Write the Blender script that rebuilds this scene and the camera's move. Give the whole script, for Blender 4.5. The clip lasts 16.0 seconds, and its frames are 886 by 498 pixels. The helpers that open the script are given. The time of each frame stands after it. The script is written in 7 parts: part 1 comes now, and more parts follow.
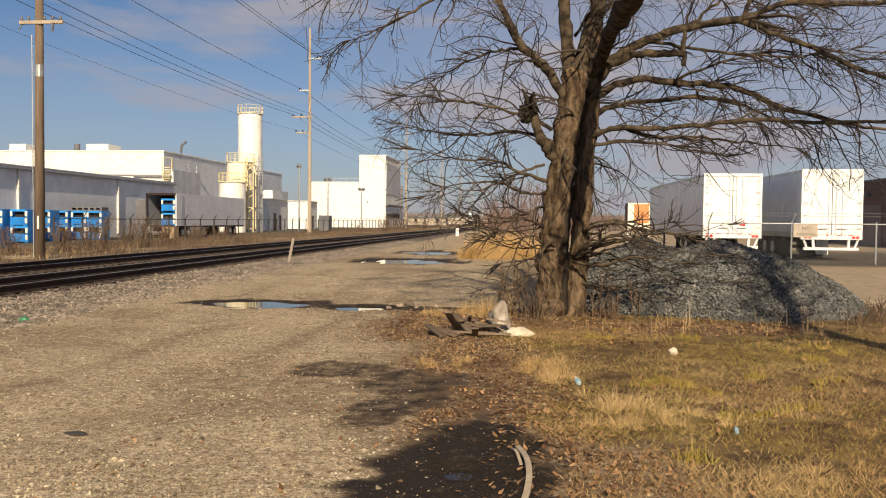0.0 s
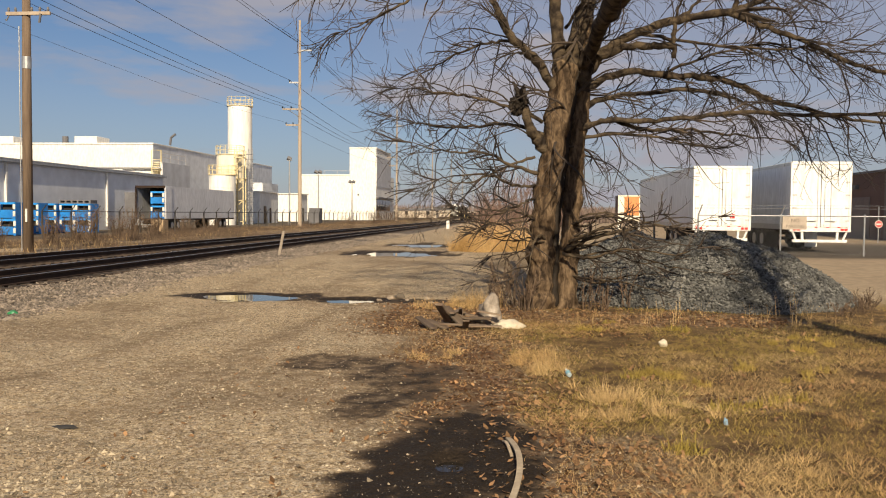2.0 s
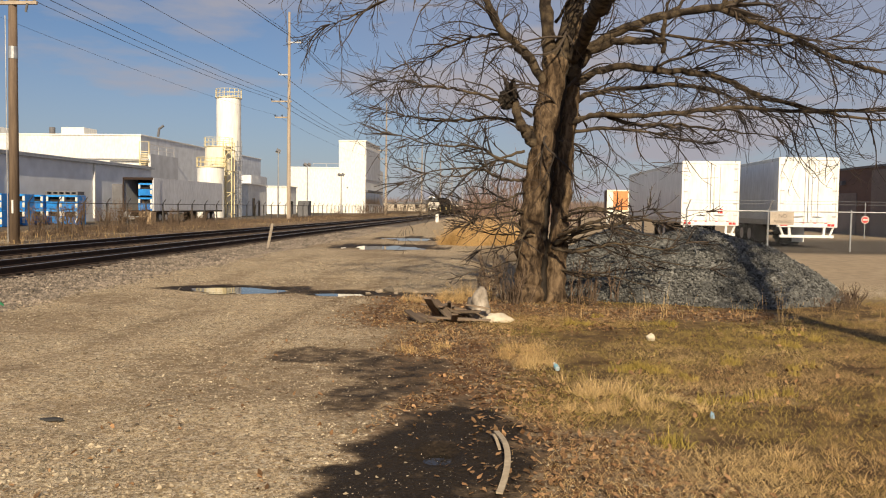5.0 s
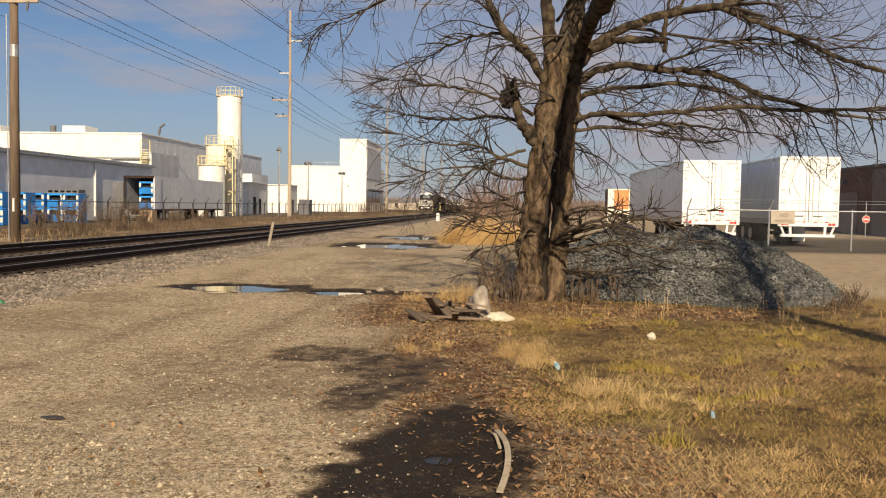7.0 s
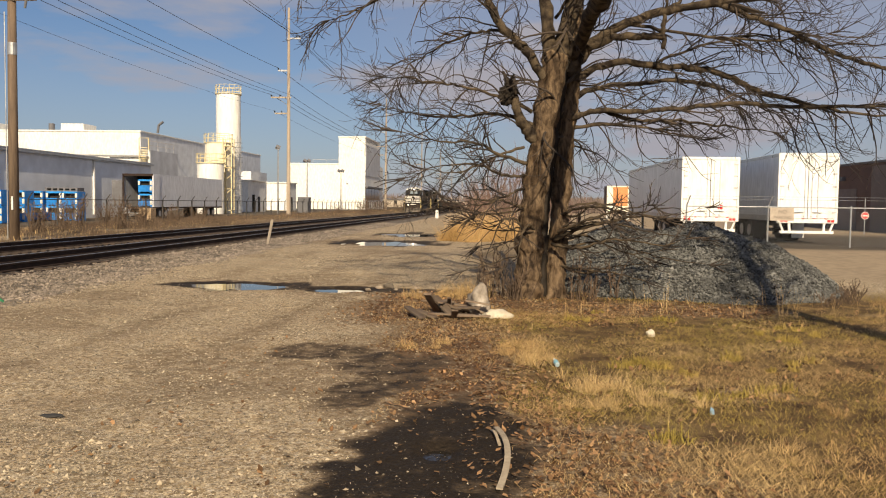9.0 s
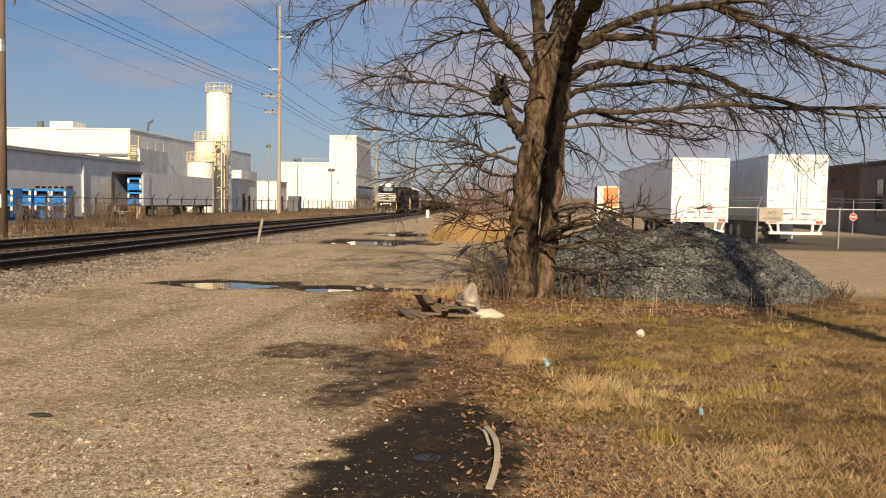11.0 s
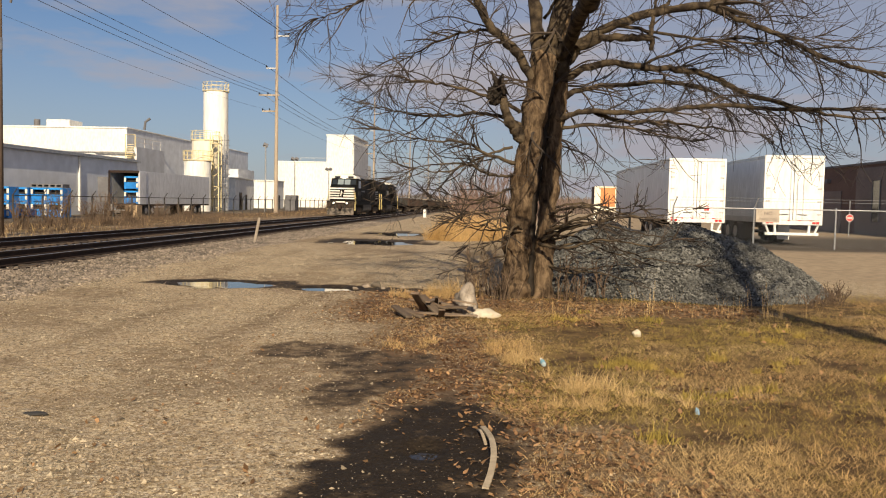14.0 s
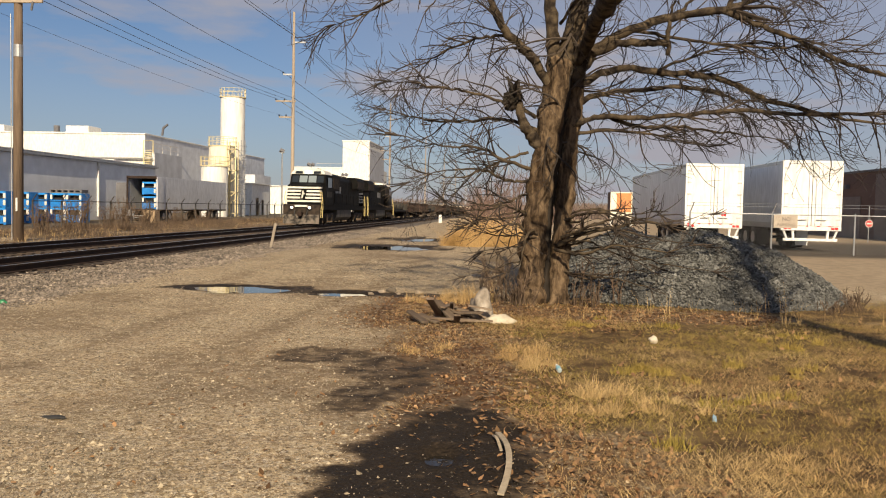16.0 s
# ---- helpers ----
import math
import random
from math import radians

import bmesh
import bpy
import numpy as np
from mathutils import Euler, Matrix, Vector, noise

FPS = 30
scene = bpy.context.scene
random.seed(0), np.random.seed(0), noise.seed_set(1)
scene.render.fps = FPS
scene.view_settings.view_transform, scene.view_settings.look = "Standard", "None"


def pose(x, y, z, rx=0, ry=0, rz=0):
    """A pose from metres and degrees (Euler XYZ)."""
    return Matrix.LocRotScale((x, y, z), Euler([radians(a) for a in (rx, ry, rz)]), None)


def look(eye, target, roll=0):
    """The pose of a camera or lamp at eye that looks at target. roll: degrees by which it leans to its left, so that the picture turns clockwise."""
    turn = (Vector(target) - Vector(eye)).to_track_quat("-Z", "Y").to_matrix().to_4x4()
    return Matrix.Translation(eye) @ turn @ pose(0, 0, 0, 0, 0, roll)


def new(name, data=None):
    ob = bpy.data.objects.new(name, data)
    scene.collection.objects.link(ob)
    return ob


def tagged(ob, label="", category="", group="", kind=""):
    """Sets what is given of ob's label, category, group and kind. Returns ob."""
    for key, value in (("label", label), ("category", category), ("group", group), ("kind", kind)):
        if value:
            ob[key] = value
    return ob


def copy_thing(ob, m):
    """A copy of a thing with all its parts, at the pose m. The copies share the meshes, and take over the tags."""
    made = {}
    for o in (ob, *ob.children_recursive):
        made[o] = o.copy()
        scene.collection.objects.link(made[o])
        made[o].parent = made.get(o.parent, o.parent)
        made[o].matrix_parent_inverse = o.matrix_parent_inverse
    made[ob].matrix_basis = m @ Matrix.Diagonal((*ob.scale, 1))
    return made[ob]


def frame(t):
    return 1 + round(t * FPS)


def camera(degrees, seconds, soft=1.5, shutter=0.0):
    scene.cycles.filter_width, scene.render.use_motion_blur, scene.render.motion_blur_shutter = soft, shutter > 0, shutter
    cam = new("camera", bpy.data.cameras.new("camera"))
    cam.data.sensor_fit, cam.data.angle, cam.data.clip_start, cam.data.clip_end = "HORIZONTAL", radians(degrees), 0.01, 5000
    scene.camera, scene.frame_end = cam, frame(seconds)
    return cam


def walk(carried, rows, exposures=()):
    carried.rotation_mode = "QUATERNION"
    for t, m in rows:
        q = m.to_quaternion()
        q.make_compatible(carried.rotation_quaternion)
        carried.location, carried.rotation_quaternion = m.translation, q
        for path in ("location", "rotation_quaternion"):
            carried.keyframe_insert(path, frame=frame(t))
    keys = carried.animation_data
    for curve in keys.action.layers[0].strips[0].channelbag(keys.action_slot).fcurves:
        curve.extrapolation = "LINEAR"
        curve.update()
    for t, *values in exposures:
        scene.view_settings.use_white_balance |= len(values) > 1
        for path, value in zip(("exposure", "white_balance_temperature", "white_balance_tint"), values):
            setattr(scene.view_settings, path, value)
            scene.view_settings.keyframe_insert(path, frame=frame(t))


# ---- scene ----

# ---- camera: hand-held on the spot, eye 1.7 m above the lane; +Y runs along the railway ----
EYE = (0.0, 0.0, 1.7)
cam = camera(56.5, 16.0, soft=1.1)
TURNS = (
    (0, 88.030, -0.500, 5.322),
    (0.5, 87.989, -0.474, 5.216),
    (1, 87.757, -0.479, 5.050),
    (1.5, 87.649, -0.513, 4.851),
    (2, 87.518, -0.453, 4.671),
    (2.5, 87.526, -0.504, 4.447),
    (3, 87.359, -0.633, 4.229),
    (3.5, 87.230, -0.662, 4.041),
    (4, 87.104, -0.728, 3.877),
    (6.5, 87.048, -0.833, 4.013),
    (7, 86.993, -0.838, 3.981),
    (7.5, 87.003, -0.817, 3.984),
    (8, 87.095, -0.818, 4.025),
    (8.5, 86.930, -0.803, 4.008),
    (9, 86.805, -0.724, 3.915),
    (11.5, 86.780, -0.974, 3.185),
    (12, 86.662, -0.900, 3.187),
    (12.5, 86.597, -0.935, 3.217),
    (13, 86.524, -0.947, 3.309),
    (13.5, 86.614, -1.044, 3.160),
    (14, 86.770, -1.147, 3.071),
    (14.5, 86.911, -1.111, 3.151),
    (15, 86.957, -1.117, 3.339),
    (15.5, 86.996, -1.106, 3.667),
    (16, 87.128, -1.164, 4.151),
)
walk(cam, [(t, pose(*EYE, rx, ry, rz)) for t, rx, ry, rz in TURNS])

# ---- light: low winter sun from behind the camera and a little to its right ----
SUN_FROM = Vector((0.11, -1.0, 0.0)).normalized()
SUN_ELEV = radians(29)
scene.view_settings.exposure = 0.38
world = bpy.data.worlds.new("sky")
scene.world = world
world.use_nodes = True
wn, wl = world.node_tree.nodes, world.node_tree.links
wn.clear()
w_out = wn.new("ShaderNodeOutputWorld")
w_bg = wn.new("ShaderNodeBackground")
w_bg.inputs["Strength"].default_value = 0.052
w_sky = wn.new("ShaderNodeTexSky")
w_sky.sky_type = "NISHITA"
w_sky.sun_disc = False
w_sky.sun_elevation = SUN_ELEV
w_sky.sun_rotation = math.atan2(SUN_FROM.x, SUN_FROM.y)
w_sky.air_density, w_sky.dust_density, w_sky.ozone_density = 1.0, 0.5, 4.0
# thin high cloud, stretched sideways, thicker towards the east
w_tint = wn.new("ShaderNodeMix")
w_tint.data_type, w_tint.blend_type = "RGBA", "MULTIPLY"
w_tint.inputs["Factor"].default_value = 1.0
w_tint.inputs["B"].default_value = (0.84, 0.95, 1.08, 1)
w_tc = wn.new("ShaderNodeTexCoord")
w_map = wn.new("ShaderNodeMapping")
w_map.inputs["Scale"].default_value = (1.6, 1.6, 7.0)
w_map.inputs["Rotation"].default_value = (0.0, 0.12, 0.3)
w_noise = wn.new("ShaderNodeTexNoise")
w_noise.inputs["Scale"].default_value = 2.2
w_noise.inputs["Detail"].default_value = 6.0
w_noise.inputs["Roughness"].default_value = 0.55
w_ramp = wn.new("ShaderNodeMapRange")
w_ramp.inputs["From Min"].default_value, w_ramp.inputs["From Max"].default_value = 0.49, 0.64
w_ramp.inputs["To Min"].default_value, w_ramp.inputs["To Max"].default_value = 0.0, 0.72
w_sep = wn.new("ShaderNodeSeparateXYZ")
w_east = wn.new("ShaderNodeMapRange")
w_east.inputs["From Min"].default_value, w_east.inputs["From Max"].default_value = -0.42, 0.08
w_east.inputs["To Min"].default_value, w_east.inputs["To Max"].default_value = 0.0, 0.62
w_add = wn.new("ShaderNodeMath")
w_add.operation = "ADD"
w_add.use_clamp = True
w_low = wn.new("ShaderNodeMapRange")
w_low.inputs["From Min"].default_value, w_low.inputs["From Max"].default_value = 0.0, 0.24
w_low.inputs["To Min"].default_value, w_low.inputs["To Max"].default_value = 0.62, 0.0
w_sum = wn.new("ShaderNodeMath")
w_sum.operation = "MAXIMUM"
w_mix = wn.new("ShaderNodeMix")
w_mix.data_type = "RGBA"
w_mix.inputs["B"].default_value = (5.7, 5.5, 6.1, 1)
for a, b in ((w_tc.outputs["Generated"], w_map.inputs["Vector"]), (w_map.outputs[0], w_noise.inputs["Vector"]),
             (w_noise.outputs["Fac"], w_ramp.inputs["Value"]), (w_tc.outputs["Generated"], w_sep.inputs[0]),
             (w_sep.outputs["X"], w_east.inputs["Value"]), (w_ramp.outputs[0], w_add.inputs[0]),
             (w_east.outputs[0], w_add.inputs[1]), (w_add.outputs[0], w_sum.inputs[0]), (w_sep.outputs["Z"], w_low.inputs["Value"]),
             (w_low.outputs[0], w_sum.inputs[1]), (w_sum.outputs[0], w_mix.inputs["Factor"]),
             (w_sky.outputs[0], w_tint.inputs["A"]), (w_tint.outputs["Result"], w_mix.inputs["A"]), (w_mix.outputs["Result"], w_bg.inputs["Color"]),
             (w_bg.outputs[0], w_out.inputs["Surface"])):
    wl.new(a, b)
sun = new("sun", bpy.data.lights.new("sun", "SUN"))
sun.data.energy, sun.data.angle, sun.data.color = 5.0, radians(0.5), (1.0, 0.82, 0.58)
sun.matrix_world = look((0, 0, 60), Vector((0, 0, 60)) - Vector((SUN_FROM.x * math.cos(SUN_ELEV), SUN_FROM.y * math.cos(SUN_ELEV), math.sin(SUN_ELEV))))

# ---- materials ----
def nodes_of(name):
    m = bpy.data.materials.new(name)
    m.use_nodes = True
    nt = m.node_tree
    return m, nt, nt.nodes["Principled BSDF"]


def surf(name, c1, c2, scale=4.0, rough=0.7, metal=0.0, bump=0.15, fine=40.0, lo=0.35, hi=0.65, stretch=(1, 1, 1), coat=0.0, per_piece=0.0, spec=0.5):
    """A worn surface: two colours in large stains, a fine grain over them and fine relief."""
    m, nt, p = nodes_of(name)
    n, l = nt.nodes, nt.links
    tc, mp = n.new("ShaderNodeTexCoord"), n.new("ShaderNodeMapping")
    mp.inputs["Scale"].default_value = stretch
    l.new(tc.outputs["Object"], mp.inputs["Vector"])
    big, small = n.new("ShaderNodeTexNoise"), n.new("ShaderNodeTexNoise")
    big.inputs["Scale"].default_value, big.inputs["Detail"].default_value = scale, 5
    small.inputs["Scale"].default_value, small.inputs["Detail"].default_value = fine, 3
    for t in (big, small):
        l.new(mp.outputs[0], t.inputs["Vector"])
    rg = n.new("ShaderNodeMapRange")
    rg.inputs["From Min"].default_value, rg.inputs["From Max"].default_value = lo, hi
    l.new(big.outputs["Fac"], rg.inputs["Value"])
    mx = n.new("ShaderNodeMix")
    mx.data_type = "RGBA"
    mx.inputs["A"].default_value, mx.inputs["B"].default_value = (*c1, 1), (*c2, 1)
    l.new(rg.outputs[0], mx.inputs["Factor"])
    hsv = n.new("ShaderNodeHueSaturation")
    vr = n.new("ShaderNodeMapRange")
    vr.inputs["From Min"].default_value, vr.inputs["From Max"].default_value = 0.25, 0.75
    vr.inputs["To Min"].default_value, vr.inputs["To Max"].default_value = 0.82, 1.18
    l.new(small.outputs["Fac"], vr.inputs["Value"])
    value = vr.outputs[0]
    if per_piece:
        oi, ge = n.new("ShaderNodeObjectInfo"), n.new("ShaderNodeNewGeometry")
        ad, ml, pr = n.new("ShaderNodeMath"), n.new("ShaderNodeMath"), n.new("ShaderNodeMapRange")
        ad.operation, ml.operation = "ADD", "MULTIPLY"
        l.new(oi.outputs["Random"], ad.inputs[0])
        l.new(ge.outputs["Random Per Island"], ad.inputs[1])
        fr = n.new("ShaderNodeMath")
        fr.operation = "FRACT"
        l.new(ad.outputs[0], fr.inputs[0])
        pr.inputs["To Min"].default_value, pr.inputs["To Max"].default_value = 1 - per_piece, 1 + per_piece
        l.new(fr.outputs[0], pr.inputs["Value"])
        l.new(pr.outputs[0], ml.inputs[0])
        l.new(vr.outputs[0], ml.inputs[1])
        value = ml.outputs[0]
    l.new(value, hsv.inputs["Value"])
    l.new(mx.outputs["Result"], hsv.inputs["Color"])
    l.new(hsv.outputs[0], p.inputs["Base Color"])
    rr = n.new("ShaderNodeMapRange")
    rr.inputs["To Min"].default_value, rr.inputs["To Max"].default_value = max(0.02, rough - 0.1), min(1, rough + 0.1)
    l.new(small.outputs["Fac"], rr.inputs["Value"])
    l.new(rr.outputs[0], p.inputs["Roughness"])
    p.inputs["Metallic"].default_value = metal
    p.inputs["Coat Weight"].default_value = coat
    p.inputs["Specular IOR Level"].default_value = spec
    if bump:
        b = n.new("ShaderNodeBump")
        b.inputs["Strength"].default_value, b.inputs["Distance"].default_value = bump, 0.02
        l.new(small.outputs["Fac"], b.inputs["Height"])
        l.new(b.outputs[0], p.inputs["Normal"])
    return m


def plain(name, c, rough=0.5, metal=0.0, glow=0.0):
    m, nt, p = nodes_of(name)
    p.inputs["Base Color"].default_value, p.inputs["Roughness"].default_value, p.inputs["Metallic"].default_value = (*c, 1), rough, metal
    if glow:
        p.inputs["Emission Color"].default_value, p.inputs["Emission Strength"].default_value = (*c, 1), glow
    return m


WHITE_WALL = surf("white_wall", (0.80, 0.79, 0.74), (0.72, 0.71, 0.66), 0.25, 0.7, fine=3, bump=0.05, stretch=(1, 1, 0.4))
GREY_WALL = surf("grey_wall", (0.70, 0.725, 0.755), (0.65, 0.67, 0.70), 0.12, 0.6, fine=0.6, bump=0.0)
# darker grey for the east sides of annex and tower
GREY_DARKER = surf("grey_wall_darker", (0.52, 0.535, 0.56), (0.47, 0.48, 0.505), 0.12, 0.6, fine=0.6, bump=0.0)
ROOF_DARK = surf("roof_dark", (0.10, 0.10, 0.11), (0.16, 0.16, 0.17), 0.4, 0.7, fine=5)
SILO_WHITE = surf("silo_paint", (0.82, 0.82, 0.79), (0.78, 0.77, 0.71), 0.5, 0.45, fine=4, bump=0.03, stretch=(1, 1, 0.15))
SILO_CREAM = surf("silo_cream", (0.78, 0.74, 0.62), (0.72, 0.66, 0.50), 0.5, 0.5, fine=4, bump=0.03, stretch=(1, 1, 0.2))
PALE_YELLOW = surf("pale_yellow_paint", (0.72, 0.63, 0.38), (0.62, 0.53, 0.30), 1.5, 0.5, fine=10)
YELLOW = surf("yellow_paint", (0.70, 0.58, 0.26), (0.58, 0.46, 0.18), 1.5, 0.5, fine=10)
GALV = surf("galvanised", (0.42, 0.43, 0.44), (0.32, 0.33, 0.34), 3, 0.45, metal=0.6, fine=30)
WIRE = plain("wire", (0.03, 0.03, 0.03), 0.6)
MESH_WIRE = surf("fence_wire", (0.06, 0.06, 0.06), (0.04, 0.037, 0.034), 3, 0.6, metal=0.3)
POLE_WOOD = surf("pole_wood", (0.19, 0.137, 0.092), (0.12, 0.085, 0.06), 2, 0.85, fine=30, bump=0.4, stretch=(6, 6, 0.4))
POLE_GREY = surf("pole_wood_grey", (0.42, 0.35, 0.27), (0.32, 0.26, 0.20), 1, 0.85, fine=15, bump=0.3, stretch=(4, 4, 0.3))
BLUE_BIN = surf("blue_bin", (0.022, 0.27, 0.74), (0.012, 0.16, 0.50), 0.8, 0.4, fine=6, bump=0.05)
GLASS_DARK = plain("dark_glass", (0.02, 0.025, 0.03), 0.08)
INNER_SHADE = plain("inner_shade", (0.02, 0.02, 0.02), 0.9)
TRAILER_WHITE = surf("trailer_white", (0.80, 0.80, 0.78), (0.74, 0.74, 0.71), 0.6, 0.4, fine=6, bump=0.03, stretch=(1, 1, 0.3))
TRAILER_SIDE = surf("trailer_side", (0.72, 0.735, 0.76), (0.65, 0.665, 0.69), 0.6, 0.4, metal=0.2, fine=6, bump=0.03, stretch=(1, 1, 0.3))
ALU = surf("aluminium", (0.55, 0.55, 0.55), (0.45, 0.45, 0.45), 3, 0.4, metal=0.7, fine=30)
RUBBER = surf("rubber", (0.025, 0.025, 0.025), (0.04, 0.038, 0.035), 5, 0.8, fine=40)
RED = plain("red_lens", (0.55, 0.03, 0.03), 0.3)
BROWN_WALL = surf("brown_wall", (0.16, 0.10, 0.08), (0.12, 0.075, 0.06), 0.5, 0.85, fine=8, bump=0.1)
BROWN_GREY = surf("grey_brown_wall", (0.22, 0.18, 0.16), (0.17, 0.14, 0.125), 0.5, 0.85, fine=8, bump=0.1)
LOCO_BLACK = surf("loco_black", (0.005, 0.005, 0.005), (0.014, 0.012, 0.010), 1.2, 0.6, fine=12, bump=0.05, lo=0.5, hi=0.85, spec=0.06)
LOCO_WHITE = surf("loco_white", (0.74, 0.72, 0.66), (0.60, 0.57, 0.50), 2, 0.5, fine=12, bump=0.03)
LOCO_DIRT = surf("loco_under", (0.010, 0.009, 0.008), (0.05, 0.036, 0.026), 3.5, 0.8, fine=15, spec=0.2)
PLOUGH_DIRT = surf("plough_dust", (0.03, 0.027, 0.024), (0.17, 0.145, 0.12), 2.5, 0.85, fine=10, spec=0.2, lo=0.4, hi=0.6)
TANK_GREY = surf("tank_dust", (0.07, 0.066, 0.06), (0.13, 0.12, 0.105), 1.5, 0.8, fine=10, spec=0.2)
LAMP_GLOW = plain("lamp_glow", (1.0, 0.93, 0.75), 0.3, glow=2.5)
RUST_CAR = surf("rust_car", (0.075, 0.046, 0.034), (0.035, 0.026, 0.022), 0.8, 0.8, fine=8, spec=0.2)
CAR_GREY = surf("car_grey", (0.05, 0.047, 0.043), (0.025, 0.023, 0.02), 0.8, 0.7, fine=8, spec=0.2)
RAIL_RUST = surf("rail_rust", (0.045, 0.028, 0.021), (0.025, 0.018, 0.015), 3, 0.8, fine=20, spec=0.2)
RAIL_TOP = plain("rail_top", (0.62, 0.60, 0.57), 0.30, 1.0)
TIE = surf("tie_wood", (0.085, 0.058, 0.04), (0.035, 0.026, 0.02), 3, 0.9, fine=20, bump=0.5, per_piece=0.3)
ROCK_OILY = surf("oily_ballast", (0.070, 0.053, 0.041), (0.035, 0.028, 0.023), 1.5, 0.8, fine=30, per_piece=0.5)
# near-black bark: paints shade between the tree's stems, also colours the burl
SHADE_BURL = surf("stem_shade_and_burl", (0.016, 0.013, 0.010), (0.03, 0.023, 0.017), 5, 0.7, fine=26, bump=0.8, spec=0.2)
BOUGH = surf("bough_bark", (0.105, 0.080, 0.052), (0.024, 0.018, 0.014), 3.0, 0.95, fine=30, bump=1.0, stretch=(2, 2, 2), lo=0.4, hi=0.62, spec=0.2)
def bark_material():
    """Thick furrowed bark: upright ridges, dark in the furrows."""
    m, nt, p = nodes_of("furrowed_bark")
    n, l = nt.nodes, nt.links
    tc, mp = n.new("ShaderNodeTexCoord"), n.new("ShaderNodeMapping")
    mp.inputs["Scale"].default_value = (1.0, 1.0, 0.34)
    l.new(tc.outputs["Object"], mp.inputs["Vector"])
    ridge, stain, grain = n.new("ShaderNodeTexNoise"), n.new("ShaderNodeTexNoise"), n.new("ShaderNodeTexNoise")
    for t, s, d, r in ((ridge, 11.0, 6, 0.62), (grain, 60.0, 4, 0.65)):
        t.inputs["Scale"].default_value, t.inputs["Detail"].default_value, t.inputs["Roughness"].default_value = s, d, r
        l.new(mp.outputs[0], t.inputs["Vector"])
    ridge.inputs["Distortion"].default_value = 0.6
    stain.inputs["Scale"].default_value = 2.2
    l.new(tc.outputs["Object"], stain.inputs["Vector"])
    cr = n.new("ShaderNodeValToRGB")
    e = cr.color_ramp.elements
    e[0].position, e[0].color = 0.34, (0.028, 0.020, 0.014, 1)
    e[1].position, e[1].color = 0.66, (0.225, 0.160, 0.098, 1)
    mid = e.new(0.48)
    mid.color = (0.098, 0.068, 0.043, 1)
    l.new(ridge.outputs["Fac"], cr.inputs["Fac"])
    mx, rg = n.new("ShaderNodeMix"), n.new("ShaderNodeMapRange")
    mx.data_type, mx.blend_type = "RGBA", "MULTIPLY"
    mx.inputs["B"].default_value = (0.40, 0.36, 0.32, 1)
    rg.inputs["From Min"].default_value, rg.inputs["From Max"].default_value = 0.52, 0.68
    l.new(stain.outputs["Fac"], rg.inputs["Value"])
    l.new(rg.outputs[0], mx.inputs["Factor"])
    l.new(cr.outputs[0], mx.inputs["A"])
    l.new(mx.outputs["Result"], p.inputs["Base Color"])
    p.inputs["Roughness"].default_value, p.inputs["Specular IOR Level"].default_value = 0.95, 0.15
    b1, b2 = n.new("ShaderNodeBump"), n.new("ShaderNodeBump")
    b1.inputs["Strength"].default_value, b1.inputs["Distance"].default_value = 1.0, 0.06
    b2.inputs["Strength"].default_value, b2.inputs["Distance"].default_value = 0.7, 0.02
    l.new(ridge.outputs["Fac"], b1.inputs["Height"])
    l.new(grain.outputs["Fac"], b2.inputs["Height"])
    l.new(b1.outputs[0], b2.inputs["Normal"])
    l.new(b2.outputs[0], p.inputs["Normal"])
    return m


BARK = bark_material()
TWIG = surf("twig_bark", (0.070, 0.052, 0.038), (0.026, 0.020, 0.016), 2, 0.9, fine=20, bump=0.2, per_piece=0.3)
ROCK_PILE = surf("crushed_rock", (0.145, 0.145, 0.135), (0.066, 0.068, 0.066), 1.5, 0.85, fine=30, per_piece=0.8)
ROCK_BALLAST = surf("ballast_rock", (0.255, 0.21, 0.165), (0.145, 0.122, 0.098), 1.5, 0.85, fine=30, per_piece=0.55)
PEBBLE = surf("pebble", (0.36, 0.305, 0.215), (0.20, 0.158, 0.108), 1.2, 0.85, fine=30, per_piece=0.7)
STRAW = surf("dry_grass", (0.60, 0.44, 0.215), (0.34, 0.215, 0.09), 0.5, 0.8, fine=8, bump=0, per_piece=0.35, spec=0.2)
GREEN_GRASS = surf("winter_grass", (0.25, 0.20, 0.042), (0.35, 0.255, 0.075), 0.5, 0.8, fine=8, bump=0, per_piece=0.35, spec=0.2)
REED = surf("reed_grass", (0.62, 0.43, 0.20), (0.44, 0.28, 0.11), 0.5, 0.8, fine=8, bump=0, per_piece=0.3, spec=0.2)
BRUSH = surf("brush_twigs", (0.15, 0.105, 0.072), (0.085, 0.062, 0.045), 0.4, 0.9, fine=8, bump=0, per_piece=0.35, spec=0.2)
LEAF = surf("dead_leaf", (0.13, 0.068, 0.033), (0.31, 0.19, 0.095), 2, 0.8, fine=20, bump=0, per_piece=0.6, spec=0.2)
PLANK = surf("weathered_plank", (0.10, 0.067, 0.047), (0.19, 0.145, 0.10), 2, 0.9, fine=25, bump=0.4, stretch=(1, 5, 5), per_piece=0.3)
STRIP_WOOD = surf("grey_strip", (0.42, 0.35, 0.25), (0.33, 0.27, 0.19), 4, 0.85, fine=30, bump=0.3)
BAG = surf("plastic_bag", (0.22, 0.185, 0.145), (0.36, 0.31, 0.25), 6, 0.5, fine=25, bump=0.6)
SACK = surf("white_sack", (0.66, 0.60, 0.47), (0.50, 0.44, 0.33), 6, 0.6, fine=25, bump=0.4)
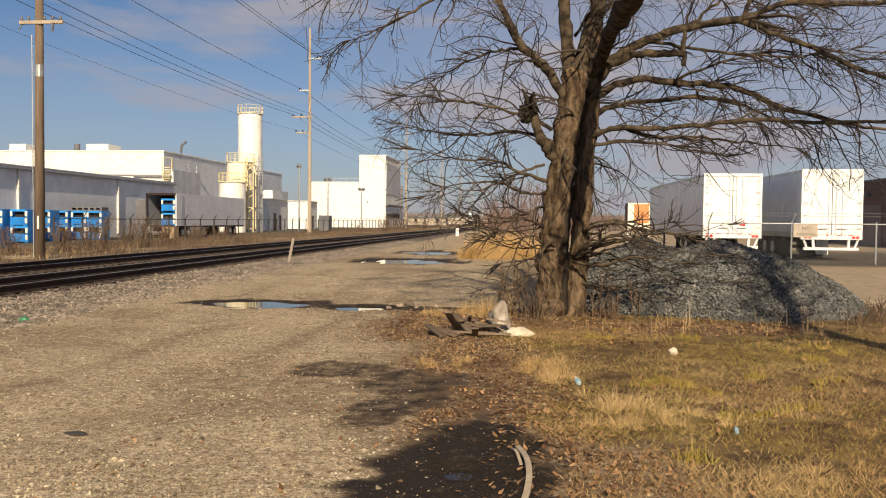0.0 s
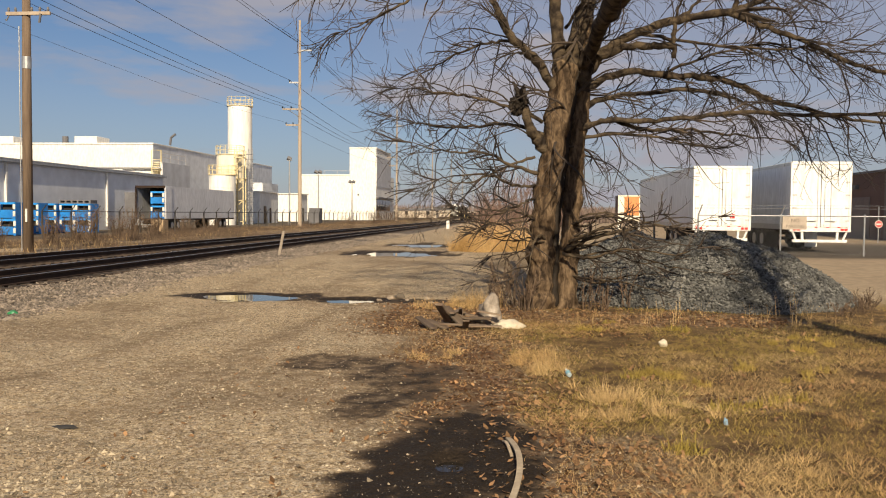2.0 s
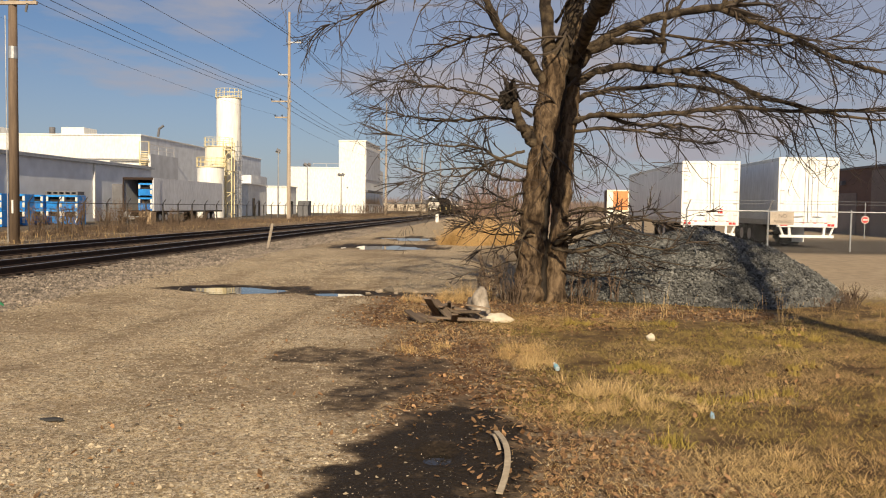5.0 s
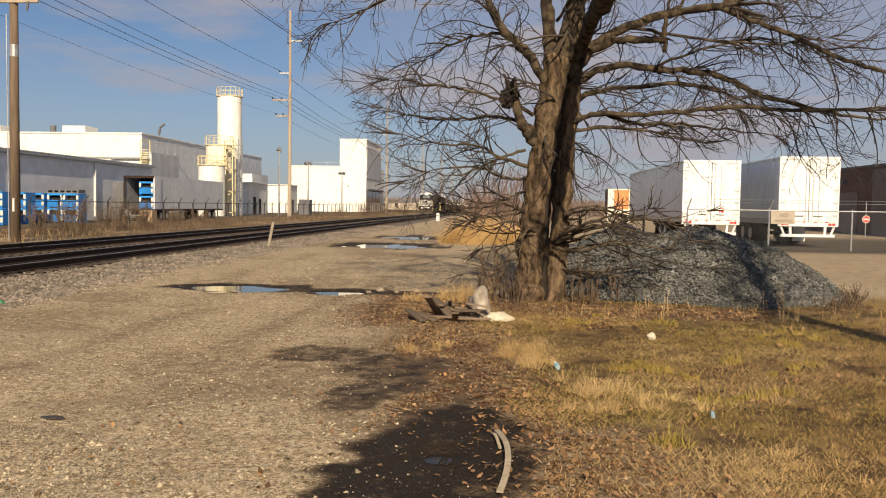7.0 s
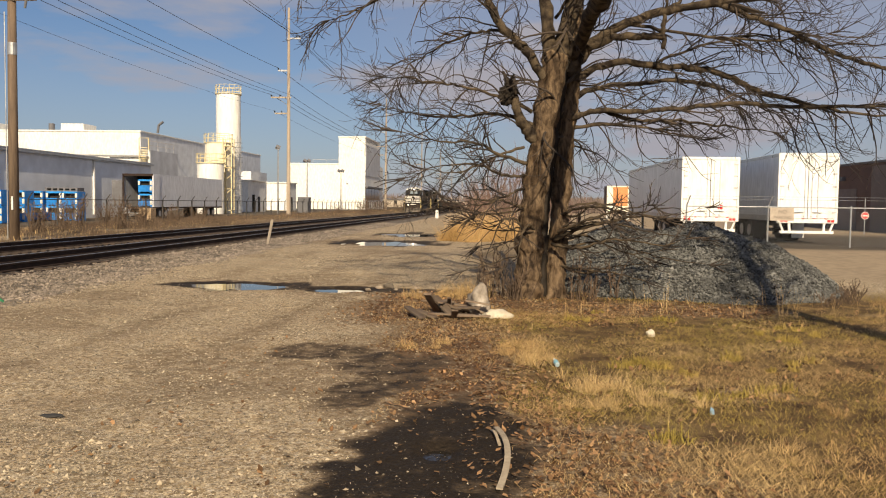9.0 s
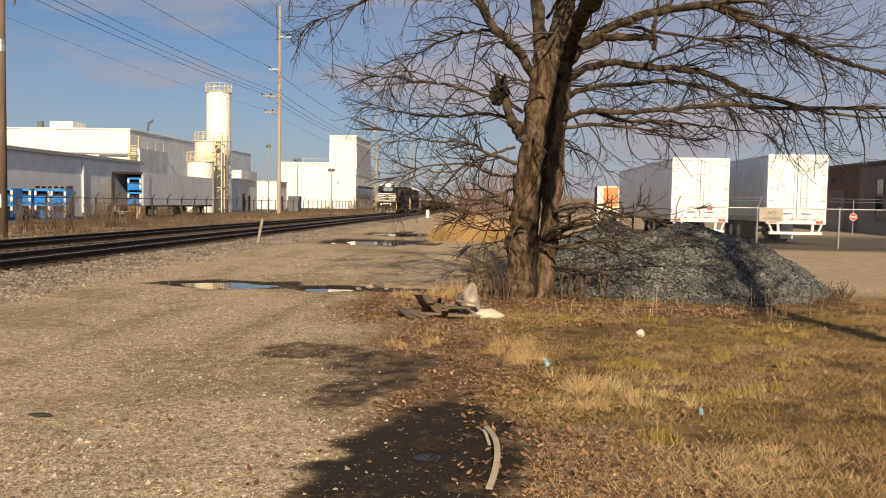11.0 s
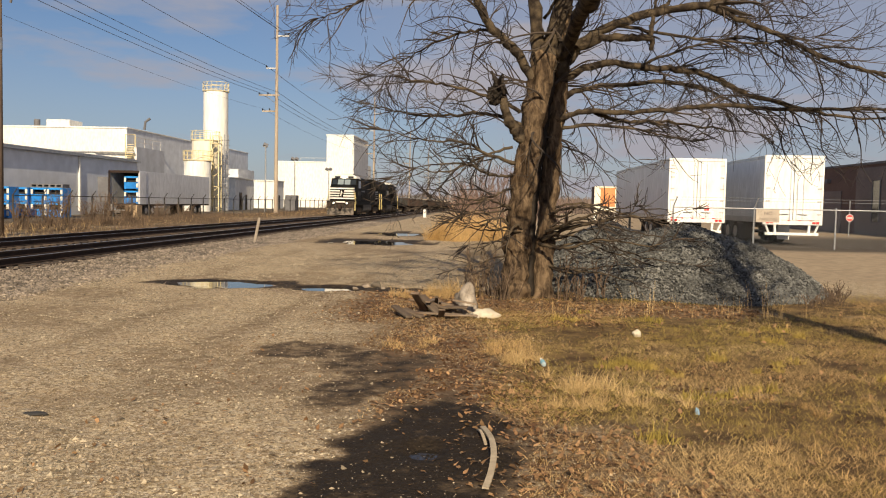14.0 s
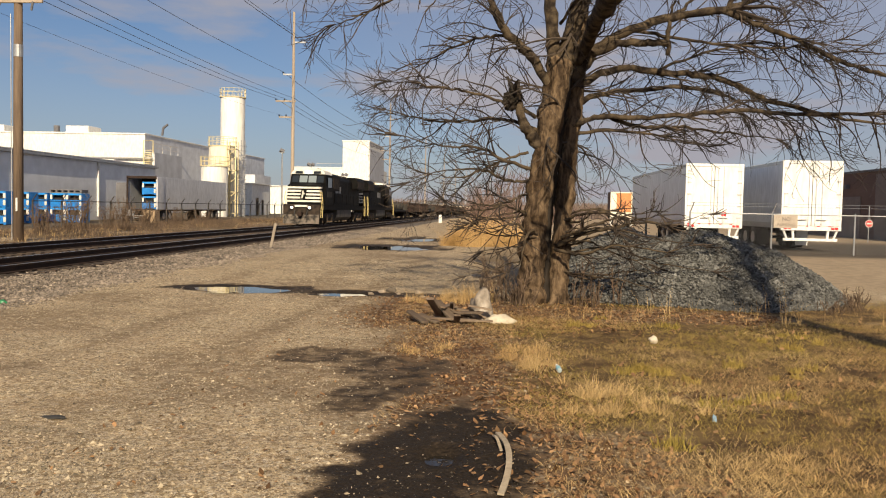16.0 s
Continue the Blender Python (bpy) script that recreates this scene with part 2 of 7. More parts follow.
CHIP = surf("pale_chip", (0.29, 0.245, 0.19), (0.17, 0.135, 0.10), 3, 0.85, fine=30, bump=0, per_piece=0.5)
LETTER_GREY = plain("letter_grey", (0.20, 0.20, 0.20), 0.6)
CONCRETE = surf("pale_post", (0.74, 0.73, 0.70), (0.62, 0.60, 0.56), 4, 0.8, fine=30)
ORANGE = surf("orange_panel", (0.66, 0.26, 0.09), (0.56, 0.21, 0.07), 0.7, 0.6, fine=6)
FAR_TREES = surf("far_trees", (0.15, 0.115, 0.10), (0.20, 0.155, 0.13), 0.1, 0.95, fine=0.7, bump=0)
HOUSE_PALE = surf("pale_siding", (0.55, 0.48, 0.38), (0.48, 0.42, 0.34), 0.3, 0.8, fine=3)


# ---- mesh tools ----
class Mesh:
    """Gathers boxes, tubes and sheets into one mesh."""

    def __init__(self):
        self.v, self.f = [], []

    def add(self, verts, faces):
        o = len(self.v)
        self.v += [tuple(p) for p in verts]
        self.f += [tuple(i + o for i in f) for f in faces]
        return self

    def box(self, x0, x1, y0, y1, z0, z1, m=None):
        p = [Vector((x, y, z)) for x in (x0, x1) for y in (y0, y1) for z in (z0, z1)]
        if m is not None:
            p = [m @ q for q in p]
        return self.add(p, [(0, 1, 3, 2), (4, 6, 7, 5), (0, 4, 5, 1), (2, 3, 7, 6), (0, 2, 6, 4), (1, 5, 7, 3)])

    def prism(self, profile, a, b, axis="y"):
        """A closed outline run from a to b along an axis; the outline is (x, z), (y, z) or (x, y)."""
        put = {"y": lambda u, w, s: (u, s, w), "x": lambda u, w, s: (s, u, w), "z": lambda u, w, s: (u, w, s)}[axis]
        n = len(profile)
        return self.add([put(u, w, a) for u, w in profile] + [put(u, w, b) for u, w in profile],
                        [tuple(range(n))[::-1], tuple(range(n, 2 * n))] + [(i, (i + 1) % n, n + (i + 1) % n, n + i) for i in range(n)])

    def tube(self, path, radii, sides=8, caps=True):
        path = [Vector(p) for p in path]
        if not isinstance(radii, (list, tuple)):
            radii = [radii] * len(path)
        verts, faces, ref = [], [], None
        for i, p in enumerate(path):
            d = (path[min(i + 1, len(path) - 1)] - path[max(i - 1, 0)])
            d = d.normalized() if d.length > 1e-9 else Vector((0, 0, 1))
            if ref is None:
                ref = Vector((1, 0, 0)) if abs(d.x) < 0.8 else Vector((0, 1, 0))
            a = (ref - d * ref.dot(d))
            a = a.normalized() if a.length > 1e-6 else d.orthogonal().normalized()
            ref = a
            b = d.cross(a)
            for k in range(sides):
                t = 2 * math.pi * k / sides
                verts.append(p + (a * math.cos(t) + b * math.sin(t)) * radii[i])
        for i in range(len(path) - 1):
            for k in range(sides):
                k2 = (k + 1) % sides
                faces.append((i * sides + k, i * sides + k2, (i + 1) * sides + k2, (i + 1) * sides + k))
        if caps and sides > 2:
            faces += [tuple(range(sides))[::-1], tuple(range((len(path) - 1) * sides, len(path) * sides))]
        return self.add(verts, faces)

    def cyl(self, x, y, z0, z1, r, sides=16):
        return self.tube([(x, y, z0), (x, y, z1)], r, sides)

    def wheel(self, x0, x1, y, z, r, sides=20):
        return self.tube([(x0, y, z), (x0 + 0.03 * (x1 - x0), y, z), (x1 - 0.03 * (x1 - x0), y, z), (x1, y, z)], [r * 0.93, r, r, r * 0.93], sides)


def link(name, mb, material, parent=None, label="", bevel=0.0, smooth=False):
    me = bpy.data.meshes.new(name)
    me.from_pydata(mb.v, [], mb.f)
    me.materials.append(material)
    if smooth:
        me.polygons.foreach_set("use_smooth", [True] * len(me.polygons))
    me.update()
    ob = new(name, me)
    if parent is not None:
        ob.parent = parent
    if label:
        ob["label"] = label
    if bevel:
        md = ob.modifiers.new("bevel", "BEVEL")
        md.width, md.segments, md.limit_method = bevel, 2, "ANGLE"
    return ob


part = link


def thing(name, x, y, z, label, category, group="", kind="", turn=0.0):
    e = new(name)
    e.matrix_world = pose(x, y, z, 0, 0, turn)
    e.empty_display_size = 0.2
    return tagged(e, label, category, group, kind)


def single(name, mb, material, label, category, group="", kind="", at=(0, 0, 0), bevel=0.0, smooth=False):
    ob = link(name, mb, material, None, "", bevel, smooth)
    ob.location = at
    return tagged(ob, label, category, group, kind)


# ---- ground: one sheet to the horizon ----
rng = np.random.default_rng(7)


def np_mesh(name, verts, faces, material, parent=None, smooth=False):
    """A mesh from arrays; all faces have the same number of corners."""
    me = bpy.data.meshes.new(name)
    k = faces.shape[1]
    me.vertices.add(len(verts))
    me.vertices.foreach_set("co", np.asarray(verts, np.float32).ravel())
    me.loops.add(faces.size)
    me.loops.foreach_set("vertex_index", faces.astype(np.int32).ravel())
    me.polygons.add(len(faces))
    me.polygons.foreach_set("loop_start", np.arange(0, faces.size, k, dtype=np.int32))
    me.polygons.foreach_set("use_smooth", np.full(len(faces), smooth))
    me.update(calc_edges=True)
    me.validate()
    me.materials.append(material)
    ob = new(name, me)
    if parent is not None:
        ob.parent = parent
    return ob


def lattice(n, seed):
    return np.random.default_rng(seed).random((n, n))


LAT = lattice(256, 3)


def vnoise(x, y, s):
    """Smooth value noise of wavelength s."""
    u, v = np.asarray(x) / s + 100.3, np.asarray(y) / s + 57.7
    i, j = np.floor(u).astype(int), np.floor(v).astype(int)
    a, b = u - i, v - j
    a, b = a * a * (3 - 2 * a), b * b * (3 - 2 * b)
    g = lambda p, q: LAT[p % 256, q % 256]
    return (g(i, j) * (1 - a) + g(i + 1, j) * a) * (1 - b) + (g(i, j + 1) * (1 - a) + g(i + 1, j + 1) * a) * b


def fbm(x, y, s):
    return (vnoise(x, y, s) + 0.5 * vnoise(x, y, s / 2.1) + 0.25 * vnoise(x, y, s / 4.3)) / 1.75


def step(x, a, b):
    t = np.clip((np.asarray(x, float) - a) / (b - a), 0, 1)
    return t * t * (3 - 2 * t)


# puddles: centre x, y, half length, half width, turn
PUDDLES = ((-5.40, 16.25, 1.08, 0.72, 6.0), (-3.05, 15.75, 0.62, 0.5, 4.0), (-4.6, 34.4, 1.9, 1.9, 0.0), (-4.7, 43.6, 1.5, 2.2, 0.0), (-0.40, 5.55, 0.17, 0.22, -8.0))


def oval(x, y, c, wob=0.62):
    """Below 1 inside an uneven oval."""
    a = radians(c[4])
    dx, dy = x - c[0], y - c[1]
    u, v = (dx * math.cos(a) + dy * math.sin(a)) / c[2], (-dx * math.sin(a) + dy * math.cos(a)) / c[3]
    return np.sqrt(u * u + v * v) + (0.7 * fbm(x, y, 0.9) + 0.3 * vnoise(x, y, 0.24) - 0.5) * 2 * wob


def grass_edge(y):
    """Where the grass begins, going east."""
    return np.interp(y, [0, 5, 6.5, 8, 9.5, 11, 13, 15, 18, 26, 40], [0.7, 0.42, 0.15, 0.0, -0.2, -0.1, 0.1, 0.9, 1.2, 0.6, 0.5])


def grass_mask(x, y):
    e = grass_edge(y) + (fbm(x, y, 1.4) - 0.5) * 1.3
    m = step(x, e - 0.25, e + 0.35) * (1 - step(y, 15.2, 17.5) * step(x, -1, 1))
    m = m * (1 - step(y, 17.5, 19.0)) * (1 - step(x, 9.5, 12) * step(y, 16, 20))
    back = step(y, 17.0, 19.0) * (1 - step(y, 33, 37)) * step(x, -1.2 + 0.4 * (fbm(x, y, 1.0) - 0.5), -0.2) * (1 - step(x, 4.5, 6.0)) * 0.5
    bare = (1 - step(x + 0.9 * (fbm(x, y, 0.9) - 0.5), 1.2, 1.7)) * (1 - step(y + 0.8 * (fbm(x, y, 1.2) - 0.5), 6.0, 6.8))
    bare = np.maximum(bare, step(oval(x, y, (2.15, 7.6, 0.75, 0.42, 0), 0.4), 1.0, 0.6))
    bare = np.maximum(bare, step(oval(x, y, (0.7, 14.0, 2.0, 0.75, 0), 0.35), 1.1, 0.7))
    bare = np.maximum(bare, 1.15 * step(oval(x, y, (2.2, 13.6, 3.4, 1.0, -3), 0.35), 1.1, 0.7))
    return np.clip(m + back, 0, 1) * np.clip(1 - 0.8 * bare, 0, 1)


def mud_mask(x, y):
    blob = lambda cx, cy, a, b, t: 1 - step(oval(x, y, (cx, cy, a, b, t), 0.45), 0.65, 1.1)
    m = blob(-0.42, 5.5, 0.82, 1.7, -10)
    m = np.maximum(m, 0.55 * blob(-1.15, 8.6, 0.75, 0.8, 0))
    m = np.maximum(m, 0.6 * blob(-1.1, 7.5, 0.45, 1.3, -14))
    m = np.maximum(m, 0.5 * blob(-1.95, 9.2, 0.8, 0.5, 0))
    for c in PUDDLES[:4]:
        m = np.maximum(m, 0.9 * (1 - step(oval(x, y, c), 1.0, 1.45)))
    m = np.maximum(m, 0.7 * blob(-4.2, 15.9, 2.2, 0.5, 0))
    m = np.maximum(m, 0.75 * blob(-1.7, 15.6, 1.4, 0.45, 0))
    return m


def rut_mask(x, y):
    """Damp brown wheel tracks that bend along the lane, and broad damp patches."""
    m = 0.0
    for c, k in ((-3.1, 0.030), (-4.9, 0.036), (-6.6, 0.02)):
        d = x - (c - k * np.clip(10.5 - y, -6, 9) ** 2 * np.sign(10.5 - y) * 0.5) + 0.5 * (fbm(x, y, 1.8) - 0.5)
        m = np.maximum(m, np.exp(-(d / 0.30) ** 2))
    m = m * step(fbm(x, y, 2.2), 0.28, 0.6) * (1 - step(y, 24, 34)) * step(x, -9.0, -8.0)
    m = np.maximum(m, 0.8 * step(fbm(x + 31, y + 9, 2.8), 0.60, 0.75) * step(x, -9.0, -8.0) * (1 - step(y, 40, 60)))
    return np.clip(m, 0, 1)


def litter_mask(x, y):
    """Brown leaf litter and bare soil west of the grass and about the tree."""
    e = grass_edge(y)
    m = step(x, e - 1.5 + (fbm(x, y, 1.1) - 0.5), e - 0.8) * (1 - step(x, e + 0.1, e + 0.9)) * step(y, 4, 6) * (1 - step(y, 14.5, 16))
    m = np.maximum(m, 0.9 * step(x, -0.2, 0.3) * (1 - step(x + 0.9 * (fbm(x, y, 0.9) - 0.5), 1.2, 1.7)) * (1 - step(y + 0.8 * (fbm(x, y, 1.2) - 0.5), 6.0, 6.8)))
    m = np.maximum(m, step(oval(x, y, (2.15, 7.6, 0.75, 0.42, 0), 0.4), 1.0, 0.6))
    m = np.maximum(m, step(oval(x, y, (0.7, 14.0, 2.0, 0.75, 0), 0.35), 1.1, 0.7))
    m = np.maximum(m, step(oval(x, y, (2.2, 13.6, 3.4, 1.1, -3), 0.35), 1.1, 0.7))
    m = np.maximum(m, step(x, -2.6 + (fbm(x, y, 1.0) - 0.5) * 1.2, -1.8) * (1 - step(x, 1.5, 2.4)) * step(y, 10.8, 12) * (1 - step(y, 14.8, 16.2)))
    return m


GRADE = 0.0025  # the railway falls away gently


def track_drop(y):
    return 0.10 + GRADE * np.clip(y, -100, 720)


def ground_z(x, y):
    z = (fbm(x, y, 2.5) - 0.5) * 0.07 + (vnoise(x, y, 0.5) - 0.5) * 0.018 + (vnoise(x, y, 0.17) - 0.5) * 0.016
    z = z * (1 - 0.7 * step(np.abs(x + 14), 3.9, 3.0))
    bed = step(x, -8.6, -10.3) * (1 - step(x, -17.7, -19.4))
    z = z + 0.13 * bed - track_drop(y) * step(x, -7.6, -9.6) * (1 - step(x, -18.2, -20.5))
    z = z + 0.10 * step(x, 5.5, 8.5) * step(y, 21, 27)
    # two shallow wheel ruts along the lane
    for c in (-3.4, -5.3):
        z = z - 0.025 * np.exp(-((x - c - 0.02 * (y - 8) ** 2 * (y < 8)) / 0.28) ** 2) * (1 - step(y, 20, 40))
    for c in PUDDLES:
        z = z * step(oval(x, y, c), 0.7, 1.7) - 0.055 * (1 - step(oval(x, y, c), 0.55, 1.25))
    return z


def graded(near0, near1, d, far0, far1, grow=1.18):
    mid = list(np.arange(near0, near1 + d / 2, d))
    up, s = [], d
    while (up[-1] if up else near1) < far1:
        s *= grow
        up.append((up[-1] if up else near1) + s)
    down, s = [], d
    while (down[-1] if down else near0) > far0:
        s *= grow
        down.append((down[-1] if down else near0) - s)
    return np.array(down[::-1] + mid + up)


gx, gy = graded(-11.0, 8.0, 0.06, -2600, 2600), graded(4.0, 20.0, 0.06, -400, 3600, 1.10)
GX, GY = np.meshgrid(gx, gy)
verts = np.stack([GX, GY, ground_z(GX, GY)], -1).reshape(-1, 3)
idx = np.arange(len(verts)).reshape(len(gy), len(gx))
quads = np.stack([idx[:-1, :-1], idx[:-1, 1:], idx[1:, 1:], idx[1:, :-1]], -1).reshape(-1, 4)


def ground_material():
    m, nt, p = nodes_of("ground_soil")
    n, l = nt.nodes, nt.links
    tc = n.new("ShaderNodeTexCoord")

    def tex(scale, detail=4, rough=0.55):
        t = n.new("ShaderNodeTexNoise")
        t.inputs["Scale"].default_value, t.inputs["Detail"].default_value, t.inputs["Roughness"].default_value = scale, detail, rough
        l.new(tc.outputs["Object"], t.inputs["Vector"])
        return t.outputs["Fac"]

    def remap(v, a, b, c=0.0, d=1.0):
        r = n.new("ShaderNodeMapRange")
        for k, q in zip(("From Min", "From Max", "To Min", "To Max"), (a, b, c, d)):
            r.inputs[k].default_value = q
        l.new(v, r.inputs["Value"])
        return r.outputs[0]

    def mix(f, a, b):
        x = n.new("ShaderNodeMix")
        x.data_type = "RGBA"
        for s, q in (("Factor", f), ("A", a), ("B", b)):
            if isinstance(q, tuple):
                x.inputs[s].default_value = (*q, 1)
            elif isinstance(q, float):
                x.inputs[s].default_value = q
            else:
                l.new(q, x.inputs[s])
        return x.outputs["Result"]

    def att(name):
        a = n.new("ShaderNodeAttribute")
        a.attribute_name = name
        return a.outputs["Fac"]

    def mul(a, b):
        x = n.new("ShaderNodeMath")
        x.operation = "MULTIPLY"
        l.new(a, x.inputs[0])
        if isinstance(b, float):
            x.inputs[1].default_value = b
        else:
            l.new(b, x.inputs[1])
        return x.outputs[0]

    big, mid, fine = tex(0.35, 6), tex(3.0, 5), tex(45.0, 4, 0.7)
    vor = n.new("ShaderNodeTexVoronoi")
    vor.inputs["Scale"].default_value = 38.0
    l.new(tc.outputs["Object"], vor.inputs["Vector"])
    lane = mix(remap(big, 0.4, 0.62), (0.42, 0.317, 0.19), (0.335, 0.253, 0.152))
    lane = mix(remap(mid, 0.48, 0.66), lane, (0.27, 0.196, 0.118))
    lane = mix(remap(tex(0.55, 7, 0.7), 0.50, 0.62, 0.0, 0.8), lane, (0.215, 0.165, 0.095))
    lane = mix(remap(tex(1.6, 7, 0.7), 0.52, 0.64, 0.0, 0.75), lane, (0.25, 0.20, 0.12))
    lane = mix(remap(tex(6.5, 6, 0.7), 0.54, 0.64, 0.0, 0.8), lane, (0.52, 0.43, 0.29))
    lane = mix(remap(tex(11.0, 6, 0.7), 0.5, 0.62), lane, (0.54, 0.43, 0.275))
    lane = mix(remap(tex(19.0, 5, 0.75), 0.51, 0.58), lane, (0.17, 0.122, 0.074))
    lane = mix(remap(tex(27.0, 4, 0.7), 0.56, 0.61), lane, (0.60, 0.50, 0.35))
    lane = mix(remap(tex(4.2, 8, 0.75), 0.53, 0.62, 0.0, 0.7), lane, (0.165, 0.127, 0.08))
    stones = mix(remap(vor.outputs["Color"], 0.45, 0.9), lane, (0.56, 0.49, 0.38))
    stones = mix(remap(tex(70.0, 3, 0.7), 0.52, 0.62), stones, (0.13, 0.095, 0.06))
    lane = mix(remap(fine, 0.42, 0.54), lane, stones)
    ballast = mix(remap(mid, 0.4, 0.6), (0.20, 0.17, 0.14), (0.14, 0.12, 0.10))
    ballast = mix(remap(vor.outputs["Color"], 0.3, 0.8), ballast, (0.09, 0.078, 0.068))
    lane = mix(mul(att("rut"), remap(tex(5.0, 5, 0.65), 0.3, 0.6)), lane, (0.17, 0.122, 0.075))
    col = mix(att("ballast"), lane, ballast)
    soil = mix(remap(mid, 0.4, 0.6), (0.070, 0.037, 0.021), (0.14, 0.080, 0.043))
    col = mix(mul(att("litter"), remap(tex(6.0, 5), 0.3, 0.55)), col, soil)
    turf = mix(remap(mid, 0.4, 0.6), (0.165, 0.112, 0.05), (0.075, 0.048, 0.025))
    col = mix(att("grass"), col, turf)
    sand = mix(remap(mid, 0.4, 0.62), (0.36, 0.283, 0.19), (0.28, 0.218, 0.148))
    col = mix(att("lot"), col, sand)
    tar = mix(remap(mid, 0.4, 0.62), (0.045, 0.040, 0.036), (0.075, 0.066, 0.056))
    col = mix(att("tar"), col, tar)
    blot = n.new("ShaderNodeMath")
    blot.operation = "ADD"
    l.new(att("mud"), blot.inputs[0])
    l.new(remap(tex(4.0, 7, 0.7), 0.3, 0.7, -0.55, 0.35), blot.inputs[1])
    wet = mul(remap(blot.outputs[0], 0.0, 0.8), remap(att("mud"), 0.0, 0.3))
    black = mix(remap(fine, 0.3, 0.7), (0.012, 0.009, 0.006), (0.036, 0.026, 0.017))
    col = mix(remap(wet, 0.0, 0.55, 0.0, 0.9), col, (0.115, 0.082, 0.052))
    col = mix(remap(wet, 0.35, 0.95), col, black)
    l.new(col, p.inputs["Base Color"])
    l.new(remap(wet, 0.3, 1.0, 0.92, 0.7), p.inputs["Roughness"])
    p.inputs["Specular IOR Level"].default_value = 0.15
    b1, b2 = n.new("ShaderNodeBump"), n.new("ShaderNodeBump")
    b1.inputs["Strength"].default_value, b1.inputs["Distance"].default_value = 0.55, 0.04
    b2.inputs["Strength"].default_value, b2.inputs["Distance"].default_value = 0.5, 0.012
    l.new(tex(14.0, 5, 0.65), b1.inputs["Height"])
    l.new(vor.outputs["Distance"], b2.inputs["Height"])
    l.new(b1.outputs[0], b2.inputs["Normal"])
    l.new(b2.outputs[0], p.inputs["Normal"])
    return m


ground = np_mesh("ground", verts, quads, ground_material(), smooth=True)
tagged(ground, "tan gravel lane, muddy verge, winter grass and railway ballast bed", "ground", "", "structure")
FX, FY = GX.ravel(), GY.ravel()
masks = {
    "grass": np.clip(grass_mask(FX, FY) + 0.8 * (np.abs(FX + 24) < 5) * step(fbm(FX, FY, 2.0), 0.35, 0.5) + 0.6 * step(FY, 120, 200) * step(np.abs(FX + 14), 6, 9) * step(np.abs(FX + 6), 3.0, 6.0), 0, 1),
    "rut": rut_mask(FX, FY),
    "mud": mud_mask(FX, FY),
    "litter": litter_mask(FX, FY),
    "ballast": step(FX + 1.2 * (fbm(FX, FY, 1.5) - 0.5), -7.6, -9.0) * (1 - step(FX, -18.5, -20.5)),
    "lot": step(FX, 4.5, 6.5) * step(FY, 18.5, 21.5),
    "tar": step(FX, 7, 9) * step(FY + 2 * (fbm(FX, FY, 4) - 0.5), 31.5, 33.5) * (1 - step(FY, 45, 55)) * 0.9 + step(FX, -27, -29) * 0.8,
}
for key, values in masks.items():
    ground.data.attributes.new(key, "FLOAT", "POINT").data.foreach_set("value", np.clip(values, 0, 1).astype(np.float32))

WATER = bpy.data.materials.new("puddle_water")
WATER.use_nodes = True
wp = WATER.node_tree.nodes["Principled BSDF"]
wp.inputs["Base Color"].default_value = (0.020, 0.017, 0.013, 1)
wp.inputs["Roughness"].default_value, wp.inputs["IOR"].default_value = 0.03, 1.33
wno, wbu = WATER.node_tree.nodes.new("ShaderNodeTexNoise"), WATER.node_tree.nodes.new("ShaderNodeBump")
wno.inputs["Scale"].default_value = 3.0
wbu.inputs["Strength"].default_value, wbu.inputs["Distance"].default_value = 0.02, 0.02
WATER.node_tree.links.new(wno.outputs["Fac"], wbu.inputs["Height"])
WATER.node_tree.links.new(wbu.outputs[0], wp.inputs["Normal"])
for c, words in zip(PUDDLES, ("still rain puddle on the gravel lane reflecting the silo", "small rain puddle on the lane beside leaf litter", "long shallow puddle further up the lane", "far shallow puddle on the lane", "dark puddle in black mud with floating leaves")):
    n = 40
    ring = [(c[2] * 1.3 * math.cos(2 * math.pi * k / n), c[3] * 1.3 * math.sin(2 * math.pi * k / n), 0) for k in range(n)]
    mb = Mesh().add([(0, 0, 0)] + ring, [(0, 1 + k, 1 + (k + 1) % n) for k in range(n)])
    ob = single("puddle", mb, WATER, words, "puddle", "puddles on the lane", at=(c[0], c[1], -0.030))
    ob.rotation_euler = (-0.012 if c[1] < 20 else -0.007, 0, radians(c[4]))  # water tipped off level to shift where its reflections fall


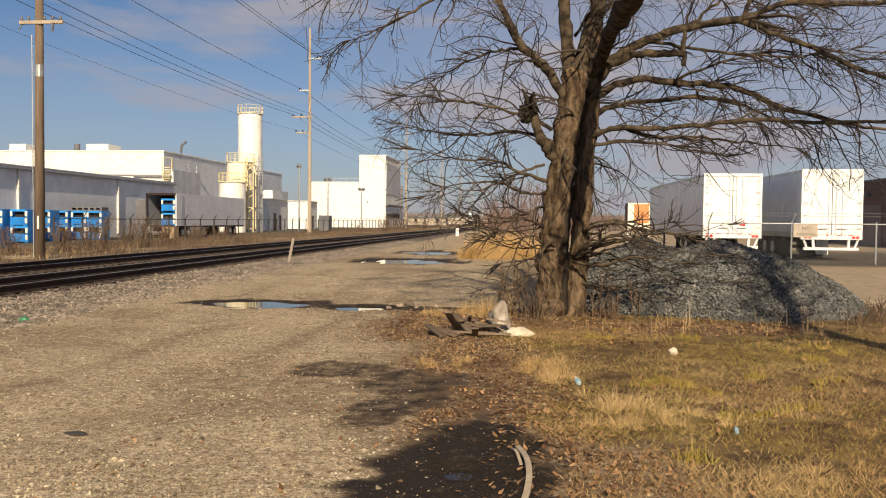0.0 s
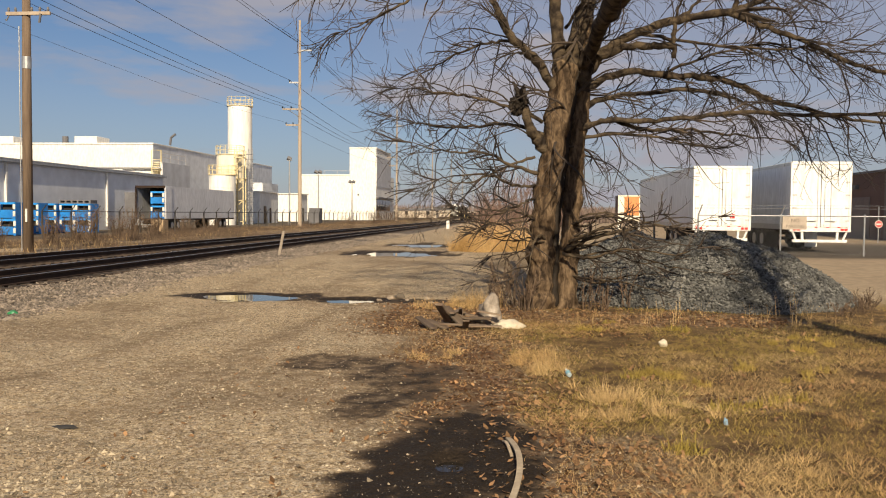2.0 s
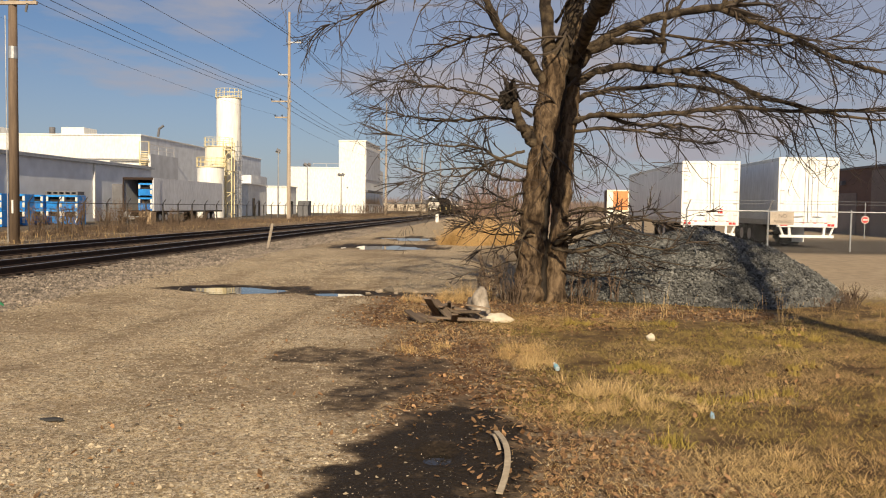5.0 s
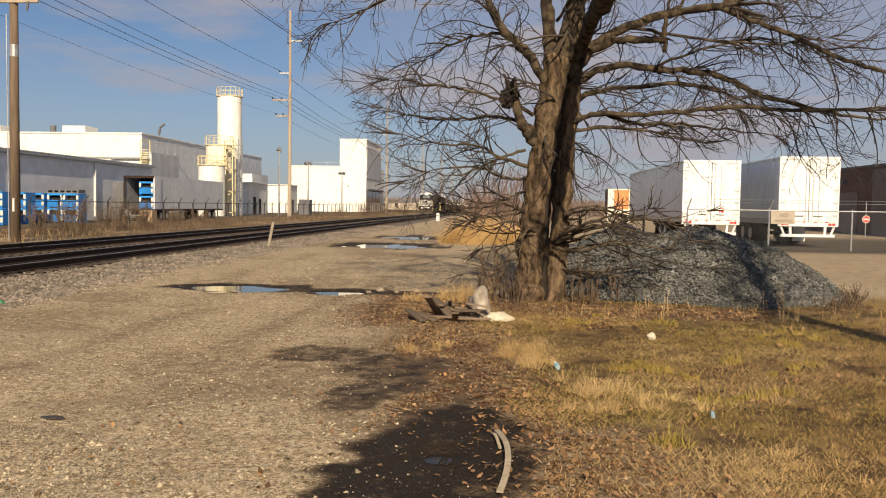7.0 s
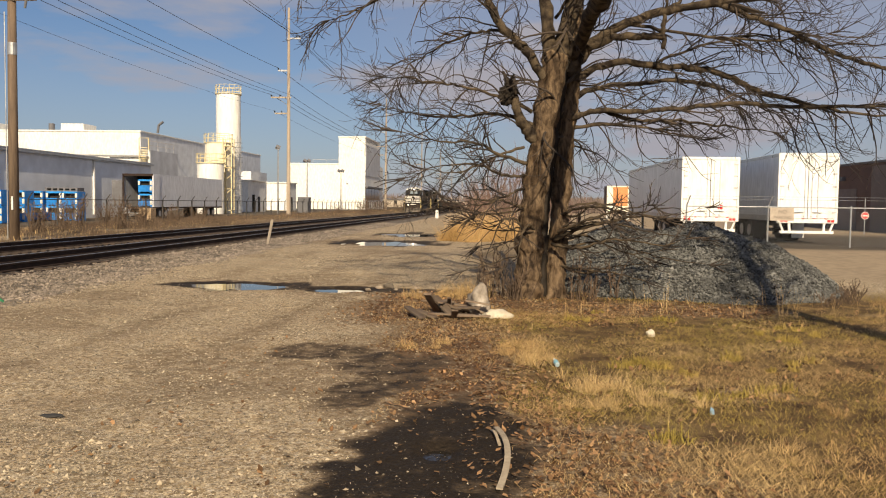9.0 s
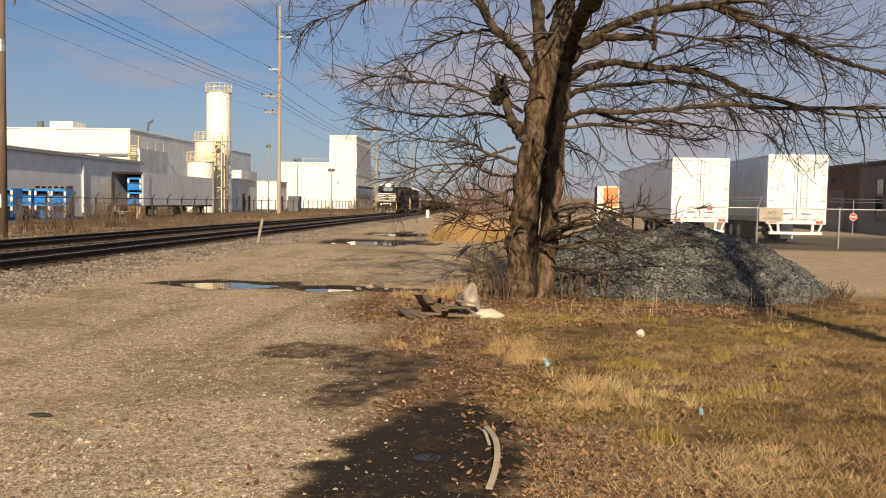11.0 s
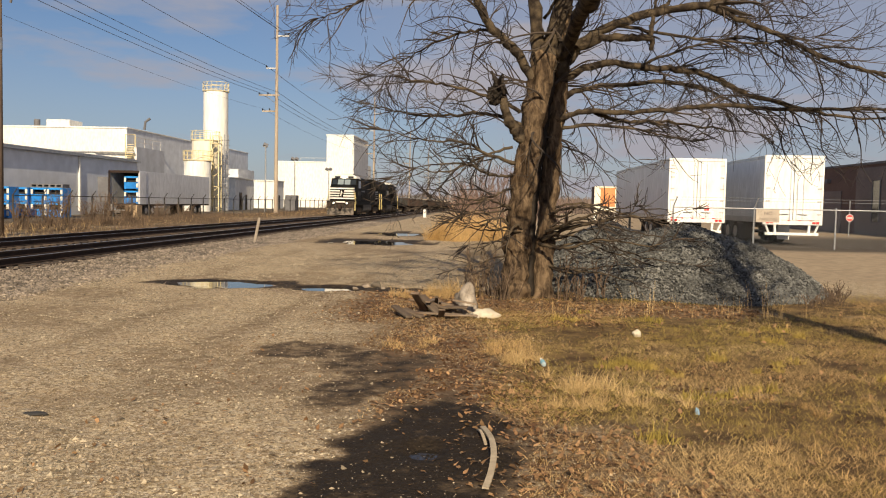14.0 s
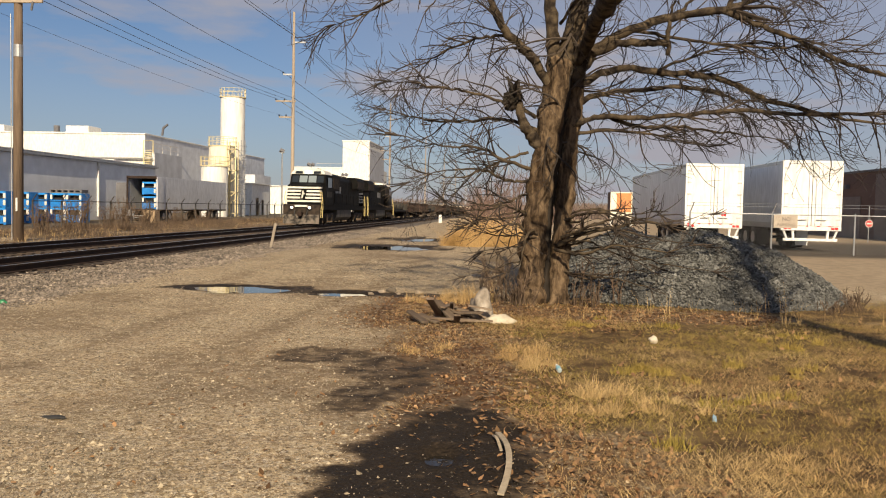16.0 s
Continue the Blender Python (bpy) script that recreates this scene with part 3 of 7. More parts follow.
# ---- railway ----
RAIL_Z, NEAR_TRACK, FAR_TRACK = 0.34, -11.9, -16.0
RAIL_OUT = [(-0.07, 0.0), (0.07, 0.0), (0.07, 0.015), (0.012, 0.03), (0.012, 0.125), (0.036, 0.135), (0.036, 0.17), (-0.036, 0.17), (-0.036, 0.135), (-0.012, 0.125), (-0.012, 0.03), (-0.07, 0.015)]
for cx, words in ((NEAR_TRACK, "empty near railway track, rusty rails on dark wooden ties"), (FAR_TRACK, "far railway track carrying the freight train")):
    track = thing("railway_track", cx, 0, -0.10, words, "railway track", "railway tracks", "structure")
    track.matrix_world = pose(cx, 0, -0.10, -math.degrees(math.atan(GRADE)))
    for s in (-0.7525, 0.7525):
        part("rail", Mesh().prism([(s + u, RAIL_Z - 0.17 + w) for u, w in RAIL_OUT], -60, 715), RAIL_RUST, track)
        part("rail_head", Mesh().box(s - 0.03, s + 0.03, -60, 715, RAIL_Z, RAIL_Z + 0.004), RAIL_TOP, track, "worn bright running surface")
    rest = Mesh()
    tie_mesh = None
    for k in range(-10, 640):
        y = 0.53 * k
        if 14 < y < 92 and cx == NEAR_TRACK:
            if tie_mesh is None:
                first = part("tie", Mesh().box(-1.3, 1.3, -0.11, 0.11, 0.02, RAIL_Z - 0.172), TIE, track, "", 0.012)
                bpy.context.view_layer.update()
                tie_mesh = first.data
                first.location.y = y
            else:
                t = new("tie", tie_mesh)
                t.parent = track
                t.location = (rng.normal(0, 0.03), y + rng.normal(0, 0.02), rng.normal(0, 0.006))
                t.rotation_euler = (0, 0, rng.normal(0, 0.01))
        else:
            rest.box(-1.3, 1.3, y - 0.11, y + 0.11, 0.02, RAIL_Z - 0.172)
    part("ties_beyond", rest, TIE, track)["kind"] = "stuff"


# ---- factory side, beyond the tracks ----
def warehouse():
    h = thing("warehouse", -36, 40, 0, "long low grey metal warehouse with grey eaves gutter", "warehouse", kind="structure")
    part("wall", Mesh().box(-60, 0, -60, 43.2, 0, 5.3), GREY_WALL, h)
    part("roof", Mesh().box(-60.4, 0.3, -60.4, 43.5, 5.3, 5.42), ALU, h, "grey metal roof edge", 0.03)
    part("gutter", Mesh().box(0.02, 0.3, -60.4, 43.5, 5.12, 5.3), GALV, h, "grey eaves gutter", 0.03)
    for y, z0 in ((31, 0.3), (16.2, 0.3), (-8, 0.3)):
        part("downpipe", Mesh().box(0, 0.16, y, y + 0.2, z0, 5.2), CONCRETE, h, "white downpipe")
    for y0, y1 in ((10, 12.0), (-4, 0)):
        part("vent_box", Mesh().box(0, 0.5, y0, y1, 2.1, 2.9), ROOF_DARK, h, "dark wall box", 0.03)


def main_building():
    b = thing("factory_building", -60.7, 136, 0, "large white flat-roofed factory building", "factory", kind="structure")
    part("wall", Mesh().box(-150, 0, 0, 70, 0, 13.0), WHITE_WALL, b)
    part("side_sheet", Mesh().box(0.0, 0.12, 0.05, 70, 0, 13.0), GREY_WALL, b)
    part("parapet", Mesh().box(-150.2, 0.25, -0.15, 70.2, 13.0, 13.25), WHITE_WALL, b, "", 0.03)
    for x0, x1 in ((-28, -25), (-14, -10.0), (-48, -45)):
        part("roof_hatch", Mesh().box(x0, x1, 0.5, 5, 13.25, 14.4), WHITE_WALL, b, "white rooftop box", 0.05)
    part("roof_fan", Mesh().cyl(-17, 3, 13.25, 14.6, 0.5, 12), ROOF_DARK, b, "dark rooftop fan")
    part("roof_fan", Mesh().tube([(1.0, 5, 13.25), (1.2, 5, 14.6), (2.0, 5, 15.2)], 0.22, 8), ROOF_DARK, b, "bent dark exhaust pipe")
    a = thing("factory_annex", -51.2, 118, 0, "lower white annex with grey side and yellow roof stair", "factory", kind="structure")
    part("wall", Mesh().box(-6, 0, 0, 10.3, 0, 8.9), WHITE_WALL, a)
    part("side_sheet", Mesh().box(0.0, 0.1, 0.05, 10.3, 0, 8.9), GREY_DARKER, a)
    part("eave_pipe", Mesh().tube([(-24, -0.5, 8.0), (0, -0.5, 8.0)], 0.14, 8), ALU, a)
    for k in range(7):
        part("stair_step", Mesh().box(-1.2, -0.2, -0.9 + 0.1 * k, -0.2, 7.2 + 0.33 * k, 7.28 + 0.33 * k), PALE_YELLOW, a)
    part("stair_rail", Mesh().tube([(-1.2, -0.8, 7.2), (-1.2, -0.8, 10.6), (0, -0.3, 10.6), (0, -0.3, 8.9)], 0.09, 6), PALE_YELLOW, a)
    rail = Mesh()
    for y in range(0, 10, 3):
        rail.box(-0.025, 0.025, y - 0.025, y + 0.025, 8.9, 10.3)
    rail.box(-0.06, 0.06, 0, 9, 10.2, 10.3).box(-0.05, 0.05, 0, 9, 9.55, 9.63)
    part("roof_rail", rail, CONCRETE, a, "pale roof guard rail")


def silo(x, y, r, h, material, words, rail_h=1.1, cone=False):
    s = thing("silo", x, y, 0, words, "silo", "silos")
    mb = Mesh()
    mb.tube([(0, 0, 0), (0, 0, h - 0.02), (0, 0, h)], [r, r, r * 0.97], 48)
    part("shell", mb, material, s, smooth=False)
    for z in np.arange(h * 0.25, h - 0.5, h * 0.25):
        part("seam_band", Mesh().tube([(0, 0, z), (0, 0, z + 0.08)], r + 0.02, 48), material, s)
    part("roof_deck", Mesh().tube([(0, 0, h), (0, 0, h + 0.1)], r + 0.12, 40), PALE_YELLOW, s, "yellow deck ring")
    for z in (0.55, rail_h):
        ring = [((r + 0.08) * math.cos(2 * math.pi * k / 32), (r + 0.08) * math.sin(2 * math.pi * k / 32), h + 0.1 + z) for k in range(33)]
        part("guard_ring", Mesh().tube(ring, 0.032, 5), PALE_YELLOW, s)
    for k in range(16):
        a = 2 * math.pi * k / 16
        part("guard_post", Mesh().cyl((r + 0.08) * math.cos(a), (r + 0.08) * math.sin(a), h + 0.1, h + 0.1 + rail_h, 0.03, 5), PALE_YELLOW, s)
    return s


def stair_tower(x, y, h):
    s = thing("ladder_tower", x, y, 0, "yellow and galvanised caged ladder tower beside the silos", "stair tower")
    for dx in (-0.55, 0.55):
        for dy in (-0.5, 0.5):
            part("leg", Mesh().box(dx - 0.06, dx + 0.06, dy - 0.06, dy + 0.06, 0, h), PALE_YELLOW, s)
    for k in range(int(h / 0.9)):
        z = 0.9 * k + 0.4
        part("landing" if k % 3 == 0 else "brace", Mesh().box(-0.62, 0.62, -0.56, 0.56, z, z + 0.08) if k % 3 == 0 else Mesh().tube([(-0.55, -0.5, z), (0.55, -0.5, z + 0.9)], 0.05, 5), PALE_YELLOW, s)
    c = thing("caged_ladder", x + 1.55, y - 0.6, 0, "galvanised caged ladder on the tall silo", "ladder")
    for dx in (-0.25, 0.25):
        part("stringer", Mesh().cyl(dx, 0, 0, h * 1.02, 0.05, 6), GALV, c)
    for k in range(int(h / 0.6)):
        z = 0.6 * k + 0.5
        ring = [(0.5 * math.cos(a), -0.1 - 0.6 * math.sin(a), z) for a in np.linspace(0, math.pi, 7)]
        part("cage_hoop", Mesh().tube(ring, 0.035, 4), GALV, c)


def bigbox_trailer():
    """Box trailer with its rear open, blue bins stacked inside."""
    t = thing("box_trailer", -30.1, 67, 0, "grey box trailer with open rear, blue bins stacked inside", "trailer")
    L, w, z0, z1 = 17.2, 1.28, 1.05, 3.75
    part("side_wall", Mesh().box(w - 0.06, w, 0, L, z0, z1), TRAILER_SIDE, t, "", 0.02)
    part("side_wall", Mesh().box(-w, -w + 0.06, 0, L, z0, z1), TRAILER_SIDE, t, "", 0.02)
    part("roof", Mesh().box(-w, w, 0, L, z1, z1 + 0.06), TRAILER_SIDE, t)
    part("floor", Mesh().box(-w, w, 0, L, z0 - 0.14, z0), RAIL_RUST, t)
    part("front_wall", Mesh().box(-w, w, L, L + 0.08, z0, z1), TRAILER_SIDE, t)
    # near-black sheet paints the shade deep inside the open trailer
    part("depth_shade", Mesh().box(-w + 0.1, w - 0.1, 2.6, 2.7, z0, z1 - 0.1), INNER_SHADE, t, "near-black sheet painting the shade deep in the trailer")
    part("rear_frame", Mesh().box(-w - 0.02, w + 0.02, -0.04, 0.02, z1 - 0.12, z1 + 0.07).box(-w - 0.02, -w + 0.1, -0.04, 0.02, z0, z1).box(-w, w, -0.04, 0.02, z0 - 0.15, z0), RAIL_RUST, t)
    part("open_door", Mesh().box(w + 0.02, w + 0.08, 0.0, 1.2, z0, z1), TRAILER_SIDE, t, "rear door folded back along the side", 0.01)
    part("open_door", Mesh().box(-w - 0.9, -w - 0.02, -0.1, -0.04, z0 + 0.1, z1 - 0.5), ROOF_DARK, t, "dark rear door swung open", 0.01)
    for y in (L - 2.5, L - 3.8, 1.6, 2.9):
        for s in (-1, 1):
            part("tyre", Mesh().wheel(s * 0.75, s * 1.2, y, 0.5, 0.5, 16), RUBBER, t)
            part("hub", Mesh().wheel(s * 1.19, s * 1.23, y, 0.5, 0.26, 12), ALU, t)
    part("landing_gear", Mesh().box(-1.0, -0.86, -0.3, -0.2, 0, 1.0).box(0.86, 1.0, -0.3, -0.2, 0, 1.0).box(-1.0, 1.0, -0.3, -0.24, 0.3, 0.4), GALV, t)
    part("bumper", Mesh().box(-1.2, 1.2, -0.1, 0.0, 0.45, 0.57), GALV, t)
    for z in (z0 + 0.02, z0 + 1.22):
        for x in (0.55,):
            bin_at(-30.1 + x, 67.75, z, "in the trailer")


BIN = []


def bin_at(x, y, z, where, s=1.0):
    """A blue plastic bulk bin with an open hopper front and painted inner shade."""
    if not BIN:
        b = thing("bulk_bin", x, y, z, "blue plastic hopper-front bulk bin, stacked", "bin", "blue bulk bins")
        w, d, h = 0.6, 0.6, 1.08
        part("side", Mesh().box(-w, -w + 0.12, -d, d, 0.1, h), BLUE_BIN, b, "", 0.02)
        part("side", Mesh().box(w - 0.12, w, -d, d, 0.1, h), BLUE_BIN, b, "", 0.02)
        part("back", Mesh().box(-w, w, d - 0.06, d, 0.1, h), BLUE_BIN, b, "", 0.02)
        part("front", Mesh().box(-w + 0.1, w - 0.1, -d, -d + 0.06, 0.1, 0.5), BLUE_BIN, b, "", 0.02)
        part("lip", Mesh().prism([(-w + 0.1, 0.5), (w - 0.1, 0.5), (w - 0.22, 0.58), (-w + 0.22, 0.58)], -d - 0.02, -d + 0.05), BLUE_BIN, b)
        part("rim", Mesh().box(-w, w, -d, -d + 0.07, h - 0.14, h), BLUE_BIN, b)
        part("base", Mesh().box(-w, w, -d, d, 0.06, 0.12), BLUE_BIN, b)
        # white pads put the sun's glare on the front corners into colour
        for fx, z0 in ((-w + 0.09, 0.62), (w - 0.09, 0.62), (w - 0.09, 0.16)):
            part("corner_glare", Mesh().box(fx - 0.085, fx + 0.085, -d - 0.03, -d + 0.03, z0, z0 + 0.34), LOCO_WHITE, b, "white pad painting sun glare on a bin corner", 0.02)
        for fx in (-0.5, 0.5):
            part("foot", Mesh().box(fx - 0.08, fx + 0.08, -d, d, 0, 0.06), BLUE_BIN, b)
        # near-black block paints the shade behind the hopper opening
        part("inside", Mesh().box(-w + 0.13, w - 0.13, -d + 0.35, d - 0.07, 0.13, h - 0.06), INNER_SHADE, b, "near-black block painting the shade in the bin")
        BIN.append(b)
        return b
    return copy_thing(BIN[0], pose(x, y, z, 0, 0, rng.normal(0, 1.5)))


def bins():
    for i, (x, y) in enumerate(((-31.9, 60), (-33.2, 60.1), (-34.5, 59.8), (-33.6, 56.0), (-34.9, 55.8), (-32.8, 52.0), (-34.2, 51.5), (-32.4, 46.5), (-33.8, 46.2))):
        for k in range(2):
            bin_at(x, y, 1.10 * k + 0.02, "yard")
    bin_at(-27.6, 41.0, 0.02, "yard")
    tray = Mesh().box(-1.25, 1.25, -0.5, 0.5, 0, 0.06)
    for k in range(6):
        tray.box(-1.25 + 0.47 * k, -1.11 + 0.47 * k, -0.5, 0.5, 0.06, 0.2)
    tray.box(-1.25, 1.25, -0.5, 0.5, 0.2, 0.26)
    single("rack_tray", tray, ROOF_DARK, "dark slatted tray lying on the stacked blue bins", "tray", at=(-32.6, 60.0, 2.22))
    pal = Mesh()
    for k in range(6):
        pal.box(-0.6, 0.6, -0.6 + 0.22 * k, -0.48 + 0.22 * k, 0.1, 0.13)
    pal.box(-0.6, -0.5, -0.6, 0.6, 0, 0.1).box(0.5, 0.6, -0.6, 0.6, 0, 0.1)
    for k in range(4):
        single("pallet", pal, PLANK, "weathered wooden pallet on a low stack in the yard", "pallet", "pallets", at=(-29.0, 63.5, 0.14 * k))
    single("carton", Mesh().box(-0.5, 0.5, -0.5, 0.5, 0, 1.0), surf("cardboard", (0.42, 0.31, 0.19), (0.36, 0.26, 0.16), 2, 0.85), "tan cardboard crate standing in the yard", "crate", at=(-28.2, 64.5, 0), bevel=0.02)


def shed(x0, x1, y0, y1, h, material, words, doors=()):
    s = thing("shed", x1, y0, 0, words, "shed", "factory sheds", "structure")
    part("wall", Mesh().box(x0 - x1, 0, 0, y1 - y0, 0, h), material, s)
    part("roof", Mesh().box(x0 - x1 - 0.2, 0.2, -0.2, y1 - y0 + 0.2, h, h + 0.15), WHITE_WALL, s)
    for k, (a, b, z) in enumerate(doors):
        part("door", Mesh().box(0.0, 0.06, a, b, 0, z), GLASS_DARK, s, "dark door")
    return s


def plant():
    p = thing("plant_building", -36, 183, 0, "white industrial hall with low parapet roof", "factory", kind="structure")
    part("wall", Mesh().box(-11.2, 0, 0, 40, 0, 10.0), WHITE_WALL, p)
    part("parapet", Mesh().box(-11.3, 0, -0.1, 40, 10.0, 10.25), WHITE_WALL, p, "", 0.03)
    part("roof_rail", Mesh().box(-6, 0, 0.5, 0.6, 11.0, 11.1).box(-6, -5.9, 0.5, 0.6, 10.2, 11).box(-3, -2.9, 0.5, 0.6, 10.2, 11), GALV, p)
    t = thing("plant_tower", -30, 183, 0, "tall white plant tower with grey side and window band", "tower", kind="structure")
    part("wall", Mesh().box(-6, 0, 0, 22, 0, 16.0), WHITE_WALL, t)
    part("parapet", Mesh().box(-6.1, 0.15, -0.1, 22.1, 16.0, 16.3), WHITE_WALL, t, "", 0.03)
    part("side_panel", Mesh().box(0.0, 0.12, 0.3, 22, 7.6, 14.6), GREY_DARKER, t, "darker grey side sheet")
    part("canopy", Mesh().box(0.0, 0.6, -0.1, 24, 4.9, 5.25), ROOF_DARK, t, "dark canopy slab")
    for k in range(5):
        part("window", Mesh().box(0.0, 0.08, 0.6 + 4.3 * k, 4.4 + 4.3 * k, 2.2, 4.7), GLASS_DARK, t)
    part("wall_low", Mesh().box(-5.9, 0, 22, 28, 0, 10.5), WHITE_WALL, t)
    part("wall_lamp", Mesh().box(-4.2, -3.9, -0.2, 0, 5.6, 5.9), ROOF_DARK, t)


warehouse()
main_building()
silo(-36.75, 110, 1.62, 15.9, SILO_WHITE, "tall white cylindrical silo with yellow top railing")
silo(-36.4, 105, 1.72, 9.0, SILO_CREAM, "shorter cream silo with yellow top railing")
silo(-35.85, 100.5, 1.62, 6.2, SILO_WHITE, "low white tank with yellow railing")
stair_tower(-34.4, 103, 9.5)
bigbox_trailer()
bins()
shed(-40.2, -36.7, 118.6, 127.6, 4.6, WHITE_WALL, "small white shed with two dark doors", ((2.0, 3.2, 2.6), (5.0, 5.8, 2.3)))
shed(-41.5, -37.9, 145, 152, 4.9, WHITE_WALL, "low white shed beyond the silos", ((3.0, 4.2, 2.4),))
single("process_hall", Mesh().box(-2.5, 2.5, 0, 12, 0, 8.0), GREY_WALL, "pale grey process hall far behind the silos", "factory", kind="structure", at=(-56, 175, 0))
plant()


def street_lamp(x, y, h, words):
    s = thing("yard_lamp", x, y, 0, words, "street lamp", "yard lamps")
    part("pole", Mesh().tube([(0, 0, 0), (0, 0, h)], [0.14, 0.08], 8), GALV, s)
    part("arm", Mesh().tube([(-0.35, 0, h), (0.35, 0, h)], 0.05, 6), GALV, s)
    for dx in ((0.0,) if "wooden" in words else (-0.35, 0.35)):
        part("floodlight", Mesh().box(-0.3, 0.3, -0.22, 0.2, 0, 0.45, pose(dx - 0.1, 0, h + 0.05, -30, 25, 20)), ROOF_DARK, s, "dark floodlight head", 0.04)


street_lamp(-29.5, 108.5, 8.6, "wooden yard lamp pole with dark floodlight")
street_lamp(-33.0, 140, 8.4, "slim yard lamp with two floodlights")
street_lamp(-31.0, 160, 7.5, "slim yard lamp beside the white plant tower")


# chain-link fence along the railway yard, with barbed-wire arms
def fence_line(name, x, y0, y1, n, h, words, group, barbs=True):
    f = thing(name, x, y0, 0, words, "fence", group)
    d = (y1 - y0) / n
    for k in range(n + 1):
        mb = Mesh().cyl(0, k * d, 0, h, 0.06, 6)
        if barbs:
            mb.tube([(0, k * d, h), (0.25, k * d, h + 0.35)], 0.03, 5)
        part("post", mb, MESH_WIRE, f)
    part("top_rail", Mesh().tube([(0, 0, h - 0.03), (0, y1 - y0, h - 0.03)], 0.03, 6), MESH_WIRE, f)
    part("bottom_wire", Mesh().tube([(0, 0, 0.1), (0, y1 - y0, 0.1)], 0.012, 4), MESH_WIRE, f)
    return f


fence_line("chain_link_fence", -26.0, 44, 190, 48, 1.65, "dark chain-link fence with barbed-wire arms", "yard fence")
single("transformer_cabinet", Mesh().box(-0.8, 0.8, -0.8, 0.8, 0, 2.3), ROOF_DARK, "dark cabinet behind the yard fence", "cabinet", at=(-28.2, 118, 0), bevel=0.03)


# ---- utility poles and wires ----
def transmission_pole(x, y, h, words):
    s = thing("transmission_pole", x, y, 0, words, "utility pole", "transmission poles")
    part("pole", Mesh().tube([(0, 0, 0), (0, 0, h)], [0.24, 0.13], 10), POLE_GREY, s)
    for z, a, b in ((20.0, -0.15, 1.35), (16.4, -1.2, 0.1), (13.4, -2.0, 0.3), (11.6, -1.6, 0.15)):
        part("crossarm", Mesh().box(a, b, -0.07, 0.07, z - 0.08, z + 0.08), POLE_GREY if z < 14 else GALV, s)
        for dx in ((0.9, 1.25) if z > 18 else (a,) if z > 14 else (a, a / 2)):
            part("insulator", Mesh().tube([(dx, 0, z + 0.08), (dx, 0, z + 0.2), (dx, 0, z + 0.32)], [0.05, 0.09, 0.04], 8), GLASS_DARK, s)
    part("arm_brace", Mesh().tube([(-1.2, 0, 13.3), (0, 0, 12.4)], 0.03, 5), GALV, s)
    return s


LINE_Y = (12.5, 92.7, 173, 253, 333, 413)
for y in LINE_Y:
    transmission_pole(-24.0, y, 23.4, "tall grey wooden transmission pole with side arms")


def sagging(a, b, sag, n=24):
    a, b = Vector(a), Vector(b)
    return [a.lerp(b, k / n) - Vector((0, 0, 4 * sag * (k / n) * (1 - k / n))) for k in range(n + 1)]


for z, dx, r in ((20.2, 0.9, 0.022), (20.25, 1.25, 0.022), (20.9, -0.1, 0.022), (16.7, -1.2, 0.022), (13.7, -2.0, 0.018), (13.7, -1.0, 0.018), (13.7, 0.2, 0.018), (11.9, -1.6, 0.005)):
    for y0, y1 in zip((-67.5,) + LINE_Y[:-1], LINE_Y):
        single("power_line", Mesh().tube(sagging((-24 + dx, y0, z), (-24 + dx, y1, z), 0.9), 0.7 * r + 0.00006 * y1, 5), WIRE, "thin black overhead power line", "cable", "overhead lines")


def distribution_pole(x, y):
    s = thing("utility_pole", x, y, 0, "brown wooden utility pole with crossarm and cable riser", "utility pole")
    part("pole", Mesh().tube([(-0.02, 0, -0.05), (0, 0, 6), (0.05, 0, 12.2)], [0.21, 0.185, 0.15], 14), POLE_WOOD, s, smooth=True)
    part("crossarm", Mesh().box(-0.75, 1.15, -0.2, -0.08, 9.72, 9.86), POLE_GREY, s, "pale crossarm", 0.01)
    for dx in (-0.65, -0.35, 0.35, 0.7, 1.05):
        part("insulator", Mesh().tube([(dx, -0.14, 9.86), (dx, -0.14, 9.95), (dx, -0.14, 10.05)], [0.03, 0.06, 0.03], 8), ROOF_DARK, s)
    part("cutout", Mesh().tube([(0.7, -0.2, 9.4), (0.8, -0.25, 9.75)], 0.05, 8), ROOF_DARK, s)
    part("bracket", Mesh().tube([(-0.6, -0.14, 9.8), (-0.75, -0.14, 9.5), (-0.8, -0.14, 9.55)], 0.03, 6), ROOF_DARK, s)
    part("tag_band", Mesh().tube([(0.01, 0, 7.55), (0.015, 0, 8.05)], [0.19, 0.188], 14), GALV, s, "pale grey band")
    part("riser", Mesh().tube([(-0.27, -0.05, 0), (-0.27, -0.05, 2.0), (-0.27, -0.05, 9.3)], 0.022, 8), GALV, s, "thin grey cable riser")
    part("marker_plate", Mesh().box(0.0, 0.08, -0.23, -0.2, 1.2, 1.75), CONCRETE, s)


distribution_pole(-20.1, 33.0)


# ---- the bare tree beside the lane ----
TREE = Vector((0.64, 14.85, 0.0))
trng = random.Random(11)


def smooth_path(pts, per=6):
    """A Catmull-Rom line through points (x, y, z, radius)."""
    p = [np.array(q, float) for q in pts]
    p = [2 * p[0] - p[1]] + p + [2 * p[-1] - p[-2]]
    out = []
    for i in range(1, len(p) - 2):
        for k in range(per):
            t = k / per
            out.append(0.5 * (2 * p[i] + (p[i + 1] - p[i - 1]) * t + (2 * p[i - 1] - 5 * p[i] + 4 * p[i + 1] - p[i + 2]) * t * t + (3 * p[i] - p[i - 1] - 3 * p[i + 1] + p[i + 2]) * t ** 3))
    out.append(p[-2])
    return out


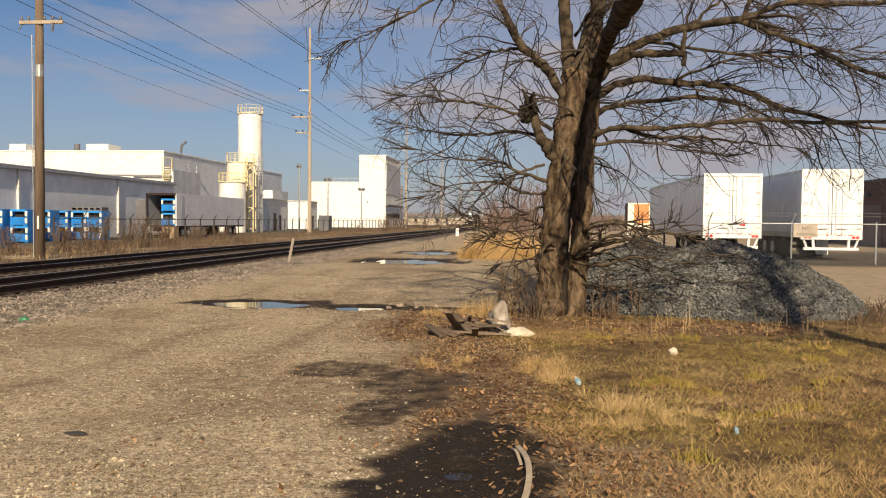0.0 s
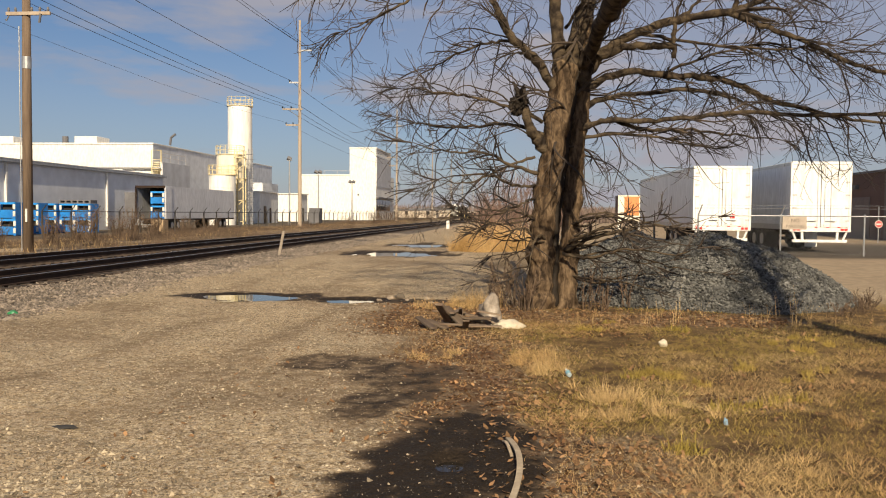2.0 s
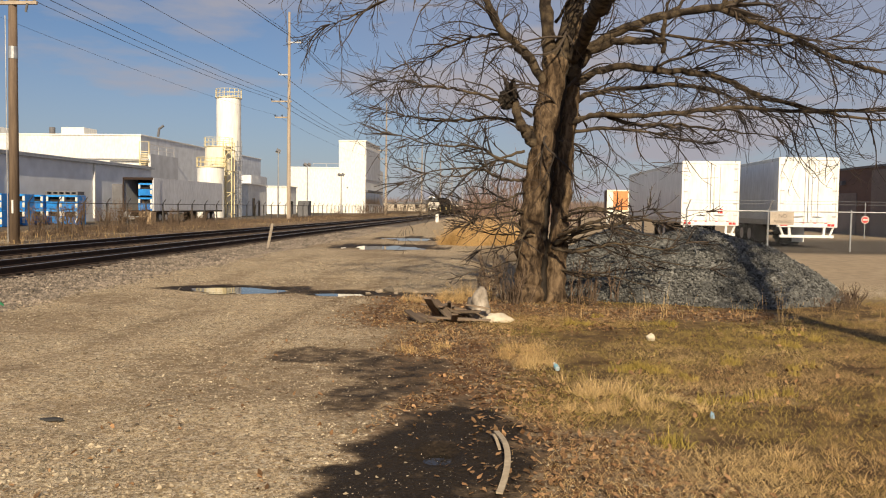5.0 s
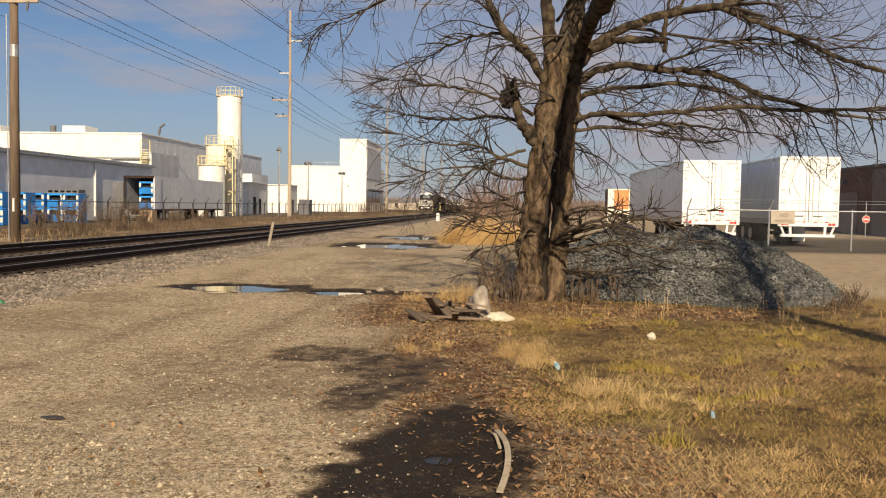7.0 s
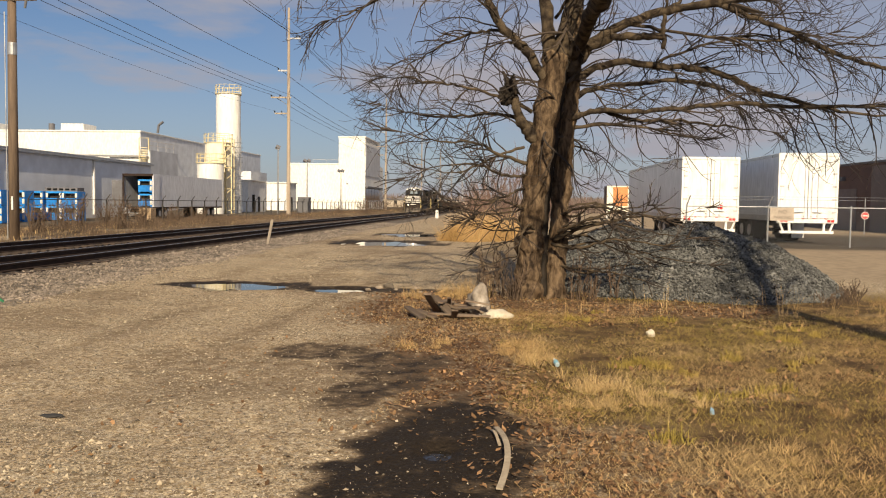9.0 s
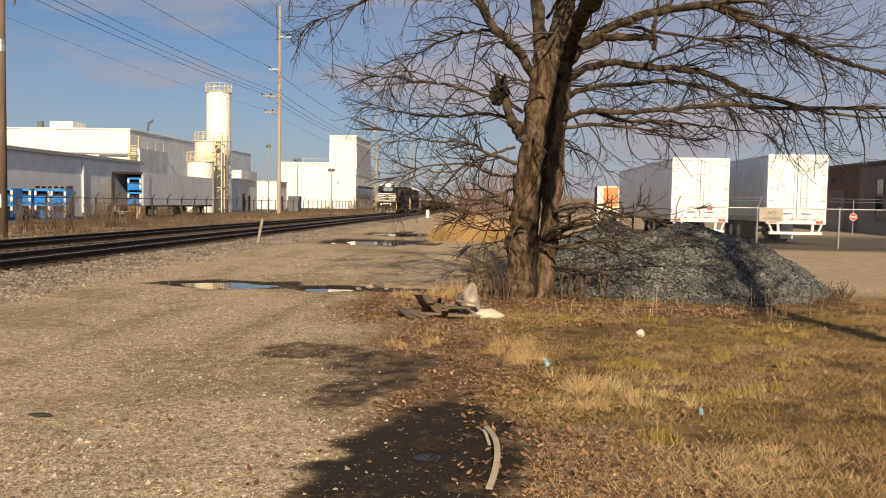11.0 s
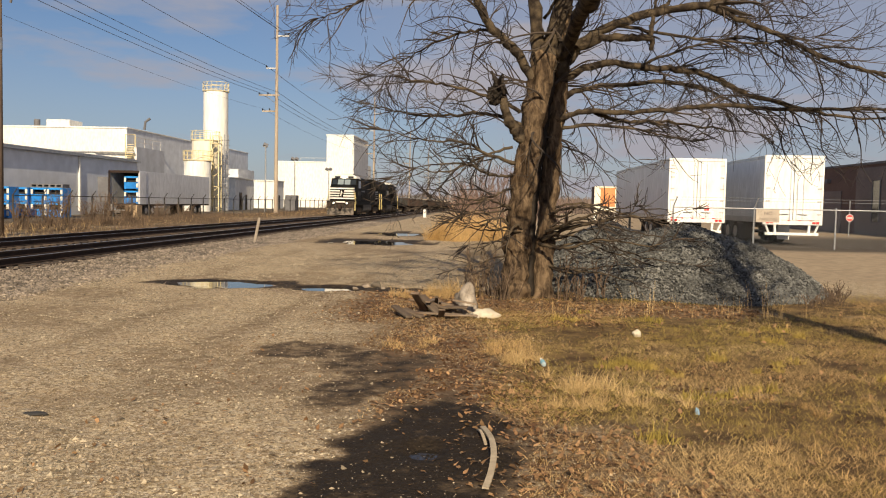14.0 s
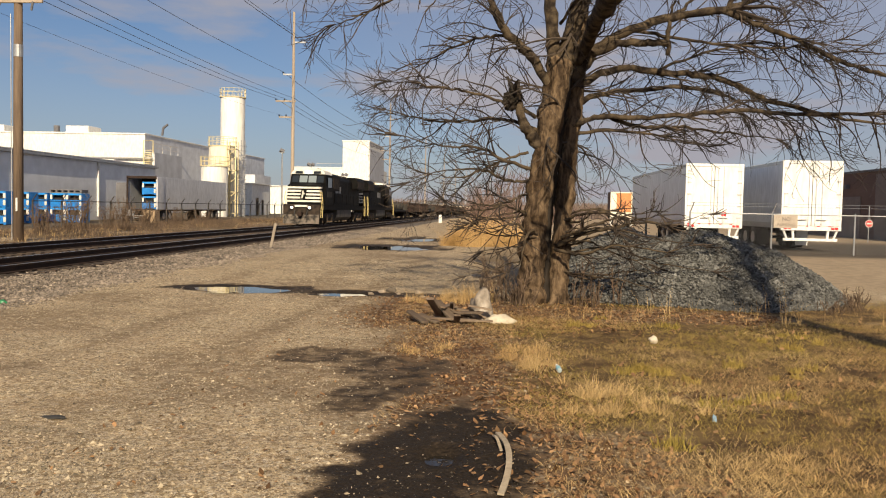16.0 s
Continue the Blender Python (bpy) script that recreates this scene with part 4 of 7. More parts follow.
class Woodwork:
    def __init__(self):
        self.thick, self.thin = [], Mesh()
        self.trunk, self.seam = Mesh(), Mesh()


WOODWORK = Woodwork()


def grow(start, direction, length, r0, level, droop):
    """A wavy branch, hanging at first and turned up at its tip, that carries finer ones."""
    n = max(5, int(length / 0.10))
    p, d = Vector(start), Vector(direction).normalized()
    pts, rad = [p.copy()], [r0]
    bend = Vector((0, 0, 0))
    for k in range(n):
        f = k / n
        if k % 3 == 0:
            bend = Vector((trng.gauss(0, 1), trng.gauss(0, 1), trng.gauss(0, 0.8))) * 0.13
        lift = -droop * 0.7 * (1 - f) + 0.26 * max(0, f - 0.55)
        d = (d + bend + Vector((trng.gauss(0, 0.05), trng.gauss(0, 0.05), trng.gauss(0, 0.05) + lift))).normalized()
        p = p + d * (length / n)
        pts.append(p.copy())
        rad.append(r0 * (1 - f) ** 0.75 + 0.0019)
    WOODWORK.thin.tube(pts, rad, 5 if level == 0 else 4 if level == 1 else 3, caps=False)
    if level < 3:
        count = int(length * (2.6, 2.7, 2.1)[level]) + 1
        for _ in range(count):
            f = trng.uniform(0.1, 0.9)
            i = min(int(f * n), n - 1)
            a = (pts[i + 1] - pts[i]).normalized()
            side = a.orthogonal().normalized()
            side = Matrix.Rotation(trng.uniform(0, 6.283), 3, a) @ side
            sub = a * trng.uniform(0.6, 1.0) + side * trng.uniform(0.45, 1.0) + Vector((0, 0, 0.05))
            ln = length * (1 - 0.5 * f) * trng.uniform(0.35, 0.8)
            if ln > 0.14:
                grow(pts[i], sub, min(ln, 1.6), max(rad[i] * trng.uniform(0.35, 0.6), 0.0026), level + 1, droop * 0.7)


def limb(pts, twigs=0, droop=0.05, lo=0.15, size=1.1, to="thick"):
    """A main limb through points relative to the tree's foot (x, y, z, radius), and its side branches."""
    path = smooth_path(pts)
    xyz = [Vector(q[:3]) + TREE + Vector((trng.gauss(0, 0.012), trng.gauss(0, 0.012), trng.gauss(0, 0.012))) * (0 if to != "thick" else 1) for q in path]
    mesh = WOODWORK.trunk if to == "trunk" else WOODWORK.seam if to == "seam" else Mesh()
    if to == "thick":
        WOODWORK.thick.append(mesh)
    rad = [max(q[3] * (1.0 if to != "thick" else 0.82), 0.006) * (1 + trng.gauss(0, 0.06)) for q in path]
    mesh.tube(xyz, rad, 22 if to == "trunk" else 10 if rad[0] > 0.05 else 6)
    n = len(xyz) - 1
    for _ in range(int(twigs * 0.75)):
        f = trng.uniform(lo, 1.0)
        i = min(int(f * n), n - 1)
        a = (xyz[i + 1] - xyz[i]).normalized()
        side = Matrix.Rotation(trng.uniform(0, 6.283), 3, a) @ a.orthogonal().normalized()
        d = a * trng.uniform(0.5, 1.0) + side * trng.uniform(0.35, 0.85) + Vector((0, 0, trng.uniform(-0.2, 0.15)))
        grow(xyz[i], d, size * trng.uniform(0.5, 1.7), min(rad[i] * 0.6, trng.uniform(0.007, 0.015)), 1, droop)
    if twigs:
        a = (xyz[-1] - xyz[-2]).normalized()
        for _ in range(3):
            grow(xyz[-1], a + Vector((trng.gauss(0, 0.3), trng.gauss(0, 0.3), trng.gauss(0, 0.25))), size * trng.uniform(0.6, 1.0), max(0.01, rad[-1] * 0.7), 1, droop)
    return xyz


# two stems grown together at the foot; a near-black strip paints their gap's shade
limb(((-0.16, 0.0, -0.1, 0.40), (-0.13, 0, 0.12, 0.30), (-0.11, 0, 0.5, 0.245), (-0.08, 0, 1.1, 0.235), (-0.03, 0, 1.8, 0.225), (0.06, 0, 2.5, 0.225), (0.14, 0, 3.1, 0.22), (0.22, 0, 3.75, 0.225), (0.33, 0.05, 4.4, 0.22)), to="trunk")
limb(((0.37, 0.2, -0.1, 0.30), (0.38, 0.2, 0.15, 0.23), (0.40, 0.2, 0.7, 0.19), (0.44, 0.2, 1.5, 0.18), (0.49, 0.2, 2.4, 0.175), (0.56, 0.2, 3.2, 0.16), (0.62, 0.25, 4.0, 0.15), (0.66, 0.3, 4.9, 0.13), (0.72, 0.35, 5.9, 0.11)), to="trunk")
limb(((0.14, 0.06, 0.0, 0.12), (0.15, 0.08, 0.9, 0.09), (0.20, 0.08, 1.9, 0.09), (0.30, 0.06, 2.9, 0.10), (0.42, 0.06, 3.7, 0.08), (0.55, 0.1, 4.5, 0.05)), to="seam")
# heavy limb reaching south over the verge, whose shade runs down the stems
limb(((0.60, 0.0, 4.35, 0.15), (0.74, -0.35, 4.60, 0.145), (0.78, -1.5, 4.74, 0.16), (0.80, -2.6, 4.74, 0.20), (0.84, -3.6, 4.76, 0.21), (0.90, -4.8, 4.80, 0.19), (1.0, -6.4, 4.95, 0.10)), 6, lo=0.5, size=1.2)
# upright forks
limb(((0.28, 0.02, 4.1, 0.20), (0.48, 0.05, 4.75, 0.185), (0.72, 0.1, 5.6, 0.165), (0.85, 0.15, 6.5, 0.14), (0.92, 0.2, 7.6, 0.10)), 14, size=1.3)
limb(((0.25, 0, 4.0, 0.16), (0.18, -0.05, 4.6, 0.145), (0.10, -0.1, 5.4, 0.13), (0.02, -0.15, 6.3, 0.11), (-0.1, -0.2, 7.4, 0.08)), 14, size=1.3)
limb(((0.20, 0, 3.8, 0.11), (-0.15, -0.15, 4.3, 0.10), (-0.6, -0.35, 4.72, 0.085), (-0.95, -0.5, 5.25, 0.07), (-1.25, -0.6, 6.0, 0.055), (-1.5, -0.7, 6.8, 0.03)), 26, size=1.4)
# broken stub on the west side
limb(((-0.02, -0.1, 2.85, 0.15), (-0.22, -0.2, 3.05, 0.12), (-0.36, -0.24, 3.3, 0.10), (-0.42, -0.25, 3.58, 0.085)), 3, size=0.8)
# long limbs reaching east
limb(((0.55, 0.1, 4.0, 0.13), (0.95, 0.0, 4.55, 0.115), (1.5, -0.15, 4.85, 0.095), (2.2, -0.3, 5.05, 0.085), (3.05, -0.5, 5.12, 0.075)), 12, size=1.0)
limb(((3.05, -0.5, 5.12, 0.065), (3.7, -0.6, 5.35, 0.06), (4.5, -0.8, 5.27, 0.055), (5.3, -0.9, 5.27, 0.05), (6.2, -1.0, 5.32, 0.04), (7.2, -1.1, 5.4, 0.02)), 26, size=1.2)
limb(((3.0, -0.5, 5.1, 0.06), (3.6, -0.6, 4.82, 0.055), (4.2, -0.7, 4.56, 0.05), (4.75, -0.75, 4.26, 0.045), (5.4, -0.8, 4.04, 0.038), (6.2, -0.9, 3.8, 0.02)), 30, size=1.2)
limb(((3.05, -0.5, 5.1, 0.06), (3.15, -0.55, 5.45, 0.04), (3.45, -0.6, 5.9, 0.03), (3.7, -0.6, 6.5, 0.015)), 14, size=1.0)
limb(((0.55, 0.15, 3.9, 0.10), (1.3, 0.2, 4.22, 0.08), (2.2, 0.25, 4.18, 0.07), (2.9, 0.3, 4.15, 0.065), (3.4, 0.3, 4.0, 0.06), (4.0, 0.35, 3.75, 0.055), (4.8, 0.4, 3.55, 0.045), (5.7, 0.4, 3.38, 0.03), (6.6, 0.4, 3.35, 0.015)), 40, size=1.1)
limb(((0.60, 0.2, 3.6, 0.075), (1.2, 0.5, 3.86, 0.055), (2.0, 0.8, 3.95, 0.045), (2.7, 1.0, 4.05, 0.04), (3.6, 1.3, 3.9, 0.03), (4.6, 1.5, 3.5, 0.015)), 28, size=1.0)
limb(((0.55, 0.1, 3.2, 0.085), (0.95, 0.0, 3.35, 0.06), (1.6, -0.2, 3.33, 0.055), (2.4, -0.4, 3.36, 0.05), (3.3, -0.6, 3.42, 0.045), (4.3, -0.75, 3.36, 0.04), (5.3, -0.8, 3.38, 0.03), (6.3, -0.9, 3.4, 0.015)), 44, droop=0.07, size=1.0)
limb(((1.2, -0.05, 3.33, 0.05), (1.8, 0.1, 3.2, 0.045), (2.3, 0.2, 3.22, 0.035), (3.2, 0.3, 3.15, 0.025), (4.2, 0.4, 3.05, 0.012)), 20, droop=0.08, size=0.9)
limb(((0.55, 0.2, 3.05, 0.05), (0.9, 0.1, 3.1, 0.04), (1.5, 0.0, 3.12, 0.035), (2.2, -0.1, 3.0, 0.02), (2.8, -0.2, 2.85, 0.01)), 16, droop=0.1, size=0.8)
limb(((1.5, -0.15, 4.85, 0.04), (2.3, -0.3, 4.68, 0.034), (3.1, -0.4, 4.55, 0.028), (3.9, -0.5, 4.5, 0.02), (4.8, -0.5, 4.6, 0.008)), 26, droop=0.06, size=1.0)
limb(((2.0, 0.25, 4.19, 0.035), (2.7, 0.0, 4.45, 0.028), (3.5, -0.2, 4.62, 0.02), (4.2, -0.3, 4.6, 0.008)), 20, droop=0.05, size=0.9)
limb(((2.2, -0.3, 5.05, 0.04), (2.7, -0.1, 5.5, 0.03), (3.3, 0.1, 5.8, 0.02), (4.2, 0.2, 5.85, 0.008)), 20, droop=0.06, size=1.0)
# sawn stub with an upright shoot
limb(((0.85, 0.0, 4.45, 0.10), (1.3, -0.1, 4.62, 0.085), (1.75, -0.2, 4.62, 0.08), (2.15, -0.3, 4.6, 0.075)))
limb(((2.12, -0.3, 4.4, 0.05), (2.12, -0.3, 4.75, 0.05), (2.14, -0.32, 5.05, 0.035), (2.3, -0.4, 5.6, 0.012)), 6, size=0.7)
# arching branches to the west
limb(((-0.1, 0, 3.35, 0.05), (-0.6, -0.2, 3.55, 0.04), (-1.3, -0.4, 3.72, 0.03), (-1.9, -0.5, 3.8, 0.022), (-2.6, -0.6, 3.85, 0.01)), 24, droop=0.1, size=1.0)
limb(((-0.05, 0.0, 3.1, 0.05), (-0.7, 0.2, 3.32, 0.04), (-1.5, 0.5, 3.3, 0.03), (-2.2, 0.6, 3.35, 0.02), (-2.9, 0.8, 3.55, 0.008)), 24, droop=0.1, size=1.0)
limb(((-0.15, -0.1, 2.4, 0.045), (-0.6, -0.4, 2.55, 0.035), (-1.1, -0.6, 2.75, 0.028), (-1.7, -0.8, 2.75, 0.018), (-2.4, -0.9, 2.9, 0.008)), 22, droop=0.08, size=0.9)
limb(((-0.2, -0.1, 2.2, 0.035), (-0.6, -0.5, 2.2, 0.03), (-1.1, -0.9, 2.35, 0.022), (-1.7, -1.1, 2.3, 0.012), (-2.2, -1.2, 2.1, 0.006)), 18, droop=0.1, size=0.8)
limb(((-0.2, -0.1, 2.0, 0.03), (-0.5, -0.3, 1.85, 0.025), (-0.9, -0.5, 1.75, 0.018), (-1.3, -0.6, 1.85, 0.008)), 10, droop=0.08, size=0.7)
limb(((-1.25, -0.6, 6.0, 0.045), (-1.7, -0.9, 5.7, 0.035), (-2.3, -1.1, 5.25, 0.028), (-2.9, -1.3, 4.9, 0.02), (-3.45, -1.4, 4.65, 0.008)), 19, droop=0.14, size=1.1)
limb(((-1.5, -0.7, 6.8, 0.04), (-2.2, -0.8, 6.3, 0.03), (-3.0, -1.0, 5.85, 0.024), (-3.4, -1.1, 5.6, 0.016), (-3.7, -1.2, 5.5, 0.006)), 18, droop=0.14, size=1.1)
limb(((-0.6, -0.35, 4.72, 0.04), (-1.1, 0.1, 4.75, 0.03), (-1.7, 0.4, 4.6, 0.022), (-2.3, 0.6, 4.3, 0.012), (-2.6, 0.6, 4.0, 0.006)), 24, droop=0.12, size=1.0)
limb(((0.3, 0.1, 5.0, 0.04), (0.7, -0.6, 5.5, 0.03), (1.2, -1.2, 5.8, 0.022), (1.9, -1.6, 5.7, 0.01)), 20, droop=0.08, size=1.0)
limb(((0.85, 0.15, 6.2, 0.05), (1.5, 0.4, 6.3, 0.04), (2.4, 0.8, 6.2, 0.03), (3.4, 1.0, 5.9, 0.02), (4.4, 1.2, 5.5, 0.008)), 22, droop=0.1, size=1.1)
limb(((0.9, 0.2, 7.0, 0.05), (1.8, -0.3, 6.9, 0.04), (3.0, -0.8, 6.6, 0.03), (4.4, -1.1, 6.3, 0.02), (5.6, -1.3, 6.0, 0.008)), 22, droop=0.12, size=1.1)
limb(((-0.05, -0.15, 6.6, 0.05), (-0.6, 0.3, 6.8, 0.04), (-1.4, 0.6, 6.7, 0.03), (-2.4, 0.9, 6.2, 0.015), (-3.0, 1.0, 5.8, 0.006)), 26, droop=0.12, size=1.1)
# low dead branches
limb(((0.35, 0.0, 1.05, 0.06), (0.75, -0.3, 1.28, 0.045), (1.25, -0.6, 1.42, 0.032), (1.7, -0.8, 1.52, 0.022), (2.1, -0.9, 1.48, 0.008)), 14, droop=0.03, lo=0.3, size=0.5)
limb(((0.4, -0.1, 1.2, 0.04), (0.8, -0.5, 1.4, 0.03), (1.3, -0.8, 1.6, 0.02), (1.8, -1.0, 1.7, 0.007)), 9, droop=0.02, lo=0.3, size=0.45)
limb(((0.0, -0.15, 1.25, 0.03), (-0.15, -0.4, 1.33, 0.025), (-0.25, -0.6, 1.15, 0.02), (-0.35, -0.75, 0.75, 0.01), (-0.6, -0.85, 0.6, 0.005)), 4, size=0.5)
limb(((0.0, -0.2, 1.2, 0.02), (-0.4, -0.5, 1.25, 0.016), (-0.8, -0.6, 1.5, 0.01), (-1.2, -0.7, 1.45, 0.005)), 7, size=0.6)
limb(((0.5, -0.1, 1.55, 0.035), (1.0, -0.4, 1.68, 0.028), (1.6, -0.6, 1.55, 0.02), (2.0, -0.7, 1.66, 0.008)), 13, droop=0.03, lo=0.25, size=0.5)
limb(((0.3, -0.15, 1.0, 0.04), (0.7, -0.5, 0.95, 0.032), (1.3, -0.8, 1.12, 0.024), (2.0, -1.0, 1.05, 0.016), (2.4, -1.1, 1.15, 0.007)), 14, droop=0.02, lo=0.25, size=0.5)
limb(((-0.2, -0.1, 1.6, 0.03), (-0.6, -0.4, 1.75, 0.024), (-1.1, -0.6, 1.65, 0.016), (-1.6, -0.7, 1.78, 0.006)), 13, droop=0.06, lo=0.25, size=0.8)
limb(((-0.2, -0.1, 2.7, 0.035), (-0.7, -0.2, 2.55, 0.028), (-1.3, -0.4, 2.25, 0.02), (-1.9, -0.5, 2.28, 0.007)), 16, droop=0.08, size=0.9)
limb(((-0.2, 0.0, 1.3, 0.03), (-0.45, -0.3, 1.45, 0.024), (-0.8, -0.4, 1.3, 0.014), (-1.1, -0.45, 1.4, 0.006)), 9, droop=0.04, size=0.7)
# dead brush hanging over the rock heap and about the foot
for k in range(10):
    z0, far = trng.uniform(0.5, 1.75), trng.uniform(1.0, 2.9)
    y0 = trng.uniform(-0.5, 0.9)
    limb(((0.4, 0.1, z0, 0.030), (0.4 + 0.3 * far, 0.5 * y0, z0 + trng.uniform(-0.1, 0.22), 0.024), (0.4 + 0.65 * far, y0, z0 + trng.uniform(-0.2, 0.2), 0.016), (0.4 + far, y0 * 1.3, z0 + trng.uniform(-0.35, 0.15), 0.006)), 4, droop=0.05, lo=0.2, size=0.45)
for k in range(5):
    z0, far = trng.uniform(0.6, 2.2), trng.uniform(0.7, 1.7)
    y0 = trng.uniform(-0.9, 0.5)
    limb(((-0.2, 0.0, z0, 0.022), (-0.2 - 0.4 * far, 0.5 * y0, z0 + trng.uniform(-0.15, 0.15), 0.016), (-0.2 - far, y0, z0 + trng.uniform(-0.4, 0.1), 0.006)), 4, droop=0.06, lo=0.2, size=0.5)
# a few more fine sprays filling the crown
for k in range(16):
    z = trng.uniform(2.6, 6.4)
    a = trng.uniform(0, 6.283)
    base = TREE + Vector((0.2 + 0.1 * (z - 2), 0, z))
    grow(base, Vector((math.cos(a), 0.7 * math.sin(a), trng.uniform(0.0, 0.5))), trng.uniform(1.0, 2.3), 0.022, 0, 0.1)

tree = thing("tree", TREE.x, TREE.y, 0, "large bare two-stemmed tree with furrowed brown bark", "tree")
seam = part("seam", WOODWORK.seam, SHADE_BURL, tree, "near-black strip painting the shade between the stems", smooth=True)
trunk = part("trunk", WOODWORK.trunk, BARK, tree, "furrowed twin trunk", smooth=True)
boughs = [part("bough", mb, BOUGH, tree, smooth=True) for mb in WOODWORK.thick]
crown = part("crown", WOODWORK.thin, TWIG, tree, "bare dark twigs")
for ob in (trunk, seam, crown, *boughs):
    ob.data.transform(Matrix.Translation(-TREE))
# lumpy bark relief on the stems
# dark matted burl on the broken stub
burl = bmesh.new()
bmesh.ops.create_icosphere(burl, subdivisions=4, radius=1)
for v in burl.verts:
    k = 1 + 0.45 * noise.noise(v.co * 2.1) + 0.3 * noise.noise(v.co * 6.0)
    v.co = Vector((-0.52 + 0.15 * v.co.x * k, -0.25 + 0.16 * v.co.y * k, 3.62 + 0.19 * v.co.z * k))
burl_mesh = bpy.data.meshes.new("burl")
burl.to_mesh(burl_mesh)
burl.free()
burl_mesh.materials.append(SHADE_BURL)
burl_ob = new("burl", burl_mesh)
burl_ob.parent = tree
burl_ob["label"] = "dark rough burl on a broken stub"
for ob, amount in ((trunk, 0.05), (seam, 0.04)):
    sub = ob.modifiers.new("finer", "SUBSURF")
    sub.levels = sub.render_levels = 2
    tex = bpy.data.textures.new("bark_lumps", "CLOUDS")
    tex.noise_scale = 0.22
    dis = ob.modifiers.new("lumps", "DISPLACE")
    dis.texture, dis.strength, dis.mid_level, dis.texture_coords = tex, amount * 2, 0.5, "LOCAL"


# ---- truck yard to the east ----
def semi_trailer(x, y, top, words, low_guard):
    t = thing("semi_trailer", x, y, 0.10, words, "semi-trailer", "parked semi-trailers")
    L, w, z0 = 15.4, 1.265, 1.12
    z1 = top - 0.10
    part("side_wall", Mesh().box(-w, -w + 0.05, 0.1, L, z0, z1 - 0.05), TRAILER_SIDE, t, "grey-white side panels", 0.01)
    part("side_wall", Mesh().box(w - 0.05, w, 0.1, L, z0, z1 - 0.05), TRAILER_SIDE, t, "grey-white side panels", 0.01)
    part("roof", Mesh().box(-w, w, 0.05, L, z1 - 0.06, z1), TRAILER_WHITE, t, "", 0.02)
    part("front_wall", Mesh().box(-w, w, L - 0.06, L, z0, z1 - 0.06), TRAILER_SIDE, t)
    part("floor", Mesh().box(-w, w, 0.06, L, z0 - 0.14, z0), LOCO_DIRT, t)
    part("rear_frame", Mesh().box(-w - 0.02, -w + 0.09, -0.04, 0.08, z0 - 0.2, z1 + 0.01).box(w - 0.09, w + 0.02, -0.04, 0.08, z0 - 0.2, z1 + 0.01).box(-w + 0.09, w - 0.09, -0.04, 0.08, z1 - 0.12, z1 + 0.01), TRAILER_WHITE, t, "white rear frame", 0.015)
    part("rear_sill", Mesh().box(-w + 0.09, w - 0.09, -0.05, 0.08, z0 - 0.2, z0 + 0.0), TRAILER_WHITE, t, "", 0.01)
    for s in (-1, 1):
        a, b = sorted((s * 0.012, s * (w - 0.095)))
        door = part("door", Mesh().box(a, b, -0.035, 0.02, z0 + 0.015, z1 - 0.13), TRAILER_WHITE, t, "white swing door", 0.012)
        for dx in (0.16, 0.42) if s > 0 else (0.14,):
            part("lock_rod", Mesh().tube([(s * dx, -0.07, z0 - 0.05), (s * dx, -0.07, z1 - 0.1)], 0.014, 6), TRAILER_SIDE, door)
            for z in (z0 + 0.1, z0 + 1.2, z1 - 0.3):
                part("rod_keeper", Mesh().box(s * dx - 0.04, s * dx + 0.04, -0.085, -0.03, z, z + 0.06), TRAILER_SIDE, door)
        part("lock_handle", Mesh().tube([(s * 0.2, -0.085, z0 + 0.28), (s * 0.6, -0.085, z0 + 0.26)], 0.022, 6), ALU, door)
        for k in range(5):
            z = z0 + 0.25 + k * (z1 - z0 - 0.6) / 4
            part("hinge", Mesh().box(s * (w - 0.24), s * (w - 0.06), -0.06, -0.03, z, z + 0.06) if s > 0 else Mesh().box(-(w - 0.06), -(w - 0.24), -0.06, -0.03, z, z + 0.06), ALU, door)
        for k in range(2):
            part("tail_lamp", Mesh().box(s * 1.0 - 0.07 + 0.16 * (k - 0.5), s * 1.0 + 0.06 + 0.16 * (k - 0.5), -0.07, -0.05, z0 - 0.15, z0 - 0.05), RED, t, "red tail lamp")
    # reflective tape
    for k in range(10):
        x0 = -w + 0.1 + k * 0.235
        part("tape_strip", Mesh().box(x0, x0 + 0.12, -0.056, -0.05, z0 - 0.03, z0 + 0.008), RED if k % 2 == 0 else CONCRETE, t)
    part("side_rail", Mesh().box(-w - 0.02, -w + 0.03, 0.1, L, z0 - 0.12, z0 + 0.12), ALU, t)
    part("top_rail", Mesh().box(-w - 0.02, -w + 0.03, 0.1, L, z1 - 0.16, z1 - 0.02), ALU, t)
    zg = 0.52
    for s in (-1, 1):
        part("guard_post", Mesh().prism([(s * 0.75 - 0.05, z0 - 0.2), (s * 0.75 + 0.05, z0 - 0.2), (s * 0.72 + 0.05, zg), (s * 0.72 - 0.05, zg)], 0.0, 0.1), TRAILER_WHITE, t, "underride guard post")
        part("guard_post", Mesh().tube([(s * 1.15, 0.05, z0 - 0.18), (s * 1.0, 0.05, zg + 0.05)], 0.05, 6), TRAILER_WHITE, t, "underride guard post")
    part("guard_bar", Mesh().box(-1.15, 1.15, -0.02, 0.1, zg - 0.06, zg + 0.06), TRAILER_WHITE, t, "underride guard bar", 0.01)
    for y2 in (4.4, 5.65):
        for s in (-1, 1):
            for k in range(2):
                a = s * (0.72 + 0.30 * k)
                part("tyre", Mesh().wheel(a - 0.13, a + 0.13, y2, 0.5, 0.5, 18), RUBBER, t)
